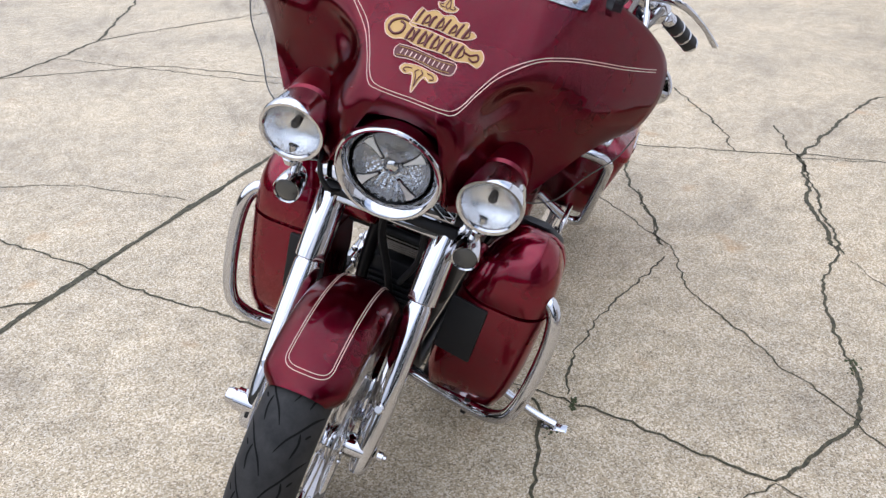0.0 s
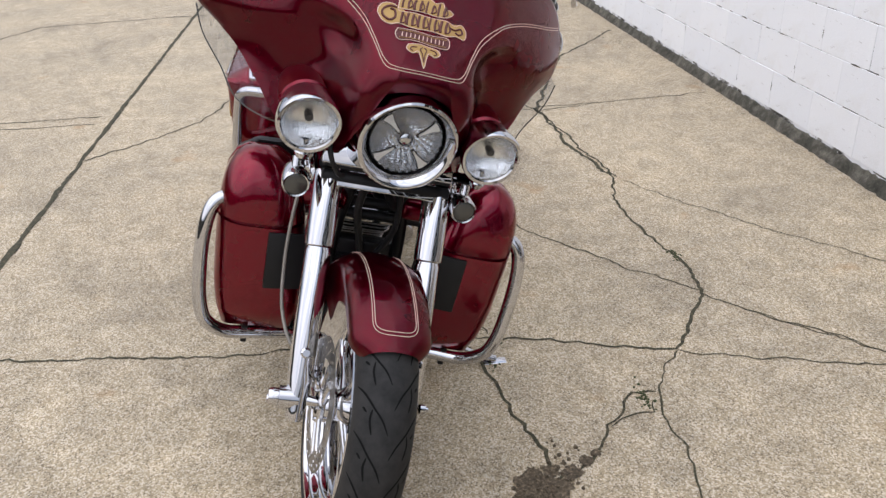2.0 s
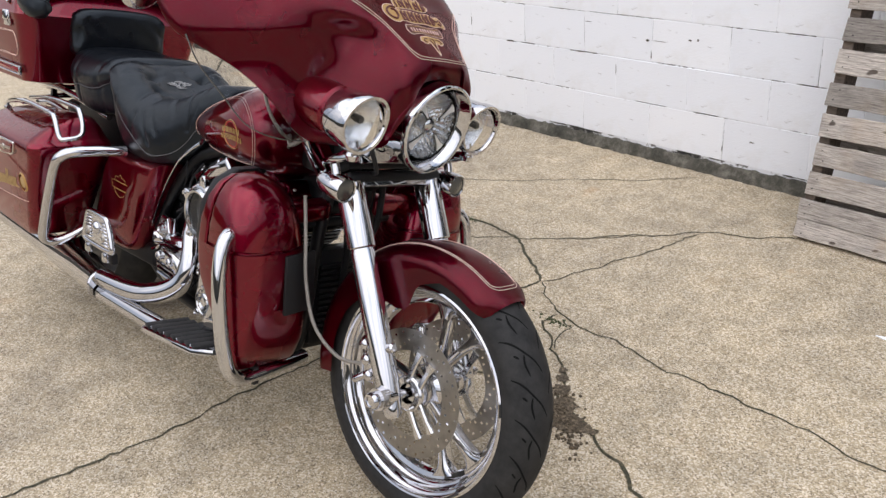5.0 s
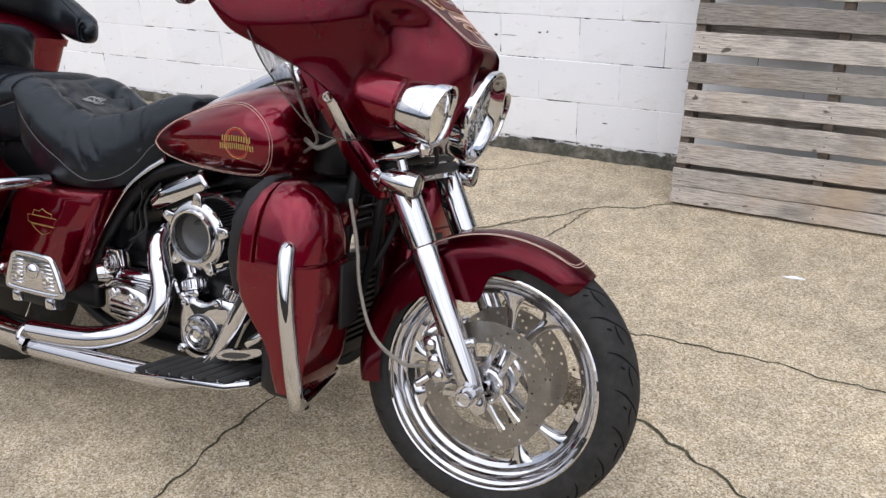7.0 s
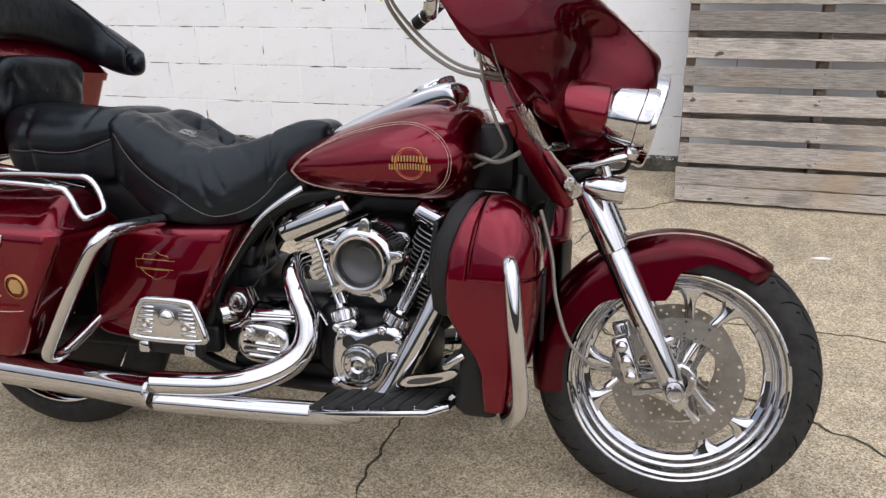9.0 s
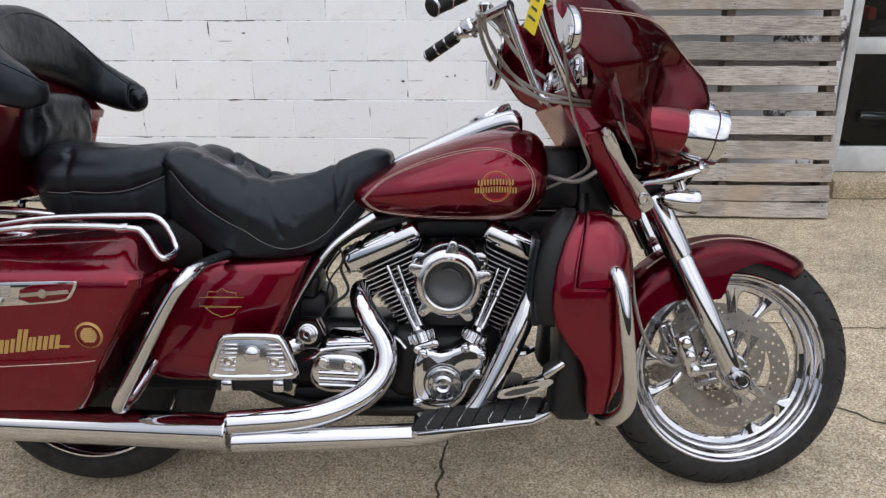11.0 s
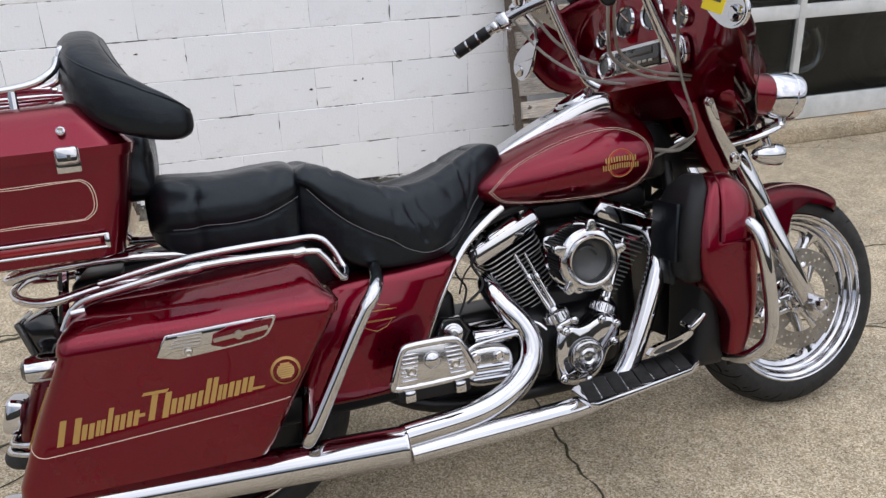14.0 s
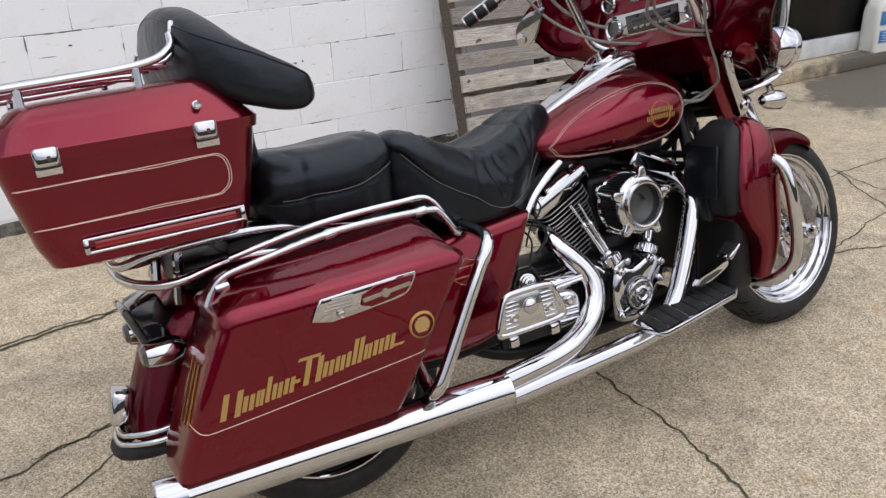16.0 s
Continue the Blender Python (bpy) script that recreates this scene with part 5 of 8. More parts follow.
# handlebar, grips, levers, mirrors
bar = None
for s in (-1, 1):
    bm = B()
    tube(bm, [(-0.43, 0.15 * s, 1.0), (-0.445, 0.19 * s, 1.008), (-0.468, 0.222 * s, 1.035), (-0.49, 0.23 * s, 1.08), (-0.53, 0.231 * s, 1.175), (-0.575, 0.232 * s, 1.292)], 0.0165, 16, 6)
    tube(bm, [(-0.566, 0.22 * s, 1.293), (-0.63, 0.3 * s, 1.272), (-0.70, 0.386 * s, 1.235), (-0.785, 0.455 * s, 1.184)], 0.0155, 16, 4)
    bar = fpart("handlebar", bm, CHROME, None, "angular chrome handlebar", warp=False)
    # gusset in the corner with three holes
    bm = B()
    g0, g1, g2 = Vector((-0.57, 0.24 * s, 1.278)), Vector((-0.535, 0.236 * s, 1.18)), Vector((-0.615, 0.288 * s, 1.262))
    vs = [bm.verts.new(p + Vector((dx, 0, 0))) for dx in (0, 0.008) for p in (g0, g1, g2)]
    for f in ((0, 1, 2), (5, 4, 3), (0, 3, 4, 1), (1, 4, 5, 2), (2, 5, 3, 0)):
        bm.faces.new([vs[i] for i in f])
    gus = fpart("gusset", bm, STEEL, None, "drilled corner plate", warp=False)
    for q in (0.25, 0.5, 0.75):
        bm = B()
        p = g0.lerp(g1.lerp(g2, 0.5), 0.42).lerp(g1, q - 0.3) + Vector((-0.001, 0, 0))
        turned(bm, [(0.0085, -0.001), (0.0085, 0.0005)], axis(p, (-1, 0, 0)), 14, (True, True))
        fpart("hole", bm, INK, gus, warp=False)
    d = Vector((-0.085, 0.069 * s, -0.051)).normalized()
    m = axis((-0.71, 0.394 * s, 1.229), d)
    bm = B()
    turned(bm, [(0.018, 0.0), (0.0195, 0.004), (0.0195, 0.035), (0.018, 0.038), (0.0195, 0.042), (0.0195, 0.075), (0.018, 0.078), (0.0195, 0.082), (0.0195, 0.12), (0.014, 0.126)], m, 20, (True, True))
    grip = fpart("grip", bm, BLACKPLASTIC, None, "black rubber grip", warp=False)
    for h in (0.036, 0.0765, 0.12):
        bm = B()
        turned(bm, [(0.0195, h - 0.003), (0.0205, h - 0.002), (0.0205, h + 0.003), (0.0195, h + 0.004)], m, 20)
        fpart("grip_band", bm, CHROME, grip, "chrome band", warp=False)
    bm = B()
    mb = axis((-0.672, 0.352 * s, 1.25), d)
    rbox(bm, (0.05, 0.05, 0.045), mb, 0.012, 3)
    rbox(bm, (0.056, 0.03, 0.025), mb @ pose(0, 0, 0.03), 0.008, 3)
    for u in (-0.012, 0.012):
        turned(bm, [(0.007, 0), (0.007, 0.008), (0.004, 0.01)], mb @ pose(u, 0.0, 0) @ axis((0, 0, 0), (0, -1, 0)) @ pose(0, 0, 0.022), 12, (False, True))
    fpart("switch_housing", bm, CHROME, bar, "chrome switch housing", warp=False)
    bm = B()
    rbox(bm, (0.04, 0.04, 0.03), pose(-0.635, 0.33 * s, 1.285, 0, -20, 45 * s), 0.01, 3)
    tube(bm, [(-0.625, 0.345 * s, 1.285), (-0.625, 0.40 * s, 1.285), (-0.685, 0.46 * s, 1.25), (-0.765, 0.515 * s, 1.2)], [0.011, 0.009, 0.0065, 0.008], 10, 5, True, 0.7)
    turned(bm, [(0.02, 0), (0.024, 0.018), (0.018, 0.026), (0.006, 0.028)], axis((-0.63, 0.31 * s, 1.288), (0, 0, 1)), 20, (True, True))
    fpart("lever", bm, CHROME, bar, "chrome lever and perch", warp=False)
    # mirror hung under the bar
    bm = B()
    ax = Vector((-0.1, 0.84, -0.53) if s > 0 else (0.1, -0.76, -0.64)).normalized()
    nz = Vector((-1, -0.5 if s > 0 else -0.12, 0.08))
    nz = (nz - ax * nz.dot(ax)).normalized()
    ay = nz.cross(ax)
    mm = Matrix.Translation((-0.602, 0.37, 1.132) if s > 0 else (-0.54, -0.5, 1.15)) @ Matrix((ax, ay, nz)).transposed().to_4x4()
    face = [(-0.095, -0.002), (-0.06, -0.022), (-0.01, -0.042), (0.05, -0.044), (0.085, -0.02), (0.088, 0.015), (0.06, 0.04), (0.01, 0.038), (-0.05, 0.014)]
    boss(bm, face, 0.016, 0.008, mm @ pose(0, 0, -0.004, 180, 0, 0) @ Matrix.Diagonal((1, -1, 1, 1)), 2)
    tube(bm, [mm @ Vector((-0.06, 0, -0.012)), (-0.575, 0.34 * s, 1.22), (-0.62, 0.325 * s, 1.27)], 0.007, 8, 4)
    mir = fpart("mirror", bm, CHROME, None, "chrome teardrop mirror", warp=False)
    bm = B()
    plate(bm, [(x * 0.93, y * 0.9) for x, y in rounded(face)], 0.002, mm @ pose(0, 0, -0.003), 0)
    fpart("mirror_glass", bm, CHROME, mir, "mirror glass", warp=False)
    bm = B()
    turned(bm, [(0.019, -0.001), (0.019, 0.003), (0.016, 0.004), (0.001, 0.005)], mm @ pose(0.058, 0, 0), 20, (False, True))
    fpart("round_mirror", bm, CHROME, mir, "small round blind-spot mirror", warp=False)

# tank and console
bm = B()
loops = [oval(x, hw, zt, zb, 56, 2.35) for x, hw, zt, zb in dense([(-0.995, 0.085, 0.8, 0.765), (-0.985, 0.115, 0.812, 0.75), (-0.95, 0.145, 0.832, 0.73), (-0.88, 0.176, 0.866, 0.715), (-0.8, 0.199, 0.898, 0.706), (-0.7, 0.218, 0.932, 0.703), (-0.62, 0.226, 0.948, 0.706), (-0.565, 0.222, 0.946, 0.708), (-0.525, 0.206, 0.934, 0.728), (-0.503, 0.175, 0.91, 0.768), (-0.495, 0.12, 0.88, 0.8)], 5)]
rings(bm, loops, True, (True, True))
tank = bpart("fuel_tank", bm, PAINT, None, "dark red teardrop fuel tank with gold badge", 50)


def shadow_of(me):
    bmx = B()
    bmx.from_mesh(me)
    tr = BVHTree.FromBMesh(bmx)
    bmx.free()
    return tr


def laid(tree, x, z, y=-0.6, d=(0, 1, 0), lift=0.0012):
    """The place on a side where a level line from outside meets it."""
    hit, nrm, _, _ = tree.ray_cast(Vector((x, y, z)), Vector(d))
    if hit is None:
        return None
    if nrm.dot(Vector(d)) > 0:
        nrm = -nrm
    return hit + nrm * lift


def stripe(tree, pts, r, parent, mat=None, fine=8, name="pinstripe", label="thin double cream line", gap=0.0, close=False):
    bm = B()
    rows = dense([*pts, pts[0]] if close else pts, fine)
    for k in ((0, 1) if gap else (0,)):
        line = []
        cx, cz = np.mean([p[0] for p in pts]), np.mean([p[1] for p in pts])
        for p in rows:
            x, z = float(p[0]), float(p[1])
            if k:
                dv = Vector((x - cx, z - cz)).normalized() * gap
                x, z = x - dv.x, z - dv.y
            q = laid(tree, x, z)
            if q is not None:
                line.append(q)
        if len(line) > 1:
            tube(bm, line, r, 5, 1)
    return bpart(name, bm, mat or CREAM, parent, label, warp=False)


tt = shadow_of(tank.data)
stripe(tt, [(-0.96, 0.772), (-0.9, 0.823), (-0.8, 0.868), (-0.7, 0.895), (-0.62, 0.898), (-0.56, 0.87), (-0.535, 0.825), (-0.548, 0.77), (-0.6, 0.735), (-0.7, 0.726), (-0.82, 0.73), (-0.92, 0.742)], 0.00065, tank, gap=0.0055, close=True)


def decal(tree, polys, mat, name, parent, label="", lift=0.0009):
    """Thin flat shapes laid on a side."""
    bm = B()
    for pts in polys:
        rows = []
        for a, b in zip(pts, [*pts[1:], pts[0]]):
            m = max(1, int(math.hypot(b[0] - a[0], b[1] - a[1]) / 0.012))
            rows += [(a[0] + (b[0] - a[0]) * i / m, a[1] + (b[1] - a[1]) * i / m) for i in range(m)]
        q = [laid(tree, x, z, lift=lift) for x, z in rows]
        if all(p is not None for p in q):
            f = bm.faces.new([bm.verts.new(p) for p in q])
            if f.normal.y > 0:
                f.normal_flip()
    bmesh.ops.triangulate(bm, faces=bm.faces[:])
    return bpart(name, bm, mat, parent, label, warp=False)


def slant(x, z, w, h, k=0.3):
    return [(x, z), (x + w, z), (x + w + k * h, z + h), (x + k * h, z + h)]


def badge(tree, x, z, r, parent):
    bm = B()
    tube(bm, [laid(tree, x + r * math.cos(a), z + r * math.sin(a), lift=0.0006) for a in np.linspace(0, 2 * math.pi, 49)], 0.0009, 5, 1)
    bd = bpart("badge", bm, GOLD, None, "round gold badge ring with gold bars", warp=False)
    polys = []
    for row, n, w in ((0.003, 6, 0.088), (-0.0145, 8, 0.102)):
        for i in range(n):
            xx = x + (i + 0.5) / n * w - w / 2
            zz = z + row + 0.002 * math.cos((i - n / 2) * 0.6)
            t = w / n
            polys.append(slant(xx - t * 0.42, zz, t * 0.26, 0.0135, 0))
            polys.append(slant(xx + t * 0.08, zz, t * 0.26, 0.0135, 0))
    decal(tree, polys, GOLD, "badge_bars", bd, "two rows of gold bars", 0.0016)["kind"] = "stuff"
    arc = [(x + r * 0.93 * math.cos(a), z + r * 0.93 * math.sin(a)) for a in np.linspace(0, 2 * math.pi, 41)[:-1]]
    decal(tree, [arc], BADGERED, "badge_field", bd, "bright red field", 0.0008)


badge(tt, -0.628, 0.81, 0.036, tank)

bm = B()
loops = [oval(x, hw, zt, zt - 0.055, 40, 5.0) for x, hw, zt in dense([(-0.908, 0.042, 0.852), (-0.902, 0.05, 0.86), (-0.85, 0.055, 0.888), (-0.75, 0.062, 0.935), (-0.66, 0.07, 0.974), (-0.6, 0.075, 0.993), (-0.572, 0.075, 0.992), (-0.558, 0.066, 0.975)], 5)]
rings(bm, loops, True, (True, True))
console = bpart("tank_console", bm, CHROME, None, "wide chrome console along the tank top", 45)
bm = B()
turned(bm, [(0.058, -0.012), (0.058, 0.002), (0.055, 0.007), (0.05, 0.005), (0.046, 0.009), (0.001, 0.011)], axis((-0.64, 0, 0.982), (-0.4, 0, 0.91)), 40, (False, True))
bpart("dial_cover", bm, CHROME, console, "round chrome cover")
bm = B()
tube(bm, [(-0.905, -0.052, 0.822), (-0.85, -0.06, 0.852), (-0.75, -0.068, 0.896), (-0.66, -0.076, 0.93), (-0.58, -0.08, 0.944)], 0.005, 8, 4)
bpart("console_seal", bm, RUBBER, console, "black rubber edge")

# seats: a bulging pad over a tucked-in skirt
def pad(rows, fine=10):
    """Skins a seat; rows: x, half width, height at the middle, at the bolster, of the seam and of the foot."""
    bm, loops = B(), []
    for x, hw, zc, ze, zs, zb in dense(rows, fine):
        side = dense([(0.0, zc), (hw * 0.3, zc + 0.2 * (ze - zc)), (hw * 0.62, ze), (hw * 0.86, ze - 0.16 * (ze - zs)), (hw * 0.99, zs + 0.48 * (ze - zs)), (hw, zs + 0.2 * (ze - zs)), (hw * 0.975, zs + 0.003), (hw * 0.955, zs - 0.006), (hw * 0.95, zs - 0.3 * (zs - zb)), (hw * 0.9, zb + 0.1 * (zs - zb)), (hw * 0.8, zb)], 6)
        half = [Vector((x, float(p[0]), float(p[1]))) for p in side]
        loops.append(half + [Vector((x, -p.y, p.z)) for p in half[::-1] if p.y > 1e-6])
    rings(bm, loops, True, (True, True))
    return bm


def fold(bm, line, depth, width):
    """Presses a crease along a line into a pad: a line without heights runs over its top."""
    flat = len(line[0]) == 2
    pts = [Vector(p) if not flat else Vector((p[0], p[1], 0.0)) for p in dense(line, 6)]
    lo = Vector([min(p[k] for p in pts) - 3 * width for k in range(3)])
    hi = Vector([max(p[k] for p in pts) + 3 * width for k in range(3)])
    bm.normal_update()
    push = []
    for v in bm.verts:
        c = v.co
        if lo.x < c.x < hi.x and lo.y < c.y < hi.y and (c.z > 0.68 if flat else lo.z < c.z < hi.z):
            q = Vector((c.x, c.y, 0.0)) if flat else c
            d = min((q - p).length for p in pts)
            push.append((v, v.normal * (depth * math.exp(-(d / width) ** 2))))
    for v, d in push:
        v.co -= d


def turned_out(bm):
    bmesh.ops.recalc_face_normals(bm, faces=bm.faces[:])
    return bm


bm = turned_out(pad([(-0.891, 0.045, 0.866, 0.864, 0.84, 0.825), (-0.9, 0.068, 0.886, 0.884, 0.83, 0.805), (-0.93, 0.09, 0.893, 0.892, 0.81, 0.77), (-0.965, 0.108, 0.888, 0.889, 0.785, 0.735), (-1.01, 0.132, 0.867, 0.872, 0.74, 0.69), (-1.055, 0.157, 0.842, 0.85, 0.695, 0.655), (-1.1, 0.178, 0.822, 0.833, 0.664, 0.635), (-1.15, 0.196, 0.807, 0.824, 0.656, 0.628), (-1.21, 0.208, 0.801, 0.824, 0.684, 0.628), (-1.285, 0.213, 0.822, 0.85, 0.727, 0.634), (-1.34, 0.211, 0.85, 0.88, 0.765, 0.655), (-1.385, 0.204, 0.876, 0.899, 0.805, 0.69), (-1.42, 0.193, 0.892, 0.904, 0.845, 0.71), (-1.445, 0.176, 0.888, 0.893, 0.86, 0.73), (-1.456, 0.14, 0.866, 0.868, 0.855, 0.75)]))
for ty in (-0.1, 0.1):
    k2 = ty / 0.1
    fold(bm, [(-1.262, ty), (-1.2621, ty), (-1.2622, ty)], 0.024, 0.016)
    fold(bm, [(-1.335, ty * 0.9), (-1.3351, ty * 0.9), (-1.3352, ty * 0.9)], 0.018, 0.014)
    fold(bm, [(-1.335, ty * 0.9), (-1.31, ty * 1.2), (-1.28, ty * 1.1), (-1.262, ty)], 0.007, 0.008)
    fold(bm, [(-1.335, ty * 0.9), (-1.35, ty * 1.3), (-1.36, ty * 1.7)], 0.005, 0.007)
    fold(bm, [(-1.335, ty * 0.9), (-1.355, ty * 0.6), (-1.385, ty * 0.5)], 0.005, 0.009)
    fold(bm, [(-1.262, ty), (-1.24, ty * 0.5), (-1.235, 0.0)], 0.007, 0.014)
    fold(bm, [(-1.262, ty), (-1.245, ty * 1.4), (-1.24, ty * 1.75)], 0.007, 0.008)
    fold(bm, [(-1.262, ty), (-1.225, ty * 1.05), (-1.195, ty * 1.2), (-1.18, ty * 1.5)], 0.006, 0.008)
    fold(bm, [(-1.222, 0.2 * k2, 0.775), (-1.228, 0.208 * k2, 0.748), (-1.24, 0.21 * k2, 0.71)], 0.006, 0.006)
    fold(bm, [(-1.192, 0.19 * k2, 0.775), (-1.18, 0.2 * k2, 0.746), (-1.167, 0.2 * k2, 0.72), (-1.153, 0.197 * k2, 0.688)], 0.006, 0.0055)
    fold(bm, [(-1.158, 0.18 * k2, 0.785), (-1.144, 0.19 * k2, 0.762), (-1.122, 0.187 * k2, 0.725)], 0.005, 0.006)
    fold(bm, [(-1.34, 0.2 * k2, 0.82), (-1.332, 0.208 * k2, 0.8), (-1.338, 0.211 * k2, 0.785)], 0.004, 0.006)
    fold(bm, [(-1.1, 0.13 * k2), (-1.085, 0.145 * k2), (-1.07, 0.15 * k2)], 0.004, 0.008)
fold(bm, [(-1.018, -0.141, 0.75), (-1.021, -0.137, 0.795), (-1.03, -0.12, 0.85), (-1.035, -0.07, 0.86), (-1.037, 0.0, 0.858), (-1.035, 0.07, 0.86), (-1.03, 0.12, 0.85), (-1.021, 0.137, 0.795), (-1.018, 0.141, 0.75)], 0.006, 0.006)
fold(bm, [(-1.018, -0.138, 0.75), (-1.002, -0.128, 0.8), (-0.985, -0.105, 0.865), (-0.978, 0.0, 0.885), (-0.985, 0.105, 0.865), (-1.002, 0.128, 0.8), (-1.018, 0.138, 0.75)], 0.005, 0.005)
rnd = random.Random(31)
for _ in range(26):
    x, y, a, n = rnd.uniform(-1.43, -0.92), rnd.uniform(-0.2, 0.2), rnd.uniform(0, 3.14), rnd.uniform(0.015, 0.04)
    fold(bm, [(x, y), (x + n * math.cos(a), y + n * math.sin(a)), (x + 2 * n * math.cos(a + 0.4), y + 2 * n * math.sin(a + 0.4))], rnd.uniform(-0.0018, 0.0022), rnd.uniform(0.006, 0.012))
seat = bpart("rider_seat", bm, LEATHER, None, "black leather bucket seat with stitching and tufts", 70)
st = shadow_of(seat.data)
stripe(st, [(-0.915, 0.822), (-0.96, 0.786), (-1.0, 0.748), (-1.03, 0.708), (-1.06, 0.68), (-1.1, 0.66), (-1.15, 0.652), (-1.2, 0.67), (-1.24, 0.698), (-1.285, 0.722), (-1.34, 0.758), (-1.385, 0.8), (-1.425, 0.846)], 0.0013, seat, THREAD, name="stitching", label="raised grey seam")
for ty in (-0.1, 0.1):
    bm = B()
    hit = st.ray_cast(Vector((-1.262, ty, 1.2)), Vector((0, 0, -1)))[0]
    turned(bm, [(0.007, 0.0), (0.006, 0.003), (0.001, 0.0045)], axis(hit, (0.25, 0, 1)), 14, (False, True))
    bpart("tuft_button", bm, LEATHER, seat, "small leather button", warp=False)
bm = B()


def sewn(u, v):
    """A place on the seat's rise for the emblem."""
    p = st.ray_cast(Vector((-1.326 - v * 0.85, u, 1.2)), Vector((0, 0, -1)))[0]
    return p + Vector((0.001, 0, 0.0012))


tube(bm, [sewn(0.018 * math.cos(a), 0.018 * math.sin(a)) for a in np.linspace(0, 2 * math.pi, 29)], 0.0016, 5, 1)
tube(bm, [sewn(0.012 * math.cos(a), 0.012 * math.sin(a)) for a in np.linspace(0, 2 * math.pi, 21)], 0.001, 5, 1)
for sd in (-1, 1):
    for dz, n in ((-0.008, 0.036), (-0.003, 0.042), (0.003, 0.034), (0.008, 0.026)):
        tube(bm, [sewn(sd * t, dz + 0.14 * (t - 0.019)) for t in np.linspace(0.019, n, 6)], 0.0014, 5, 1)
tube(bm, [sewn(t, -0.02 - 0.004 * math.cos(t * 90)) for t in np.linspace(-0.018, 0.018, 9)], 0.0014, 5, 1)
tube(bm, [sewn(-0.006, -0.008), sewn(0.006, 0.008)], 0.002, 5, 1)
bpart("seat_emblem", bm, EMBROIDERY, seat, "pale embroidered winged ring", warp=False)
bm = turned_out(pad([(-1.428, 0.13, 0.872, 0.868, 0.848, 0.775), (-1.437, 0.162, 0.896, 0.892, 0.842, 0.748), (-1.465, 0.184, 0.911, 0.908, 0.828, 0.725), (-1.53, 0.198, 0.907, 0.907, 0.803, 0.715), (-1.6, 0.203, 0.9, 0.902, 0.797, 0.715), (-1.68, 0.2, 0.904, 0.905, 0.797, 0.725), (-1.74, 0.19, 0.912, 0.909, 0.797, 0.74), (-1.775, 0.165, 0.906, 0.9, 0.802, 0.765), (-1.79, 0.12, 0.884, 0.88, 0.815, 0.79)]))
for sd in (-1, 1):
    fold(bm, [(-1.69, 0.21 * sd), (-1.675, 0.18 * sd), (-1.69, 0.15 * sd)], 0.006, 0.009)
    fold(bm, [(-1.52, 0.2 * sd), (-1.5, 0.16 * sd), (-1.51, 0.12 * sd)], 0.003, 0.01)
for _ in range(18):
    x, y, a, n = rnd.uniform(-1.75, -1.46), rnd.uniform(-0.19, 0.19), rnd.uniform(0, 3.14), rnd.uniform(0.012, 0.03)
    fold(bm, [(x, y), (x + n * math.cos(a), y + n * math.sin(a)), (x + 2 * n * math.cos(a + 0.5), y + 2 * n * math.sin(a + 0.5))], rnd.uniform(-0.002, 0.003), rnd.uniform(0.007, 0.013))
rear_seat = bpart("passenger_seat", bm, LEATHER, None, "puffy black leather passenger seat", 70)
st = shadow_of(rear_seat.data)
stripe(st, [(-1.437, 0.835), (-1.465, 0.822), (-1.53, 0.798), (-1.6, 0.791), (-1.66, 0.794), (-1.69, 0.79), (-1.735, 0.792)], 0.0013, rear_seat, THREAD, name="stitching", label="raised grey seam")

# luggage box with lid, rails and backrest
bm = B()
loops = []
for z, xa, xb, hw, r in ((0.768, -2.2, -1.858, 0.27, 0.05), (0.776, -2.235, -1.838, 0.298, 0.06), (0.82, -2.255, -1.826, 0.307, 0.06), (0.92, -2.28, -1.806, 0.32, 0.06), (0.985, -2.295, -1.794, 0.328, 0.06)):
    loops.append(oblong(xa, xb, -hw, hw, z, r))
rings(bm, loops, True, (True, True))
box = bpart("luggage_box", bm, PAINT, None, "dark red luggage box with chrome latches", 45)
bm = B()
loops = []
for z, xa, xb, hw, r, tl in ((0.984, -2.3, -1.788, 0.333, 0.06, 0.0), (1.006, -2.305, -1.784, 0.337, 0.06, 0.0), (1.013, -2.299, -1.79, 0.332, 0.06, 0), (1.05, -2.28, -1.828, 0.318, 0.055, 0.01), (1.083, -2.252, -1.856, 0.292, 0.05, 0.02), (1.092, -2.235, -1.872, 0.275, 0.05, 0.02), (1.097, -2.2, -1.9, 0.235, 0.05, 0.02), (1.099, -2.12, -1.97, 0.12, 0.05, 0.02)):
    loops.append(oblong(xa, xb, -hw, hw, z, r, 6, (tl, 0)))
rings(bm, loops, True, (True, True))
bpart("lid", bm, PAINT, box, "rounded red lid", 45)
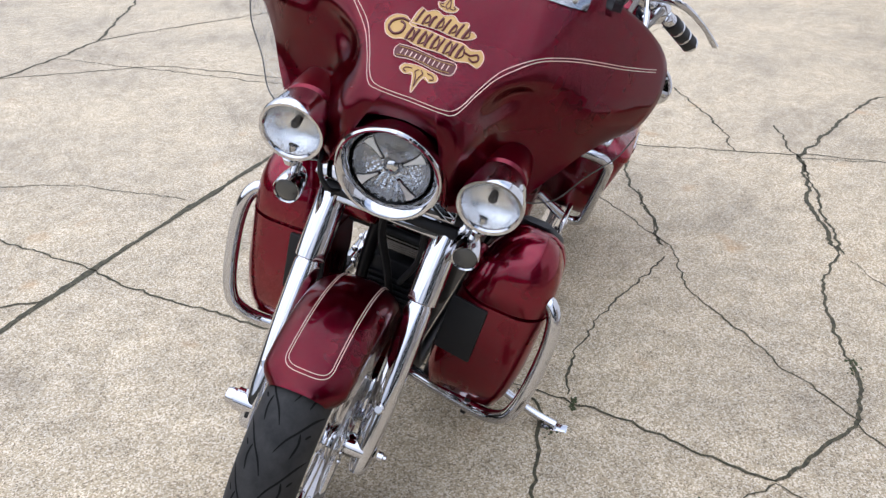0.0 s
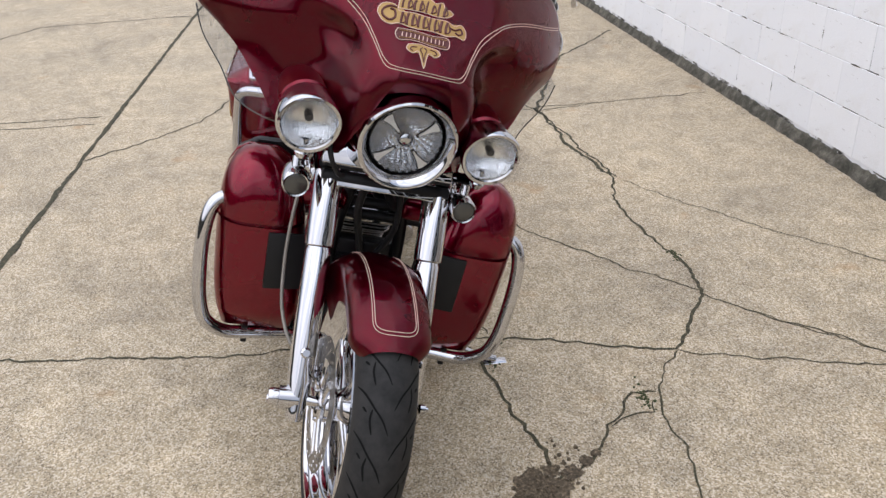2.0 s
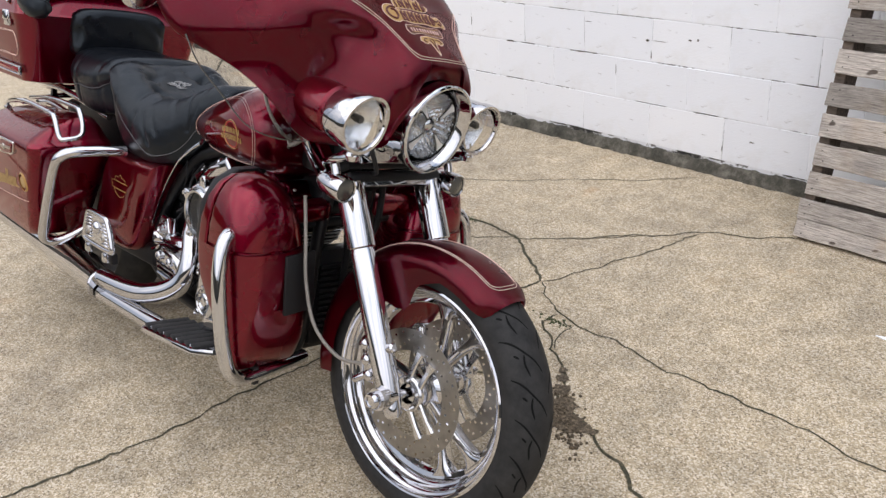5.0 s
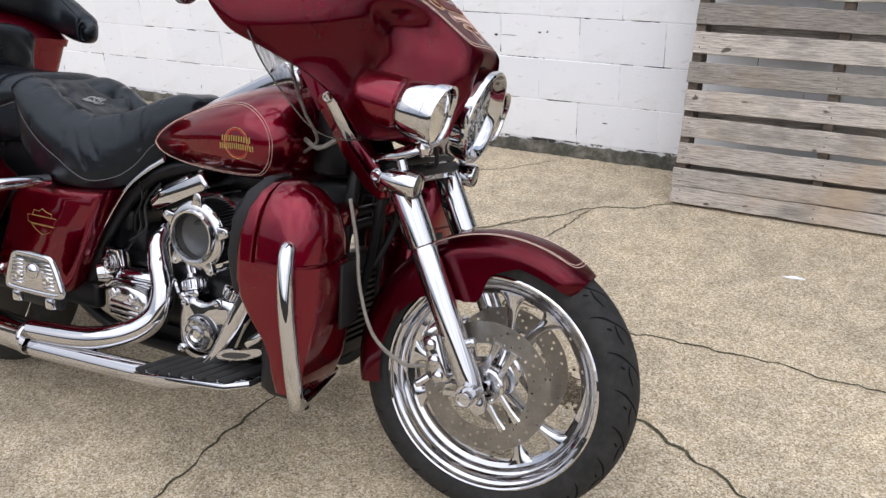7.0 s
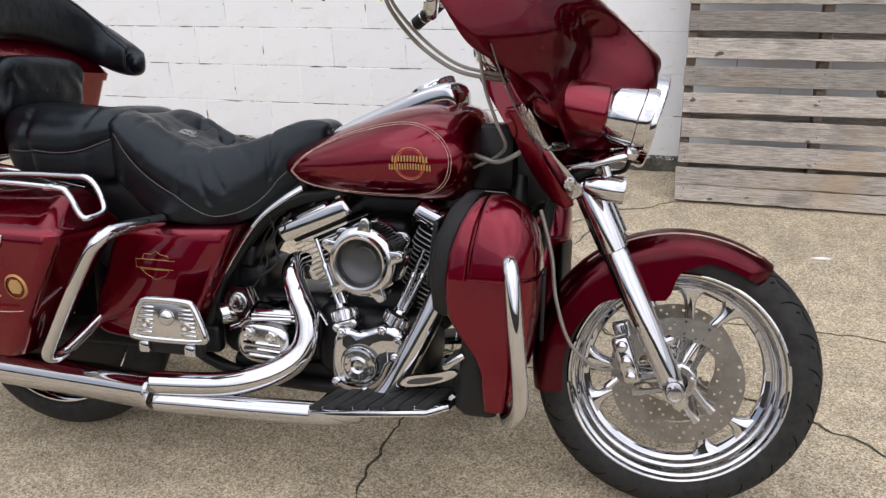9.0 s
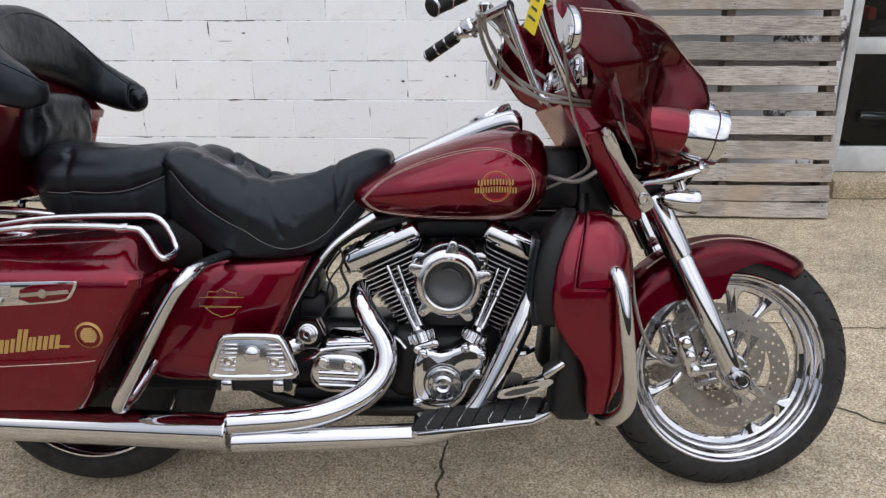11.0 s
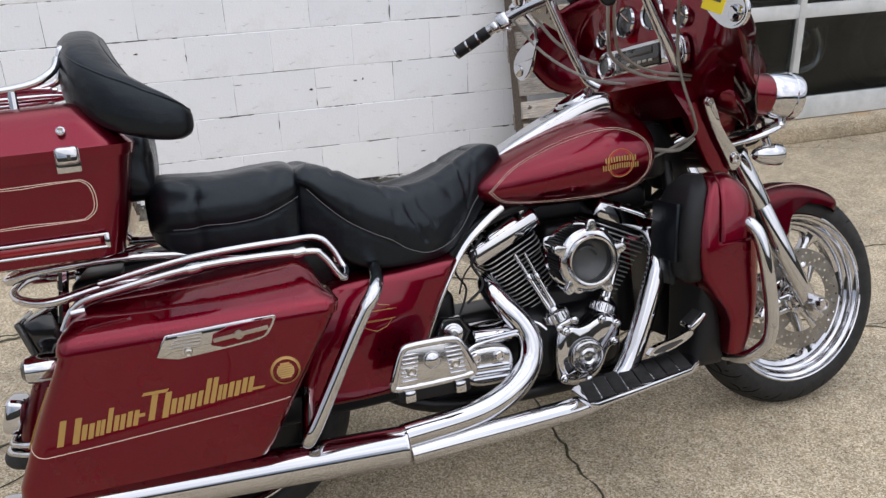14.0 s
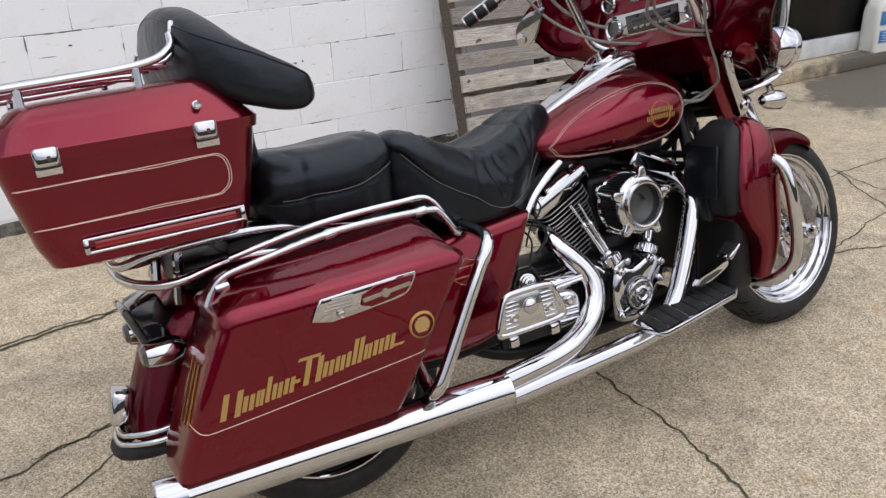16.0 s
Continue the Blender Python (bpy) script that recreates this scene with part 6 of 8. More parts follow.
for s in (-1, 1):
    for x in (-1.907, -2.202):
        bm = B()
        rbox(bm, (0.048, 0.012, 0.05), pose(x, 0.333 * s, 0.984), 0.004, 2)
        rbox(bm, (0.045, 0.016, 0.036), pose(x, 0.337 * s, 0.994), 0.0075, 4)
        latch = bpart("latch", bm, CHROME, box, "chrome latch")
        bm = B()
        rbox(bm, (0.007, 0.004, 0.01), pose(x + 0.004, 0.344 * s, 0.991), 0.001, 1)
        bpart("latch_slot", bm, INK, latch)
    bm = B()
    turned(bm, [(0.009, 0), (0.009, 0.006), (0.006, 0.008), (0.001, 0.004)], axis((-1.912, 0.324 * s, 1.042), (0, s, 0.35)), 16, (False, True))
    bpart("lock", bm, CHROME, box, "round chrome lock")
    bm = B()
    for z in (0.80, 0.826):
        tube(bm, [(-1.862, 0.318 * s, z), (-2.168, 0.317 * s, z)], 0.0036, 8, 1)
    rbox(bm, (0.011, 0.01, 0.033), pose(-1.862, 0.316 * s, 0.813), 0.003)
    rbox(bm, (0.011, 0.01, 0.033), pose(-2.17, 0.316 * s, 0.813), 0.003)
    bpart("trim_rail", bm, CHROME, box, "chrome trim with a red reflector strip")
    bm = B()
    rbox(bm, (0.28, 0.006, 0.015), pose(-2.015, 0.314 * s, 0.813), 0.002)
    bpart("reflector_strip", bm, LENSRED, box, "red reflector strip")
btree = shadow_of(box.data)
stripe(btree, [(-2.27, 0.93), (-2.1, 0.932), (-1.92, 0.934), (-1.885, 0.93), (-1.871, 0.91), (-1.871, 0.875), (-1.888, 0.855), (-1.92, 0.85), (-2.1, 0.85), (-2.25, 0.85)], 0.0009, box, gap=0.005)
bm = B()
for y in (-0.2, -0.12, 0.0, 0.12, 0.2):
    tube(bm, [(-1.93, y, 1.13), (-2.0, y, 1.135), (-2.26, y, 1.13), (-2.3, y, 1.11)], 0.006, 8, 4)
tube(bm, [(-1.91, -0.2, 1.19), (-1.925, -0.235, 1.16), (-2.0, -0.25, 1.135), (-2.25, -0.25, 1.125), (-2.31, -0.22, 1.12), (-2.32, 0, 1.12), (-2.31, 0.22, 1.12), (-2.25, 0.25, 1.125), (-2.0, 0.25, 1.135), (-1.925, 0.235, 1.16), (-1.91, 0.2, 1.19)], 0.0085, 10, 5)
for y in (-0.17, -0.2, 0.17, 0.2):
    tube(bm, [(-1.95, y, 1.135), (-1.915, y, 1.15), (-1.905, y, 1.2), (-1.9, y * 0.97, 1.215)], 0.006, 8, 4)
for s in (-1, 1):
    for x in (-2.0, -2.22):
        tube(bm, [(x, 0.25 * s, 1.13), (x, 0.25 * s, 1.075)], 0.009, 8, 1)
bpart("luggage_rack", bm, CHROME, box, "chrome bar rack on the lid")
bm = B()
rows = [(-1.681, -0.272, 1.036, 0.003, 0.004), (-1.679, -0.277, 1.036, 0.012, 0.013), (-1.679, -0.286, 1.037, 0.022, 0.022), (-1.683, -0.295, 1.039, 0.032, 0.03), (-1.7, -0.303, 1.047, 0.046, 0.037), (-1.743, -0.305, 1.064, 0.057, 0.042), (-1.795, -0.293, 1.091, 0.066, 0.046), (-1.838, -0.25, 1.121, 0.074, 0.05), (-1.864, -0.17, 1.15, 0.082, 0.052), (-1.872, -0.06, 1.168, 0.09, 0.052)]
rows = dense(rows + [(x, -y, z, h, t) for x, y, z, h, t in rows[::-1]], 6)
loops = []
for i, p in enumerate(rows):
    a, b = rows[max(i - 1, 0)], rows[min(i + 1, len(rows) - 1)]
    t = Vector((b[0] - a[0], b[1] - a[1], 0)).normalized()
    out = Vector((t.y, -t.x, 0))
    loops.append([Vector((p[0], p[1], p[2])) + out * (p[4] * math.copysign(abs(math.cos(q)) ** 0.62, math.cos(q))) + Vector((0, 0, 1)) * (p[3] * math.copysign(abs(math.sin(q)) ** 0.7, math.sin(q))) for q in np.linspace(0, 2 * math.pi, 33)[:-1]])
rings(bm, loops, True, (True, True))
back = bpart("backrest", bm, LEATHER, None, "black leather wrap-around passenger backrest", 70)
for k2 in (4, 12):
    bm = B()
    tube(bm, [lp[k2] for lp in loops[8:-8]], 0.0024, 6, 1)
    bpart("piping", bm, LEATHER, back, "raised leather seam")
bm = B()
bmesh.ops.create_cube(bm, size=1, matrix=pose(-1.797, 0, 0.95, 0, 6, 0) @ Matrix.Diagonal((0.085, 0.36, 0.18, 1)))
bmesh.ops.subdivide_edges(bm, edges=bm.edges[:], cuts=23, use_grid_fill=True)
for v in bm.verts:
    u = ((v.co.x + 1.797) / 0.0425, v.co.y / 0.18, (v.co.z - 0.95) / 0.09)
    n = (abs(u[0]) ** 4 + abs(u[1]) ** 6 + abs(u[2]) ** 6) ** (1 / 5.0)
    k2 = min(1.0, 1.0 / max(n, 1.0)) * (0.9 + 0.1 * math.cos(u[1] * 1.2))
    v.co.x = -1.797 + (v.co.x + 1.797) * k2 + 0.0035 * math.sin(v.co.y * 70 + 2 * math.sin(v.co.z * 45)) * (1 - abs(u[2]) * 0.4) * abs(u[1])
    v.co.y *= k2
    v.co.z = 0.95 + (v.co.z - 0.95) * k2
bpart("back_cushion", bm, LEATHER, None, "puffy black leather lower back cushion", 70)

# saddlebags
for s in (-1, 1):
    def bagring(z, xa, xb, yo, yi, r):
        return [Vector((p.x, -p.y * s, p.z)) for p in oblong(xa, xb, -yo, -yi, z, r)]
    bm = B()
    rings(bm, [bagring(*q) for q in ((0.295, -2.09, -1.625, 0.36, 0.21, 0.03), (0.303, -2.112, -1.6, 0.382, 0.2, 0.035), (0.34, -2.105, -1.578, 0.395, 0.195, 0.035), (0.48, -2.043, -1.5, 0.421, 0.185, 0.035), (0.6, -1.985, -1.43, 0.438, 0.18, 0.035), (0.612, -1.98, -1.425, 0.44, 0.18, 0.035))], True, (True, True))
    bag = bpart("saddlebag", bm, PAINT, None, "dark red hard saddlebag with gold markings", 45)
    bm = B()
    rings(bm, [bagring(*q) for q in ((0.611, -1.985, -1.42, 0.444, 0.178, 0.035), (0.632, -1.981, -1.416, 0.445, 0.178, 0.035), (0.641, -1.977, -1.422, 0.44, 0.18, 0.037), (0.648, -1.97, -1.43, 0.431, 0.184, 0.038), (0.654, -1.962, -1.44, 0.42, 0.188, 0.038), (0.676, -1.948, -1.452, 0.37, 0.2, 0.04), (0.692, -1.935, -1.465, 0.325, 0.215, 0.04), (0.7, -1.91, -1.49, 0.285, 0.23, 0.025))], True, (True, True))
    for v in bm.verts:
        if v.co.z > 0.65:
            v.co.z += 0.018 * (v.co.x + 1.75) / 0.25 * (v.co.z - 0.65) / 0.05
    bpart("bag_lid", bm, PAINT, bag, "sloped red lid", 45)
    LM = Matrix(((1, 0, 0, -1.68), (0, s * 0.139, s * 0.99, 0.4372 * s), (0, 0.99, -0.139, 0.596), (0, 0, 0, 1)))
    bm = B()
    boss(bm, [(-0.125, -0.03), (-0.098, 0.027), (-0.09, 0.03), (0.122, 0.037), (0.128, 0.03), (0.112, 0.0), (0.098, -0.012), (0.06, -0.018)], 0.008, 0.003, LM, 1)
    handle = bpart("latch_plate", bm, CHROME, None, "chrome-edged bag latch")
    bm = B()
    boss(bm, [(-0.012, -0.018), (0.0, 0.027), (0.116, 0.031), (0.12, 0.026), (0.104, 0.002), (0.094, -0.008)], 0.0035, 0.001, LM @ pose(0, 0, 0.0075), 1)
    bpart("latch_inlay", bm, PAINT, handle, "red inlay")
    bm = B()
    rbox(bm, (0.112, 0.009, 0.004), LM @ pose(0.052, 0.008, 0.012, 0, 0, 5), 0.001)
    turned(bm, [(0.0105, 0), (0.0095, 0.004), (0.001, 0.0055)], LM @ pose(0.048, 0.0075, 0.012), 18, (False, True))
    for q in range(4):
        rbox(bm, (0.06 - 0.004 * q, 0.0035, 0.004), LM @ pose(-0.06 + 0.004 * q, 0.0 + q * 0.0075, 0.009), 0.001)
    turned(bm, [(0.0085, 0), (0.0085, 0.005), (0.006, 0.007), (0.002, 0.005)], LM @ pose(-0.055, -0.014, 0.008), 16, (False, True))
    bpart("latch_trim", bm, STEEL, handle)
    # rails over the lid
    bm = B()
    tube(bm, [(-1.975, 0.33 * s, 0.64), (-1.94, 0.335 * s, 0.69), (-1.86, 0.35 * s, 0.712), (-1.68, 0.362 * s, 0.738), (-1.47, 0.362 * s, 0.735), (-1.43, 0.362 * s, 0.72), (-1.4, 0.362 * s, 0.672), (-1.385, 0.35 * s, 0.665), (-1.38, 0.3 * s, 0.68), (-1.42, 0.29 * s, 0.745), (-1.5, 0.285 * s, 0.752), (-1.7, 0.28 * s, 0.745), (-1.9, 0.27 * s, 0.715)], 0.008, 10, 6)
    for x, z in ((-1.94, 0.675), (-1.7, 0.735), (-1.48, 0.735)):
        turned(bm, [(0.01, -0.014), (0.011, 0.0), (0.01, 0.014)], axis((x, 0.36 * s if x > -1.9 else 0.335 * s, z), (1, 0, 0.1)), 10, (True, True))
    bpart("bag_rail", bm, CHROME, None, "chrome rail over the saddlebag lid")
    bm = B()
    tube(bm, [(-1.29, 0.2 * s, 0.64), (-1.315, 0.34 * s, 0.64), (-1.335, 0.385 * s, 0.622), (-1.37, 0.392 * s, 0.575), (-1.44, 0.39 * s, 0.45), (-1.49, 0.386 * s, 0.358), (-1.509, 0.381 * s, 0.326), (-1.517, 0.366 * s, 0.309), (-1.514, 0.338 * s, 0.303), (-1.504, 0.29 * s, 0.32), (-1.48, 0.17 * s, 0.385)], 0.0165, 14, 6)
    bpart("bag_guard", bm, CHROME, None, "chrome guard bar before the saddlebag")
    if s < 0:
        tb = shadow_of(bag.data)
        stripe(tb, [(-2.07, 0.42), (-2.05, 0.395), (-2.0, 0.393), (-1.8, 0.405), (-1.6, 0.418), (-1.545, 0.424)], 0.0009, bag, CREAM, name="pinstripe")
        # slanted gold bars in place of the script
        X0, polys, x = -2.015, [], -2.015
        for w, tall, low in ((0.046, 0.056, 0), (0.028, 0.034, 0), (0.021, 0.034, 0), (0.014, 0.054, 0), (0.026, 0.034, 0), (0.027, 0.034, 0.024), (0.017, 0.008, -0.014), (0.044, 0.056, 0), (0.028, 0.034, 0), (0.026, 0.034, 0), (0.014, 0.034, 0), (0.028, 0.056, 0), (0.022, 0.034, 0), (0.028, 0.034, 0), (0.028, 0.034, 0)):
            zb = 0.411 + 0.115 * (x - X0)
            if w < 0.02:
                polys.append(slant(x, zb - low, w - 0.0045, tall + max(low, 0)))
            else:
                t, a = min(0.0125, w * 0.36), w - 0.0045
                polys += [slant(x, zb, t, tall), slant(x + a - t, zb, t, tall)]
            x += w
        polys += [slant(-2.052, 0.46, 0.05, 0.007, 0.8), slant(-1.84, 0.488, 0.05, 0.007, 0.8), slant(x - 0.012, 0.411 + 0.115 * (x - X0), 0.032, 0.006, 0.8)]
        for poly in polys:
            decal(tb, [poly], GOLD, "gold_bar", bag)
        for q in range(3):
            bm = B()
            tube(bm, [tb.ray_cast(Vector((-2.5, y, z)), Vector((1, 0, 0)))[0] + Vector((-0.0012, 0, 0.0003)) for y, z in dense([(-0.35 + 0.03 * q, 0.405), (-0.345 + 0.03 * q, 0.45), (-0.335 + 0.03 * q, 0.5 + 0.012 * q), (-0.33 + 0.028 * q, 0.52)], 4)], 0.0045 - 0.001 * q, 6, 1, True, 0.3)
            bpart("gold_bar", bm, GOLD, bag, "gold stroke on the rear face", warp=False)
        bm = B()
        cx, cz = -1.548, 0.487
        for rr, wd in ((0.031, 0.0014), (0.029, 0.0034)):
            tube(bm, [laid(tb, cx + rr * math.cos(a), cz + rr * math.sin(a), lift=0.001) for a in np.linspace(0, 2 * math.pi, 33)], wd, 6, 1, True, 0.3)
        for q in np.linspace(-0.014, 0.016, 7):
            hw2 = math.sqrt(max(0.0001, 0.0185 ** 2 - q * q))
            tube(bm, [laid(tb, cx + t * hw2, cz + q, lift=0.001) for t in np.linspace(-1, 1, 5)], 0.003, 6, 1, True, 0.3)
        bpart("gold_roundel", bm, GOLD, bag, "round gold emblem", warp=False)["kind"] = "stuff"

# side cover
for s in (-1, 1):
    bm = B()
    mm = Matrix(((1, 0, 0, 0), (0, 0, s * 1.0, 0), (0, 1, 0, 0), (0, 0, 0, 1)))
    loops = []
    for y, g in ((0.12, 0.0), (0.195, 0.0), (0.21, 0.008), (0.216, 0.022)):
        pts = [(-1.085, 0.635), (-1.23, 0.625), (-1.41, 0.605), (-1.46, 0.5), (-1.495, 0.41), (-1.49, 0.33), (-1.38, 0.315), (-1.24, 0.33), (-1.185, 0.42), (-1.125, 0.55)]
        cx, cz = -1.28, 0.48
        lp = []
        for x, z in dense([*pts, pts[0]], 4)[:-1]:
            dv = Vector((cx - x, cz - z))
            dv = dv.normalized() * g
            lp.append(Vector((x + dv.x, s * (y - 0.1 * max(0, z - 0.56)), z + dv.y)))
        loops.append(lp)
    rings(bm, loops, True, (True, True))
    cover = bpart("side_cover", bm, PAINT, None, "dark red side cover", 40)
    if s < 0:
        ct = shadow_of(cover.data)
        for pts in ([(-1.343, 0.533), (-1.337, 0.547), (-1.316, 0.546), (-1.303, 0.555), (-1.291, 0.547), (-1.268, 0.543), (-1.268, 0.533), (-1.343, 0.533)], [(-1.347, 0.507), (-1.33, 0.493), (-1.305, 0.482), (-1.277, 0.491), (-1.264, 0.507), (-1.347, 0.507)]):
            stripe(ct, pts, 0.0008, cover, GOLD, fine=1, name="shield_outline", label="gold shield outline")
        stripe(ct, [(-1.25, 0.532), (-1.362, 0.532), (-1.36, 0.51), (-1.255, 0.509)], 0.0008, cover, GOLD, fine=1, name="shield_bar", label="gold bar outline")

# rear fender, rear wheel, tail
RW = Vector((-1.69, -0.05, 0.318))
bm = B()
tyre(bm, RW, 0.322, 0.24, 0.155, 120)
rear = bpart("rear_wheel", bm, RUBBER, None, "black rear tyre", 60)
bm = B()
for s in (-1, 1):
    turned(bm, [(0.246, 0.06 * s), (0.25, 0.068 * s), (0.236, 0.068 * s), (0.222, 0.052 * s), (0.215, 0.02 * s), (0.213, 0.0)], axis(RW, Y), 64)
bpart("rim", bm, CHROME, rear, "chrome rear rim")
bm = B()
turned(bm, [(0.214, 0.01), (0.16, 0.03), (0.05, 0.04), (0.05, -0.04), (0.16, -0.03), (0.214, -0.01)], axis(RW, Y), 48)
bpart("wheel_disc", bm, BLACK, rear, "dark wheel centre")
bm = B()
loops = []
line = dense([(-1.38, 0.58), (-1.5, 0.655), (-1.68, 0.69), (-1.86, 0.675), (-1.99, 0.62), (-2.075, 0.53), (-2.13, 0.42), (-2.165, 0.325)], 6)
for i, p in enumerate(line):
    a, b = line[max(i - 1, 0)], line[min(i + 1, len(line) - 1)]
    t = Vector((b[0] - a[0], 0, b[1] - a[1])).normalized()
    nn = Vector((t.z, 0, -t.x))
    loops.append([Vector((p[0], math.copysign(math.sin(abs(q) * 1.57) ** 0.75 * 0.105, q), p[1])) - nn * (0.075 * (1 - math.cos(abs(q) * 1.57))) for q in np.linspace(-1, 1, 25)])
rings(bm, loops, False)
bmesh.ops.solidify(bm, geom=bm.faces[:], thickness=0.004)
rf = bpart("rear_fender", bm, PAINT, None, "dark red rear fender with chrome tip", 50)
bm = B()
for z, g in ((0.335, 0.004), (0.315, 0.012)):
    tube(bm, [(-2.06, -0.11 - g, z + 0.005), (-2.12, -0.1 - g, z), (-2.165 - g, -0.06, z - 0.004), (-2.175 - g, 0, z - 0.005), (-2.165 - g, 0.06, z - 0.004), (-2.12, 0.1 + g, z), (-2.06, 0.11 + g, z + 0.005)], 0.007, 10, 5)
rbox(bm, (0.05, 0.085, 0.085), pose(-2.162, 0, 0.388, 0, 14, 0), 0.014, 3)
bpart("fender_tip", bm, CHROME, rf, "chrome fender tip lamp and trim")
bm = B()
tube(bm, [(-2.05, -0.115, 0.297), (-2.12, -0.108, 0.293), (-2.172, -0.065, 0.29), (-2.185, 0, 0.289), (-2.172, 0.065, 0.29), (-2.12, 0.108, 0.293), (-2.05, 0.115, 0.297)], 0.02, 12, 5)
bpart("fender_bumper", bm, RUBBER, rf, "black rubber edge")
bm = B()
rbox(bm, (0.075, 0.17, 0.09), pose(-2.055, 0, 0.585, 0, -18, 0), 0.012, 2)
tail = bpart("tail_lamp", bm, GLOSSBLACK, None, "dark tail lamp and plate bracket")
bm = B()
rbox(bm, (0.016, 0.18, 0.1), pose(-2.096, 0, 0.572, 0, -18, 0), 0.006, 3)
bpart("tail_lens", bm, SMOKE, tail, "smoked tail lamp lens")
for s in (-1, 1):
    bm = B()
    c = Vector((-2.075, 0.15 * s, 0.522))
    turned(bm, [(0.03, -0.02), (0.034, 0.0), (0.034, 0.03), (0.028, 0.055), (0.012, 0.07)], axis(c, (1, 0, 0)), 24, (False, True))
    tube(bm, [c + Vector((0.03, 0, 0)), (-2.03, 0.05 * s, 0.56)], 0.012, 10, 1)
    sig = bpart("rear_signal", bm, CHROME, None, "chrome rear turn signal")
    bm = B()
    turned(bm, [(0.03, -0.018), (0.02, -0.03), (0.001, -0.034)], axis(c, (1, 0, 0)), 24, (False, True))
    bpart("lens", bm, SMOKE, sig, "smoked lens")
bm = B()
rbox(bm, (0.5, 0.25, 0.14), pose(-1.62, 0, 0.66), 0.03)
rbox(bm, (0.12, 0.28, 0.07), pose(-1.92, 0.02, 0.665), 0.02, 3)
rbox(bm, (0.34, 0.2, 0.2), pose(-1.3, 0, 0.52), 0.03)
rbox(bm, (0.34, 0.26, 0.24), pose(-1.4, 0, 0.42), 0.03)
bpart("tail_frame", bm, BLACK, None, "black frame and battery tray under the seat")
for s in (-1, 1):
    bm = B()
    rbox(bm, (0.52, 0.04, 0.075), pose(-1.42, 0.15 * s, 0.315, 0, -2, 0), 0.014, 3)
    turned(bm, [(0.02, 0), (0.02, 0.02), (0.013, 0.024)], axis((-1.67, 0.165 * s, 0.318), (0, s, 0)), 6, (True, True))
    bpart("swing_arm", bm, BLACK, None, "black swing arm")
    bm = B()
    tube(bm, [(-1.34, 0.165 * s, 0.56), (-1.47, 0.165 * s, 0.38)], 0.022, 14, 1)
    bpart("shock_absorber", bm, BLACK, None, "black shock absorber")
bm = B()
for s in (-1, 1):
    tube(bm, [(-1.55, 0.14 * s, 0.70), (-1.8, 0.17 * s, 0.745), (-2.02, 0.17 * s, 0.745), (-2.1, 0.13 * s, 0.725), (-2.11, 0.0, 0.72)], 0.011, 10, 5)
    tube(bm, [(-1.6, 0.2 * s, 0.66), (-1.85, 0.21 * s, 0.70), (-2.0, 0.21 * s, 0.68), (-2.07, 0.17 * s, 0.683), (-2.1, 0.1 * s, 0.69), (-2.105, 0.0, 0.69)], 0.011, 10, 5)
    tube(bm, [(-1.98, 0.16 * s, 0.75), (-2.0, 0.16 * s, 0.62)], 0.012, 8, 1)
bpart("box_frame", bm, CHROME, None, "chrome tube frame under the luggage box")

# exhaust
for s in (-1, 1):
    bm = B()
    m = axis((-1.285, 0.285 * s, 0.215), (-0.87, 0.013 * s, 0.038))
    turned(bm, [(0.02, -0.006), (0.046, -0.006), (0.05, -0.002), (0.05, 0.004), (0.047, 0.008), (0.046, 0.8), (0.047, 0.81), (0.047, 0.815), (0.044, 0.82), (0.045, 0.87), (0.042, 0.875), (0.038, 0.87), (0.036, 0.7)], m, 40, (True, False))
    bpart("muffler", bm, CHROME, None, "long chrome muffler")
bm = B()
tube(bm, [(-0.955, -0.06, 0.525), (-0.972, -0.085, 0.53), (-0.968, -0.125, 0.505), (-0.94, -0.155, 0.462), (-0.912, -0.172, 0.42), (-0.9, -0.185, 0.378), (-0.912, -0.2, 0.33), (-0.955, -0.225, 0.29), (-1.03, -0.255, 0.262), (-1.12, -0.272, 0.247), (-1.28, -0.286, 0.238)], [0.026, 0.028, 0.029, 0.031, 0.032, 0.033, 0.033, 0.033, 0.032, 0.031, 0.03], 20, 6)
bpart("rear_exhaust_pipe", bm, CHROME, None, "curved chrome exhaust pipe")
bm = B()
tube(bm, [(-0.5, -0.1, 0.6), (-0.515, -0.17, 0.585), (-0.535, -0.22, 0.55), (-0.565, -0.235, 0.48), (-0.61, -0.245, 0.38), (-0.65, -0.25, 0.3), (-0.69, -0.255, 0.25), (-0.75, -0.26, 0.225)], [0.024, 0.026, 0.027, 0.028, 0.028, 0.028, 0.028, 0.028], 18, 6)
bpart("front_exhaust_pipe", bm, CHROME, None, "slanting chrome exhaust pipe")
bm = B()
tube(bm, [(-0.73, -0.265, 0.225), (-0.8, -0.275, 0.212), (-0.9, -0.28, 0.206), (-1.27, -0.285, 0.19)], [0.027, 0.029, 0.029, 0.029], 18, 5)
bpart("lower_heat_shield", bm, CHROME, None, "straight chrome heat shield")

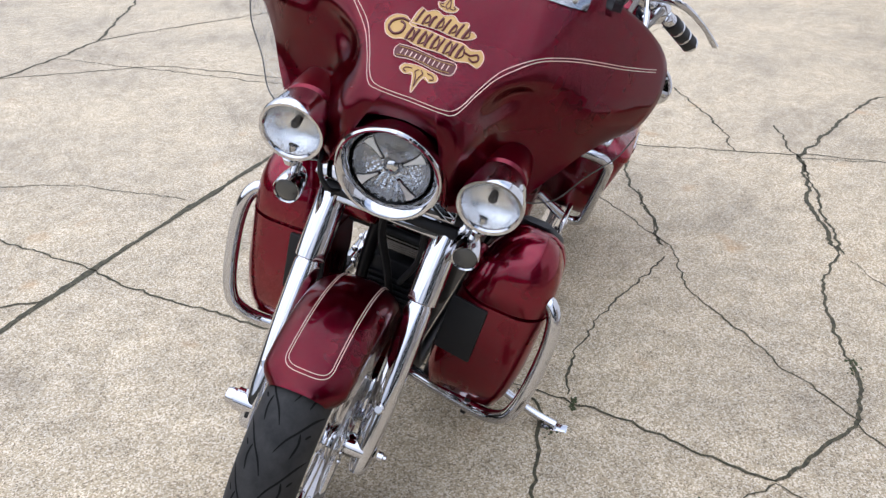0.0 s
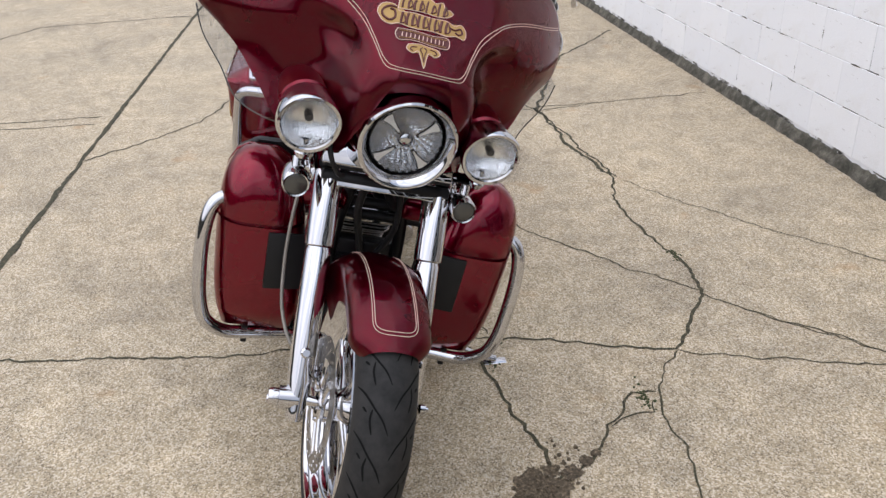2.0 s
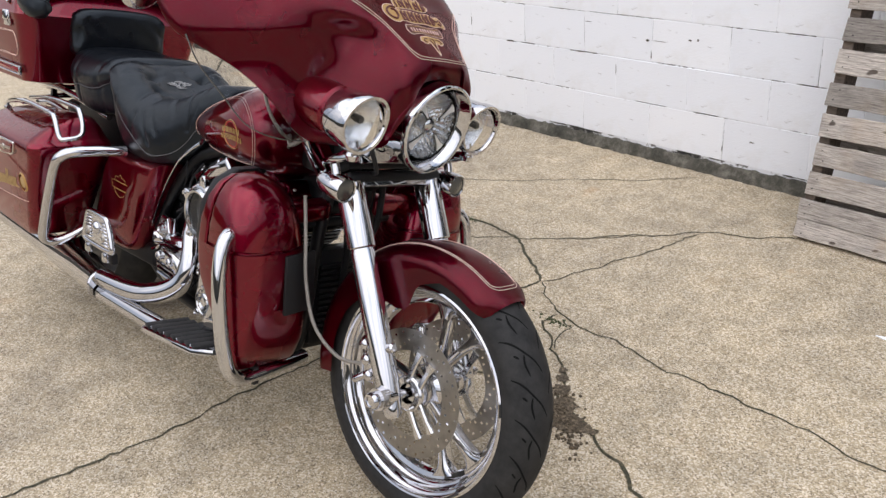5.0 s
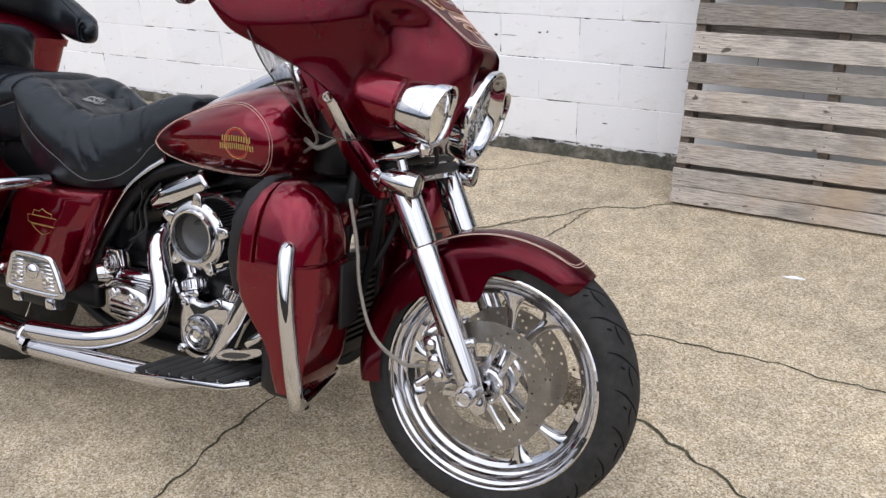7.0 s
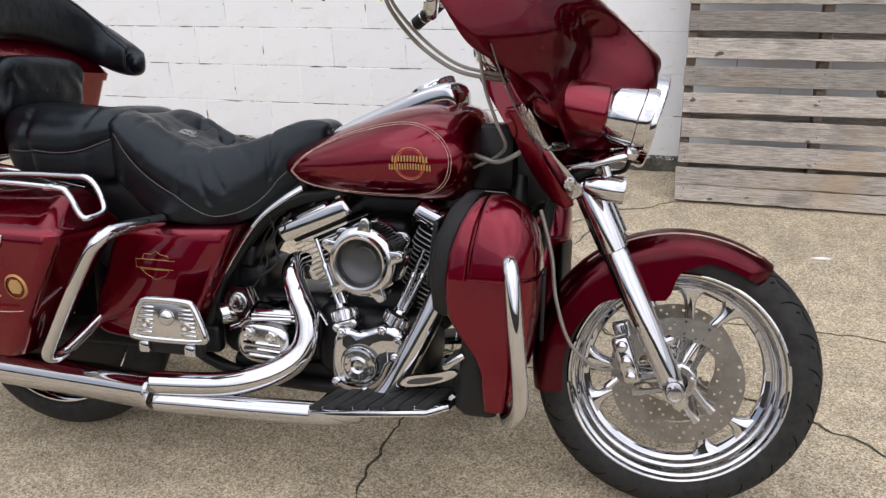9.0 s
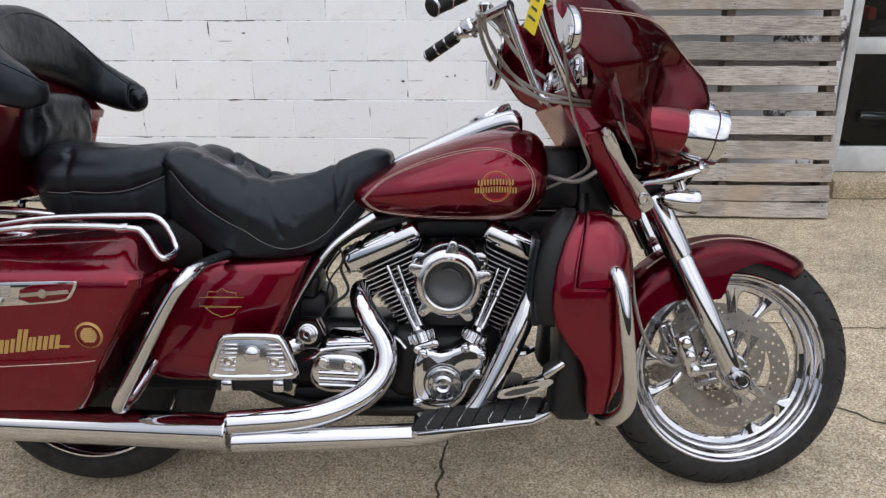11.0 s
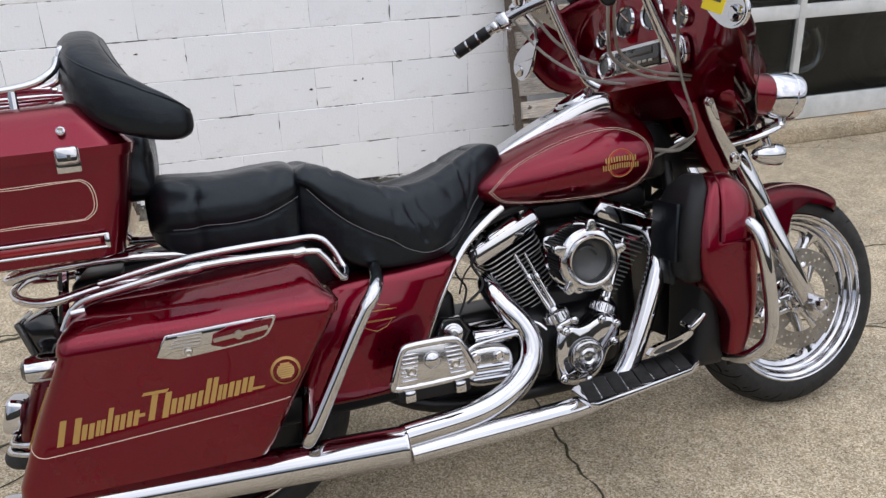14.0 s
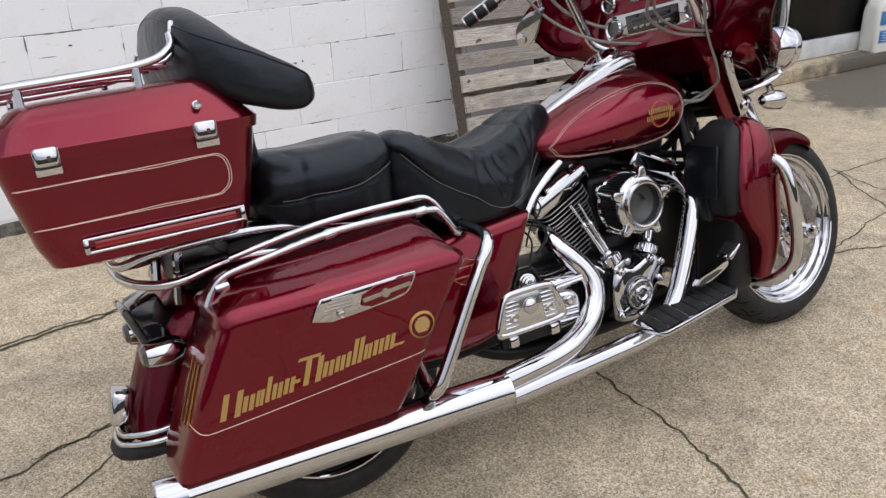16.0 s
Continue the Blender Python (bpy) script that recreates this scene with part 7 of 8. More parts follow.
# engine
engine = bike
bm = B()
rbox(bm, (0.3, 0.26, 0.2), pose(-0.755, -0.02, 0.345), 0.05, 4)
rbox(bm, (0.34, 0.24, 0.19), pose(-1.02, -0.0, 0.36), 0.05, 4)
rbox(bm, (0.62, 0.2, 0.06), pose(-0.85, 0, 0.24), 0.02, 2)
bpart("crankcase", bm, BLACK, engine, "black crankcase and gearbox")
CV = Vector((-0.735, -0.01, 0.258))          # where the two cylinder axes meet
for tilt in (25, -25):
    base = Matrix.Translation(CV) @ Matrix.Rotation(radians(-tilt), 4, "Y")
    bm = B()
    turned(bm, [(0.05, 0.16), (0.058, 0.39)], base, 28, (True, True))
    cyl = bpart("cylinder", bm, BLACK, engine, "black finned cylinder with polished fin edges")
    out = -1 if tilt > 0 else 1
    for i in range(16):
        h = 0.192 + i * 0.0131
        head = i > 11
        wi = 0.084 if head else 0.058 + 0.0018 * i
        wo = 0.084 if head else 0.046 + 0.003 * i
        xa, xb = (-wo, wi) if out < 0 else (-wi, wo)
        dy = 0.096 if head else 0.088
        bm = B()
        rings(bm, [[base @ p for p in oblong(xa, xb, -dy, dy, h + dz, 0.03, 4)] for dz in (0, 0.0032)], True, (True, True))
        bpart("fin", bm, BLACK, cyl)
        bm = B()
        rings(bm, [[base @ p for p in oblong(xa - g, xb + g, -dy - g, dy + g, h + dz, 0.03, 4)] for dz, g in ((-0.0002, -0.0012), (0.0, 0.001), (0.0028, 0.001), (0.0034, -0.0012))], True)
        bpart("fin_edge", bm, FIN, cyl, "polished fin edge")
    # rocker cover in three blocks
    bm = B()
    rbox(bm, (0.16, 0.16, 0.012), base @ pose(0, 0, 0.401), 0.004)
    bpart("head_gasket", bm, BLACK, engine, "black plate under the rocker cover")
    bm = B()
    rings(bm, [[base @ p for p in oblong(-0.108 + g, 0.106 - g, -0.106 + g, 0.106 - g, 0.406 + h, 0.014, 5)] for h, g in ((0, 0.001), (0.002, 0), (0.038, 0), (0.042, 0.002), (0.044, 0.006))], True, (True, True))
    rocker = bpart("rocker_cover", bm, CHROME, engine, "chrome rocker cover")
    for x0, x1, hi in ((-0.106, -0.051, 0.014), (-0.047, 0.054, 0.019), (0.058, 0.104, 0.01)):
        bm = B()
        rings(bm, [[base @ p for p in oblong(x0 + g, x1 - g, -0.104 + g2, 0.104 - g2, 0.447 + h, min(0.012, (x1 - x0) / 2 - g - 0.002), 5)] for h, g, g2 in ((0, 0, 0), (hi * 0.35, 0, 0.002), (hi * 0.65, 0.002, 0.009), (hi * 0.88, 0.005, 0.02), (hi, 0.011, 0.038))], True, (True, True))
        bpart("rocker_block", bm, CHROME, rocker, "rounded chrome block")
    for u in (-0.085, 0.0, 0.078):
        bm = B()
        rbox(bm, (0.014, 0.016, 0.006), base @ pose(u, -0.07, 0.458), 0.002)
        turned(bm, [(0.006, 0), (0.006, 0.005), (0.004, 0.007), (0.001, 0.005)], base @ pose(u, -0.07, 0.46), 10, (False, True))
        bpart("rocker_bolt", bm, STEEL, rocker, "cap screw")
    foot0 = Vector((-0.818, -0.158, 0.445)) if tilt > 0 else Vector((-0.668, -0.16, 0.445))
    for u in (-0.014, 0.014):
        foot = foot0 + Vector((u * 0.6, 0, 0))
        head_p = Vector((-0.887 + u, -0.125, 0.603)) if tilt > 0 else Vector((-0.603 + u, -0.135, 0.6))
        q = foot.lerp(head_p, 0.58)
        bm = B()
        tube(bm, [foot, foot.lerp(q, 0.9), q], [0.009, 0.0085, 0.008], 14, 1)
        tube(bm, [q, head_p], 0.0058, 12, 1)
        turned(bm, [(0.0095, -0.01), (0.0105, -0.006), (0.0105, 0.006), (0.008, 0.01)], axis(q, head_p - foot), 14, (True, True))
        bpart("pushrod_tube", bm, CHROME, engine, "chrome pushrod tube")
    up = (head_p - foot0).normalized()
    bm = B()
    turned(bm, [(0.03, -0.03), (0.03, -0.004), (0.026, 0.0), (0.02, 0.003), (0.018, 0.012)], axis(foot0 - up * 0.004, up), 24, (True, True))
    block = bpart("tappet_block", bm, CHROME, engine, "chrome tappet collar")
    for j in range(14):
        bm = B()
        a = 2 * math.pi * j / 14
        rbox(bm, (0.007, 0.006, 0.022), axis(foot0 - up * 0.02, up) @ Matrix.Rotation(a, 4, "Z") @ pose(0.031, 0, 0), 0.0015, 1)
        bpart("collar_rib", bm, CHROME, block)
# black mass between and below the cylinders
bm = B()
rbox(bm, (0.2, 0.22, 0.16), pose(-0.735, 0.0, 0.42), 0.03, 3)
rbox(bm, (0.12, 0.2, 0.2), pose(-0.735, 0.03, 0.56), 0.03, 3)
rbox(bm, (0.3, 0.1, 0.3), pose(-0.735, 0.08, 0.5), 0.03, 3)
rbox(bm, (0.52, 0.07, 0.075), pose(-0.7, 0.03, 0.69), 0.02, 3)
rbox(bm, (0.18, 0.2, 0.1), pose(-1.15, 0.02, 0.475), 0.03, 3)
rbox(bm, (0.12, 0.14, 0.07), pose(-1.14, -0.04, 0.55, 0, 14, 0), 0.02, 3)
bpart("intake_housing", bm, BLACK, engine, "black intake and oil housing")
SIDE = Matrix(((1, 0, 0, 0), (0, 0, -1, 0), (0, 1, 0, 0), (0, 0, 0, 1)))
# cam cover and timing cover
bm = B()
boss(bm, [(-0.83, 0.385), (-0.80, 0.41), (-0.755, 0.396), (-0.70, 0.425), (-0.655, 0.418), (-0.636, 0.39), (-0.648, 0.335), (-0.68, 0.325), (-0.70, 0.27), (-0.745, 0.235), (-0.80, 0.235), (-0.832, 0.255), (-0.84, 0.32)], 0.085, 0.022, Matrix.Translation((0, -0.12, 0)) @ SIDE)
cam_cover = bpart("cam_cover", bm, CHROME, engine, "chrome cam cover")
for x, z in ((-0.805, 0.392), (-0.70, 0.408), (-0.658, 0.39), (-0.82, 0.265), (-0.668, 0.342), (-0.745, 0.247)):
    bm = B()
    turned(bm, [(0.012, 0), (0.0115, 0.006), (0.009, 0.008), (0.008, 0.013), (0.004, 0.014), (0.001, 0.009)], axis((x, -0.2, z), (0, -1, 0)), 14, (False, True))
    bpart("cover_bolt", bm, CHROME, cam_cover)
bm = B()
turned(bm, [(0.05, 0), (0.05, 0.006), (0.044, 0.008)], axis((-0.755, -0.203, 0.319), (0, -1, 0)), 40)
bpart("cover_seal", bm, GLOSSBLACK, cam_cover, "black ring")
bm = B()
turned(bm, [(0.046, 0.004), (0.046, 0.014), (0.043, 0.019), (0.038, 0.02), (0.036, 0.017), (0.027, 0.018), (0.025, 0.022), (0.018, 0.024), (0.012, 0.02), (0.001, 0.021)], axis((-0.755, -0.203, 0.319), (0, -1, 0)), 40, (False, True))
bpart("timing_cover", bm, CASTING, cam_cover, "round engraved timing cover")
for j in range(10):
    bm = B()
    a = 2 * math.pi * j / 10
    turned(bm, [(0.0028, 0), (0.0028, 0.001)], axis((-0.755 + 0.032 * math.cos(a), -0.2212, 0.319 + 0.032 * math.sin(a)), (0, -1, 0)), 8, (False, True))
    bpart("rivet", bm, INK, cam_cover)
bm = B()
rbox(bm, (0.06, 0.04, 0.02), pose(-0.798, -0.175, 0.41, 0, -18, 0), 0.006, 2)
for u in (-0.022, 0.022):
    turned(bm, [(0.01, 0), (0.01, 0.008), (0.006, 0.011)], axis((-0.798 + u, -0.193, 0.41 + u * 0.35), (0, -1, 0)), 12, (False, True))
bpart("lifter_cap", bm, CHROME, engine, "chrome lifter cap with two bolts")
# air cleaner
AC = Vector((-0.74, -0.158, 0.582))
m = axis(AC, (0, -1, 0))
bm = B()
turned(bm, [(0.03, -0.03), (0.06, -0.03), (0.06, 0.05)], m, 32, (True, True))
air = bpart("air_cleaner", bm, BLACK, engine, "round air cleaner with clear window")
bm = B()
for j in range(60):
    a = 2 * math.pi * j / 60
    rbox(bm, (0.016, 0.0032, 0.062), m @ Matrix.Rotation(a, 4, "Z") @ pose(0.074, 0, 0.035), 0)
pl = bpart("filter_pleats", bm, BLACKPLASTIC, air, "black pleated filter")
pl["kind"] = "stuff"
bm = B()
turned(bm, [(0.072, 0.0), (0.072, 0.068)], m, 40)
bpart("filter_core", bm, BLACK, air)
m2 = m @ pose(0, 0, 0.07)
bm = B()
turned(bm, [(0.056, 0.002), (0.082, 0.0), (0.084, 0.006), (0.081, 0.012), (0.074, 0.017), (0.068, 0.018), (0.066, 0.024), (0.063, 0.029), (0.058, 0.028), (0.056, 0.02)], m2, 64)
bpart("air_cleaner_ring", bm, CASTING, air, "polished five-lug ring")
for j in range(5):
    a = radians(84 + 72 * j)
    mj = m2 @ Matrix.Rotation(a, 4, "Z")
    bm = B()
    boss(bm, [(0.068, -0.02), (0.084, -0.014), (0.098, -0.012), (0.106, -0.006), (0.106, 0.006), (0.098, 0.012), (0.084, 0.014), (0.068, 0.02)], 0.014, 0.004, mj @ pose(0, 0, 0.002), 1)
    turned(bm, [(0.006, 0.014), (0.006, 0.02), (0.003, 0.02), (0.003, 0.017), (0.001, 0.017)], mj @ pose(0.096, 0, 0), 10, (False, True))
    tube(bm, [mj @ Vector((0.097, 0, 0.004)), mj @ Vector((0.097, 0, -0.07))], 0.005, 8, 1)
    bpart("lug", bm, CASTING, air, "lug with cap screw")
bm = B()
turned(bm, [(0.058, 0.02), (0.04, 0.021), (0.001, 0.021)], m2, 40, (False, True))
bpart("window", bm, GLASS, air, "clear window").visible_shadow = False
bm = B()
turned(bm, [(0.058, 0.014), (0.056, -0.004), (0.045, -0.012), (0.02, -0.016), (0.001, -0.016)], m2, 40, (False, True))
tube(bm, [m2 @ Vector((0.03 * math.cos(t), 0.03 * math.sin(t), -0.008)) for t in np.linspace(0.2, 2.2, 12)], 0.004, 8, 1)
bpart("intake_bowl", bm, BOWL, air, "grey metal bowl behind the window")
bm = B()
turned(bm, [(0.088, -0.006), (0.09, 0.0), (0.086, 0.006), (0.06, 0.008)], m, 48)
for t in (30, 150, 270):
    boss(bm, [(0.07, -0.025), (0.1, -0.018), (0.108, 0.0), (0.1, 0.018), (0.07, 0.025)], 0.008, 0.003, m @ Matrix.Rotation(radians(t), 4, "Z"), 1)
bpart("back_plate", bm, CHROME, air)
# gearbox, starter, bolt head
bm = B()
boss(bm, [(-1.095, 0.36), (-1.075, 0.395), (-0.965, 0.39), (-0.945, 0.35), (-0.955, 0.285), (-1.06, 0.28), (-1.1, 0.31)], 0.08, 0.02, Matrix.Translation((0, -0.12, 0)) @ SIDE)
gear = bpart("gearbox_cover", bm, CASTING, engine, "polished gearbox side cover")
for x, z in ((-1.058, 0.367), (-0.994, 0.362)):
    bm = B()
    turned(bm, [(0.014, 0), (0.014, 0.01), (0.011, 0.013), (0.008, 0.013), (0.007, 0.008), (0.001, 0.008)], axis((x, -0.198, z), (0, -1, 0)), 16, (False, True))
    bpart("cover_bolt", bm, CHROME, gear)
for z in (0.342, 0.326, 0.31):
    bm = B()
    tube(bm, [(-1.07, -0.2, z), (-0.97, -0.2, z - 0.004)], 0.006, 8, 1)
    bpart("cover_rib", bm, CHROME, gear)
m = axis((-1.098, -0.14, 0.43), (-0.1, -1, 0.1))
bm = B()
turned(bm, [(0.047, 0), (0.047, 0.026), (0.044, 0.03), (0.038, 0.03), (0.036, 0.022)], m, 6, (True, False))
cap = bpart("hex_cap", bm, CHROME, engine, "six-sided chrome cap")
bm = B()
turned(bm, [(0.037, 0.021), (0.03, 0.02), (0.001, 0.02)], m, 6, (False, True))
bpart("cap_face", bm, BLACK, cap, "dark recessed face")
bm = B()
turned(bm, [(0.028, 0.019), (0.026, 0.03), (0.022, 0.031), (0.021, 0.037), (0.016, 0.038), (0.015, 0.044), (0.009, 0.045), (0.007, 0.04), (0.001, 0.04)], m, 24, (False, True))
bpart("cap_knob", bm, CASTING, cap, "ribbed polished knob")
bm = B()
turned(bm, [(0.03, 0), (0.034, 0.03), (0.026, 0.06)], axis((-1.12, -0.12, 0.4), (-0.6, -0.7, -0.1)), 20, (True, True))
bpart("oil_plug", bm, CHROME, engine)
bm = B()
loops = [[Vector((x, -0.115 - 0.075 * max(0.0, math.cos(t)) , 0.405 + r * math.sin(t))) for t in np.linspace(-1.0, 1.57, 12)] + [Vector((x, -0.08, 0.40 + r)), Vector((x, -0.08, 0.36))] for x, r in ((-1.05, 0.026), (-1.046, 0.034), (-0.955, 0.034), (-0.948, 0.026))]
rings(bm, loops, True, (True, True))
starter = bpart("starter_cover", bm, CHROME, engine, "chrome starter cover")
for z in (0.402, 0.412):
    bm = B()
    tube(bm, [(-1.05, -0.191, z), (-0.93, -0.191, z + 0.004)], 0.004, 8, 1)
    bpart("starter_rib", bm, CHROME, starter)
bm = B()
tube(bm, [(-1.11, -0.2, 0.372), (-1.08, -0.2, 0.385), (-1.05, -0.198, 0.402), (-0.94, -0.196, 0.41)], 0.0055, 8, 4)
bpart("shift_rod", bm, CHROME, engine, "thin chrome linkage rod")
for i, (pts, r) in enumerate((([(-0.98, -0.1, 0.66), (-1.02, -0.12, 0.6), (-1.0, -0.14, 0.54), (-1.05, -0.15, 0.5)], 0.004), ([(-1.02, -0.11, 0.64), (-1.06, -0.1, 0.58), (-1.04, -0.12, 0.53), (-1.07, -0.14, 0.47)], 0.003), ([(-1.03, -0.13, 0.66), (-1.01, -0.14, 0.62), (-1.045, -0.13, 0.57), (-1.06, -0.12, 0.52)], 0.0025), ([(-0.9, -0.15, 0.43), (-0.87, -0.17, 0.42), (-0.85, -0.18, 0.4)], 0.005), ([(-0.96, -0.15, 0.5), (-0.92, -0.16, 0.46), (-0.91, -0.16, 0.4)], 0.006))):
    bm = B()
    tube(bm, pts, r, 8, 5)
    bpart("wire", bm, BLACKPLASTIC if i != 3 else CHROME, None, "thin black wire" if i != 3 else "small chrome fitting")

# frame
bm = B()
for s in (-1, 1):
    tube(bm, [(-0.40, 0.05 * s, 0.78), (-0.41, 0.09 * s, 0.6), (-0.43, 0.11 * s, 0.35), (-0.48, 0.12 * s, 0.24), (-0.6, 0.12 * s, 0.22), (-1.1, 0.12 * s, 0.22), (-1.3, 0.12 * s, 0.3)], 0.018, 12, 5)
    tube(bm, [(-0.42, 0.06 * s, 0.78), (-0.7, 0.06 * s, 0.74), (-1.0, 0.09 * s, 0.68), (-1.15, 0.13 * s, 0.5), (-1.2, 0.14 * s, 0.36)], 0.018, 12, 5)
bpart("frame", bm, BLACK, None, "black tubular frame")
for s in (-1, 1):
    bm = B()
    tube(bm, [(-0.93, 0.14 * s, 0.735), (-0.985, 0.148 * s, 0.70), (-1.05, 0.155 * s, 0.645), (-1.12, 0.165 * s, 0.54), (-1.175, 0.17 * s, 0.43)], [0.011, 0.011, 0.0095, 0.009, 0.008], 12, 5, True, 0.45)
    bpart("frame_cover", bm, CHROME, None, "chrome frame trim between engine and side cover")
bm = B()
rbox(bm, (0.05, 0.2, 0.26), pose(-0.44, 0, 0.42), 0.01)
cooler = bpart("oil_cooler", bm, BLACK, None, "black finned cooler before the engine")
for i in range(12):
    bm = B()
    rbox(bm, (0.012, 0.16, 0.008), pose(-0.408, 0, 0.33 + i * 0.016), 0.001, 1)
    bpart("cooler_fin", bm, BLACK, cooler)
bm = B()
for z, y0, y1 in ((0.66, -0.2, 0.2), (0.625, -0.16, 0.16)):
    tube(bm, [(-0.42, y0, z), (-0.42, y1, z)], 0.012, 10, 1)
tube(bm, [(-0.33, -0.04, 0.74), (-0.34, -0.05, 0.66), (-0.37, -0.02, 0.55), (-0.4, 0.0, 0.45)], 0.011, 8, 5)
tube(bm, [(-0.33, 0.05, 0.74), (-0.35, 0.06, 0.62), (-0.38, 0.02, 0.52)], 0.009, 8, 5)
tube(bm, [(-0.34, 0.0, 0.76), (-0.36, 0.03, 0.7), (-0.40, 0.06, 0.66)], 0.013, 8, 5)
bpart("cable_loom", bm, BLACKPLASTIC, None, "black cables behind the fork")
bm = B()
rbox(bm, (0.12, 0.18, 0.16), pose(-0.47, 0, 0.82), 0.03)
rbox(bm, (0.1, 0.12, 0.2), pose(-0.40, 0, 0.80, 0, -26, 0), 0.03)
bpart("steering_head", bm, BLACK, None, "black steering head")

# lower fairings, pads and crash bars
for s in (-1, 1):
    def low(z, xa, xb, yo, yi, r):
        return [Vector((p.x, -p.y * s, p.z)) for p in oblong(xa, xb, -yo, -yi, z, r)]

    def low2(z, xa, xb, yo, yi, rf, rr):
        """A level outline with a round front and a tight rear corner."""
        out = []
        for cx, cy, r, a0 in ((xb - rf, -yi - rf, rf, 0), (xa + rr, -yi - rr, rr, 90), (xa + rr, -yo + rr, rr, 180), (xb - rf, -yo + rf, rf, 270)):
            for i in range(7):
                a = radians(a0 + 15 * i)
                out.append(Vector((cx + r * math.cos(a), -s * (cy + r * math.sin(a)), z)))
        return out
    bm = B()
    rings(bm, [low2(*q) for q in ((0.29, -0.408, -0.38, 0.335, 0.2, 0.012, 0.008), (0.298, -0.416, -0.365, 0.352, 0.175, 0.022, 0.012), (0.35, -0.42, -0.346, 0.368, 0.162, 0.033, 0.015), (0.39, -0.422, -0.336, 0.375, 0.16, 0.04, 0.015), (0.43, -0.437, -0.327, 0.38, 0.16, 0.05, 0.016), (0.468, -0.467, -0.319, 0.382, 0.162, 0.06, 0.018), (0.512, -0.494, -0.314, 0.384, 0.165, 0.07, 0.02), (0.55, -0.502, -0.312, 0.385, 0.17, 0.073, 0.02), (0.598, -0.503, -0.311, 0.385, 0.175, 0.074, 0.02))], True, (True, True))
    rings(bm, [low2(*q) for q in ((0.597, -0.503, -0.456, 0.385, 0.18, 0.006, 0.02), (0.655, -0.495, -0.45, 0.382, 0.185, 0.006, 0.018), (0.71, -0.476, -0.441, 0.373, 0.205, 0.006, 0.014), (0.745, -0.457, -0.433, 0.356, 0.23, 0.005, 0.01), (0.764, -0.443, -0.427, 0.33, 0.26, 0.004, 0.006))], True, (True, True))
    rings(bm, [low2(*q) for q in ((0.597, -0.47, -0.32, 0.376, 0.185, 0.07, 0.01), (0.66, -0.46, -0.324, 0.372, 0.195, 0.07, 0.01), (0.71, -0.45, -0.338, 0.363, 0.215, 0.06, 0.01), (0.74, -0.44, -0.36, 0.346, 0.24, 0.04, 0.01))], True, (True, True))
    lower = bpart("lower_fairing", bm, PAINT, None, "dark red lower leg fairing with glove box", 45)
    bm = B()
    rings(bm, [low2(*q) for q in ((0.604, -0.448, -0.314, 0.381, 0.178, 0.072, 0.012), (0.607, -0.451, -0.3115, 0.385, 0.175, 0.074, 0.012), (0.65, -0.447, -0.313, 0.383, 0.183, 0.074, 0.012), (0.69, -0.441, -0.32, 0.378, 0.195, 0.07, 0.012), (0.72, -0.436, -0.332, 0.369, 0.212, 0.062, 0.012), (0.745, -0.43, -0.35, 0.355, 0.232, 0.05, 0.01), (0.762, -0.425, -0.372, 0.335, 0.258, 0.034, 0.008), (0.77, -0.42, -0.39, 0.312, 0.28, 0.014, 0.006))], True, (True, True))
    bpart("glove_box", bm, PAINT, lower, "rounded red glove box door", 45)
    bm = B()
    rbox(bm, (0.01, 0.092, 0.15), pose(-0.315, 0.214 * s, 0.515, 0, 0, -8 * s), 0.004)
    bpart("vent", bm, BLACKPLASTIC, lower, "black mesh vent")
    bm = B()
    rings(bm, [low(*q) for q in ((0.505, -0.52, -0.48, 0.345, 0.2, 0.015), (0.52, -0.535, -0.478, 0.362, 0.19, 0.022), (0.6, -0.543, -0.478, 0.371, 0.18, 0.026), (0.68, -0.53, -0.47, 0.369, 0.19, 0.026), (0.74, -0.503, -0.45, 0.35, 0.215, 0.022), (0.77, -0.475, -0.445, 0.312, 0.25, 0.012))], True, (True, True))
    pad = bpart("leg_pad", bm, BLACKPLASTIC, None, "black padded rear of the leg fairing", 50)
    bm = B()
    rbox(bm, (0.014, 0.12, 0.15), pose(-0.541, 0.275 * s, 0.635, 0, 6, 0), 0.006, 2)
    rbox(bm, (0.02, 0.05, 0.1), pose(-0.535, 0.265 * s, 0.54, 0, -4, 0), 0.006, 2)
    bpart("pad_cover", bm, LEATHER, pad, "black vinyl pocket")
    bm = B()
    rings(bm, [low(*q) for q in ((0.262, -0.48, -0.4, 0.3, 0.16, 0.02), (0.28, -0.495, -0.4, 0.315, 0.155, 0.03), (0.36, -0.485, -0.41, 0.325, 0.155, 0.03), (0.46, -0.475, -0.43, 0.33, 0.16, 0.018), (0.51, -0.472, -0.45, 0.33, 0.165, 0.01))], True, (True, True))
    bpart("inner_shell", bm, BLACKPLASTIC, lower, "black inner shell")
    bm = B()
    tube(bm, [(-0.372, 0.352 * s, 0.645), (-0.362, 0.382 * s, 0.638), (-0.352, 0.402 * s, 0.605), (-0.342, 0.412 * s, 0.53), (-0.33, 0.41 * s, 0.42), (-0.327, 0.4 * s, 0.355), (-0.335, 0.382 * s, 0.315), (-0.362, 0.335 * s, 0.277), (-0.385, 0.24 * s, 0.27), (-0.41, 0.12 * s, 0.268)], 0.0175, 16, 6)
    bpart("crash_bar", bm, CHROME, None, "chrome engine guard bar")
    bm = B()
    rbox(bm, (0.02, 0.016, 0.05), pose(-0.375, 0.29 * s, 0.27), 0.004)
    bpart("bar_clamp", bm, BLACK, None, "black bar clamp")

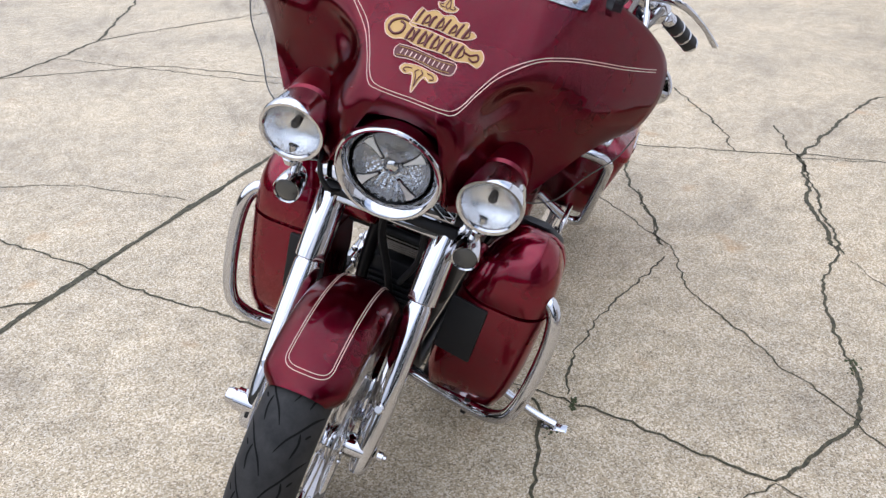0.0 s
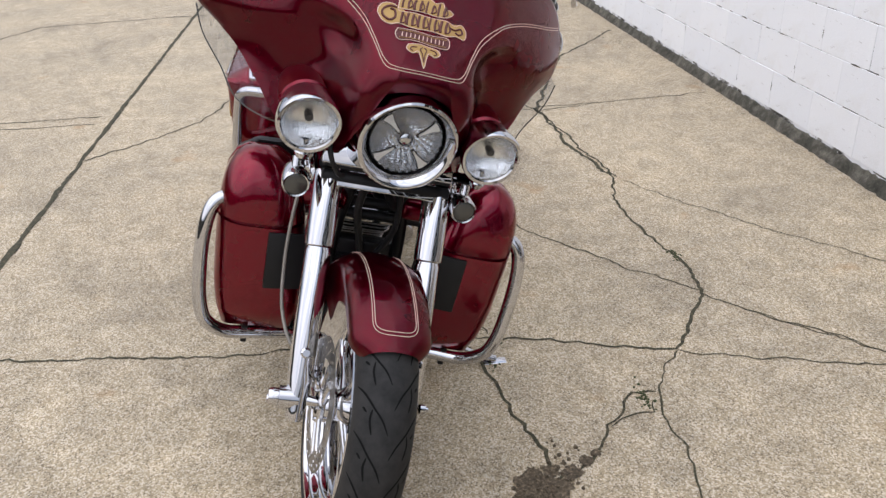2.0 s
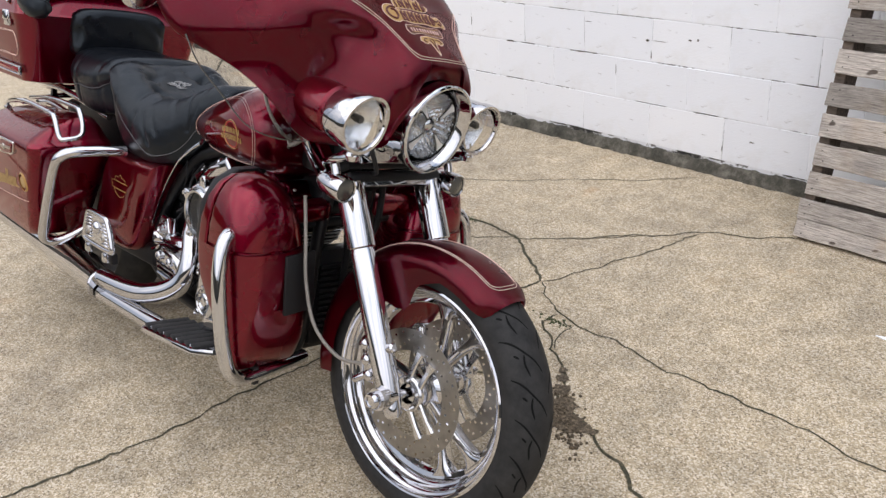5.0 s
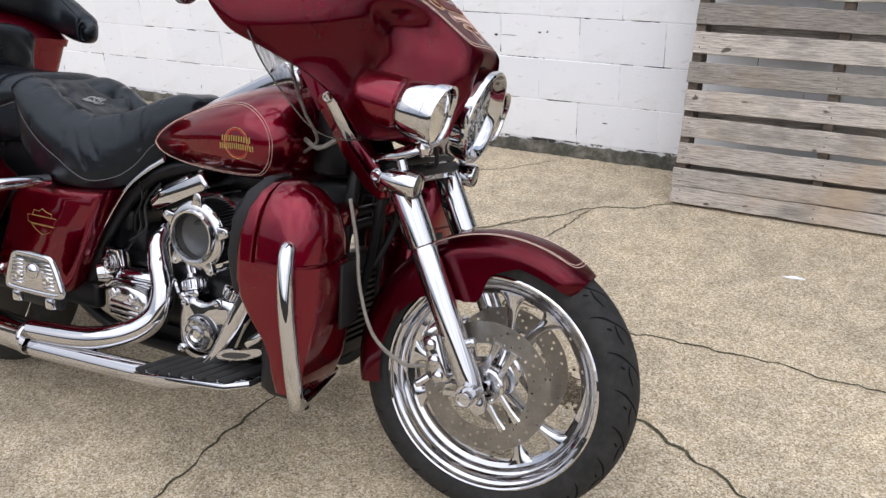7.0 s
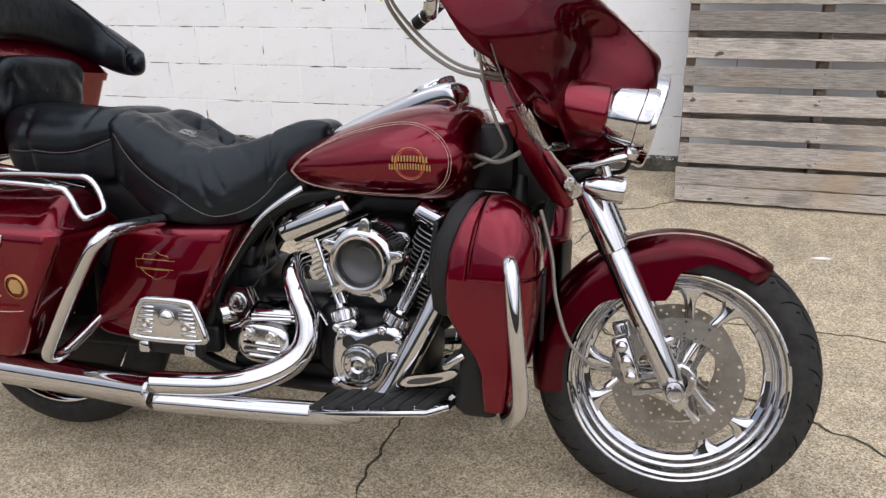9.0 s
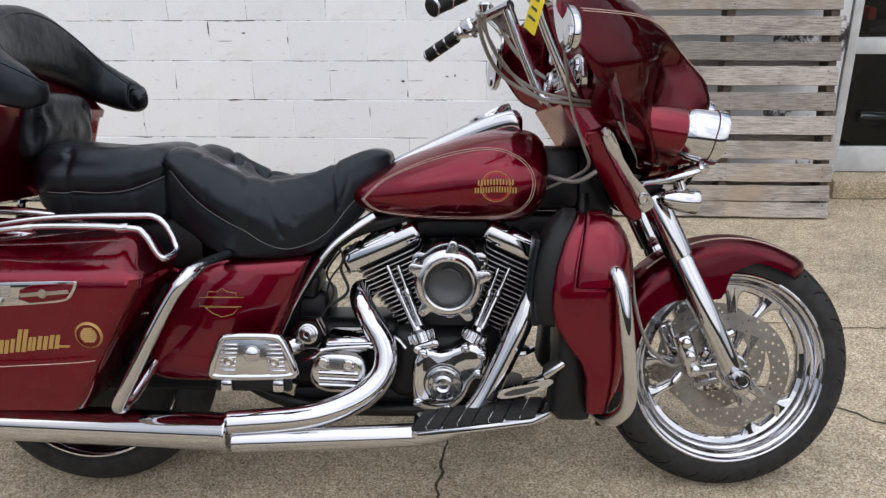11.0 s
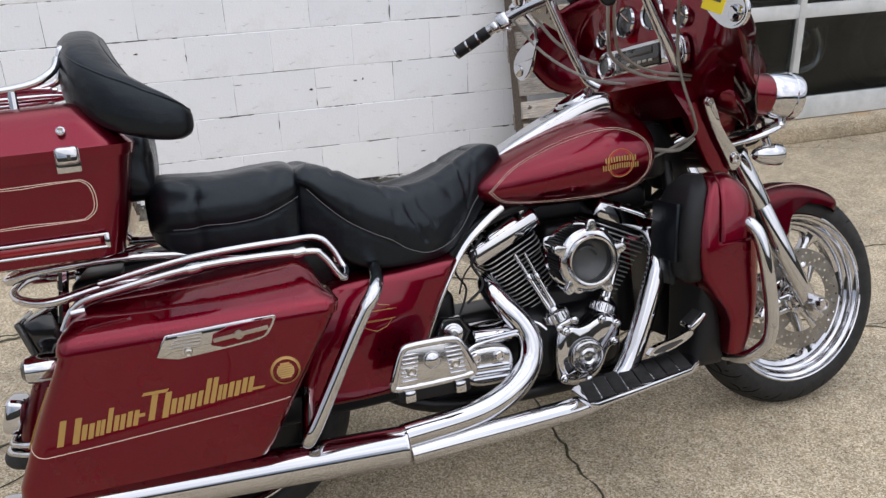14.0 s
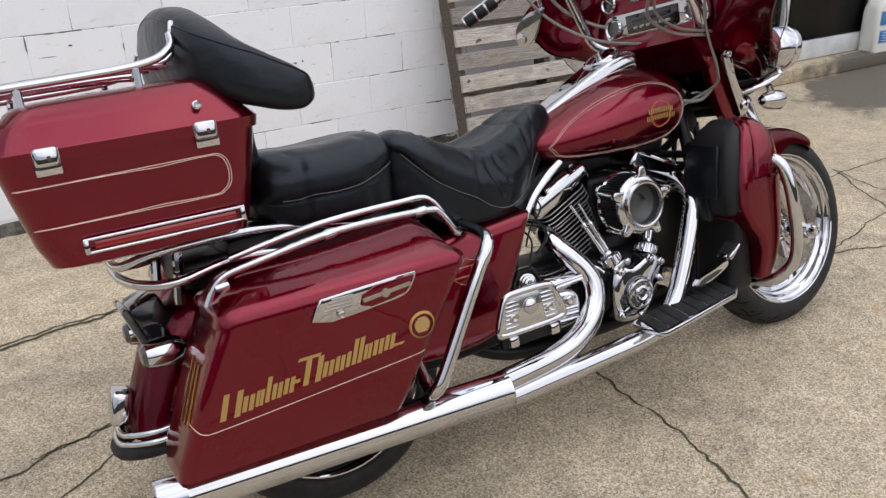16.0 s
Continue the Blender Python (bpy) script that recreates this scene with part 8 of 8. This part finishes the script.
for s in (-1, 1):
    bm = B()
    rbox(bm, (0.05, 0.13, 0.055), pose(-0.4, 0.14 * s, 0.665, 0, 10, 0), 0.018, 3)
    bpart("lower_bridge", bm, PAINT, None, "red inner arm of the lower fairing")

# footboards and pedals
for s in (-1, 1):
    bm = B()
    FB = pose(-0.66, 0.305 * s, 0.262, 0, -7.5, 0)
    plate(bm, [(-0.165, -0.06), (-0.15, -0.072), (0.12, -0.066), (0.165, -0.03), (0.17, 0.02), (0.14, 0.06), (-0.15, 0.065), (-0.165, 0.05)], 0.014, FB @ Matrix.Diagonal((1, s * -1.0, 1, 1)), 0.004)
    board = bpart("footboard", bm, CHROME, None, "chrome-edged rider footboard with rubber strips")
    for i in range(8):
        bm = B()
        rbox(bm, (0.0335, 0.118, 0.009), FB @ pose(-0.135 + i * 0.037, 0.0, 0.0165, 0, 0, 14 * s), 0.003)
        bpart("rubber_strip", bm, RUBBER, board, "black rubber strip")
    bm = B()
    for i in range(4):
        rbox(bm, (0.005, 0.112, 0.004), FB @ pose(-0.117 + i * 0.074, 0.0, 0.0165, 0, 0, 14 * s), 0.001)
    bpart("board_trim", bm, CHROME, board)
bm = B()
SP = Matrix.Translation((0, -0.285, 0)) @ SIDE
loops = []
for y in (0.0, 0.016):
    loops.append([SP @ Vector((x, z, y)) for x, z in rounded([(-0.628, 0.316), (-0.605, 0.34), (-0.545, 0.35), (-0.495, 0.368), (-0.485, 0.354), (-0.53, 0.33), (-0.6, 0.312)])])
rings(bm, loops, True, (True, True))
pedal = bpart("brake_pedal", bm, CHROME, None, "chrome brake pedal arm")
bm = B()
plate(bm, rounded([(-0.612, 0.32), (-0.595, 0.335), (-0.54, 0.345), (-0.515, 0.346), (-0.535, 0.335), (-0.57, 0.324)]), 0.001, SP @ pose(0, 0, 0.0165), 0)
bpart("slot", bm, INK, pedal, "long slot")
bm = B()
rbox(bm, (0.06, 0.055, 0.016), pose(-0.49, -0.305, 0.396, 0, -38, 0), 0.006, 2)
bpart("pedal_pad", bm, CHROME, pedal, "chrome pedal pad")
bm = B()
rbox(bm, (0.046, 0.042, 0.006), pose(-0.4945, -0.305, 0.4035, 0, -38, 0), 0.002, 1)
bpart("pad_rubber", bm, RUBBER, pedal)
for s in (-1, 1):
    TB = Matrix.Translation((0, 0.322 * s, 0)) @ Matrix(((1, 0, 0, 0), (0, 0, s, 0), (0, 1, 0, 0), (0, 0, 0, 1)))
    shape = [(-1.306, 0.382), (-1.276, 0.464), (-1.262, 0.472), (-1.145, 0.472), (-1.132, 0.462), (-1.1, 0.386), (-1.108, 0.374), (-1.298, 0.37)]
    bm = B()
    tube(bm, [TB @ Vector((x, z, 0.006)) for x, z in [*rounded(shape, 2), rounded(shape, 2)[0]]], 0.009, 10, 1)
    rest = bpart("passenger_board", bm, CHROME, None, "chrome passenger floorboard folded up")
    bm = B()
    boss(bm, [(-1.204 + (x + 1.204) * 0.95, 0.42 + (z - 0.42) * 0.93) for x, z in shape], 0.01, 0.003, TB)
    bpart("board_plate", bm, CASTING, rest, "polished metal plate")
    for x0, x1 in ((-1.278, -1.234), (-1.174, -1.13)):
        for i in range(7):
            bm = B()
            k2 = (0.455 - (0.39 + i * 0.0105)) * 0.25
            sh = k2 if x0 > -1.2 else -k2
            rbox(bm, (0.042, 0.0055, 0.006), TB @ pose((x0 + x1) / 2 + sh * 0.5, 0.39 + i * 0.0105, 0.0115), 0.002, 1)
            bpart("board_rib", bm, CHROME, rest)
    bm = B()
    turned(bm, [(0.021, 0.008), (0.021, 0.012), (0.018, 0.017), (0.011, 0.021), (0.001, 0.022)], TB @ pose(-1.204, 0.43, 0), 24, (False, True))
    bpart("board_bolt", bm, CHROME, rest, "round domed bolt")
    for x in (-1.258, -1.15):
        bm = B()
        turned(bm, [(0.012, 0.008), (0.012, 0.014), (0.008, 0.018), (0.001, 0.014)], TB @ pose(x, 0.412, 0), 16, (False, True))
        bpart("board_bolt", bm, STEEL, rest)
    bm = B()
    rbox(bm, (0.18, 0.034, 0.02), TB @ pose(-1.204, 0.352, -0.006), 0.004)
    bpart("hinge_bar", bm, BLACK, rest, "black hinge bar")
    for u in (-0.062, 0.062):
        bm = B()
        rbox(bm, (0.028, 0.03, 0.03), TB @ pose(-1.204 + u, 0.352, 0.004), 0.006)
        bpart("hinge", bm, CHROME, rest, "chrome hinge block")
# side stand
bm = B()
tube(bm, [(-0.62, 0.14, 0.24), (-0.612, 0.28, 0.187), (-0.60, 0.42, 0.146), (-0.595, 0.5, 0.136)], [0.014, 0.013, 0.012, 0.013], 10, 4)
rbox(bm, (0.035, 0.075, 0.01), pose(-0.595, 0.5, 0.126, 14.5, 0, 0), 0.004)
bpart("side_stand", bm, CHROME, None, "chrome side stand resting on the concrete")
# braided hoses
for pts, r in (([(-0.672, -0.3, 1.2), (-0.662, -0.27, 1.144), (-0.62, -0.2, 1.075), (-0.538, -0.206, 1.022), (-0.459, -0.24, 1.004), (-0.4, -0.2, 1.0)], 0.0048),
               ([(-0.66, -0.31, 1.2), (-0.65, -0.28, 1.15), (-0.605, -0.215, 1.085), (-0.53, -0.215, 1.034), (-0.45, -0.245, 1.014), (-0.39, -0.2, 1.008)], 0.004),
               ([(-0.5, -0.33, 1.19), (-0.478, -0.28, 1.12), (-0.466, -0.256, 1.05), (-0.452, -0.252, 0.98), (-0.425, -0.244, 0.906), (-0.41, -0.22, 0.86), (-0.44, -0.17, 0.83), (-0.5, -0.13, 0.80)], 0.004),
               ([(-0.33, -0.19, 0.72), (-0.3, -0.2, 0.62), (-0.285, -0.2, 0.52), (-0.25, -0.19, 0.42), (-0.19, -0.16, 0.36), (-0.15, -0.12, 0.35)], 0.0045),
               ([(-0.66, 0.36, 1.25), (-0.6, 0.3, 1.14), (-0.54, 0.2, 1.06), (-0.5, 0.08, 1.02), (-0.47, -0.08, 1.0), (-0.43, -0.13, 1.0)], 0.0048),
               ([(-0.62, 0.30, 1.26), (-0.56, 0.27, 1.16), (-0.49, 0.2, 1.09), (-0.45, 0.14, 1.07)], 0.006),
               ([(-0.5, -0.13, 0.83), (-0.43, -0.17, 0.82), (-0.36, -0.17, 0.86)], 0.006)):
    bm = B()
    tube(bm, pts, r, 8, 6)
    bpart("braided_hose", bm, BRAID, None, "grey braided hose", warp=False)
tm = pose(-0.566, -0.585, 1.176, 24, 6, 22)
bm = B()
rbox(bm, (0.003, 0.055, 0.09), tm, 0.001)
tag = bpart("price_tag", bm, YELLOW, None, "yellow paper tag hanging from the handlebar", warp=False)
for i in range(3):
    bm = B()
    rbox(bm, (0.005, 0.034 - 0.006 * i, 0.005), tm @ pose(0, 0, -0.02 + i * 0.018), 0)
    bpart("tag_bar", bm, INK, tag, warp=False)

# ---- jug on the shop step ----
jug = tagged(new("jug"), "white plastic jug with a blue label on the concrete step", "jug")
jug.matrix_world = pose(3.68, 2.435, 0.1)
bm = B()
rings(bm, [oblong(-w, w, -0.075, 0.075, z, r) for z, w, r in ((0, 0.14, 0.03), (0.01, 0.15, 0.04), (0.3, 0.15, 0.04), (0.36, 0.12, 0.05), (0.4, 0.05, 0.03), (0.44, 0.045, 0.03))], True, (True, True))
part("body", bm, JUG, jug)
bm = B()
rbox(bm, (0.26, 0.004, 0.09), pose(0.02, -0.0775, 0.115), 0.001)
lab = part("label", bm, BLUE, jug, "blue label")
for i in range(4):
    bm = B()
    rbox(bm, (0.2 - 0.03 * (i % 2), 0.003, 0.004), pose(0.015, -0.08, 0.085 + 0.02 * i), 0)
    part("label_bar", bm, JUG, lab)
bm = B()
rbox(bm, (0.12, 0.004, 0.1), pose(-0.06, -0.0775, 0.25), 0.001)
part("label", bm, BLUE, jug, "pale blue label")
bm = B()
turned(bm, [(0.04, 0), (0.04, 0.035), (0.03, 0.04)], pose(0, 0, 0.435), 20, (True, True))
part("cap", bm, REDPLASTIC, jug, "red cap")

# ---- pieces of the wall ----
BW, BH = 0.4064, 0.2032
sizes = []
for kind in range(4):
    rnd = random.Random(60 + kind)
    bm = B()
    bmesh.ops.create_cube(bm, size=1, matrix=Matrix.Diagonal((BW - 0.0014, 0.03, BH - 0.0042, 1)))
    for v in bm.verts:
        v.co += Vector((rnd.uniform(-0.0012, 0.0012), rnd.uniform(-0.0006, 0.0006), rnd.uniform(-0.0012, 0.0012)))
    bmesh.ops.bevel(bm, geom=bm.edges[:], offset=0.0016, segments=1, affect="EDGES")
    sizes.append(mesh_of("block", bm, WHITE, 20))
rnd = random.Random(77)
for row in range(12):
    z0 = 0.0685 + row * BH
    x0 = -1.0653 + (row % 2) * -0.2032
    k0 = math.ceil((WALL_X0 - x0) / BW)
    k1 = math.floor((WALL_X1 - x0) / BW) - 1
    for c in range(k0, k1 + 1):
        ob = new("block", sizes[rnd.randrange(4)])
        ob.parent = wall
        ob.matrix_world = pose(x0 + (c + 0.5) * BW, WALL_Y + 0.015 + rnd.uniform(-0.0012, 0.0012), z0 + BH / 2)
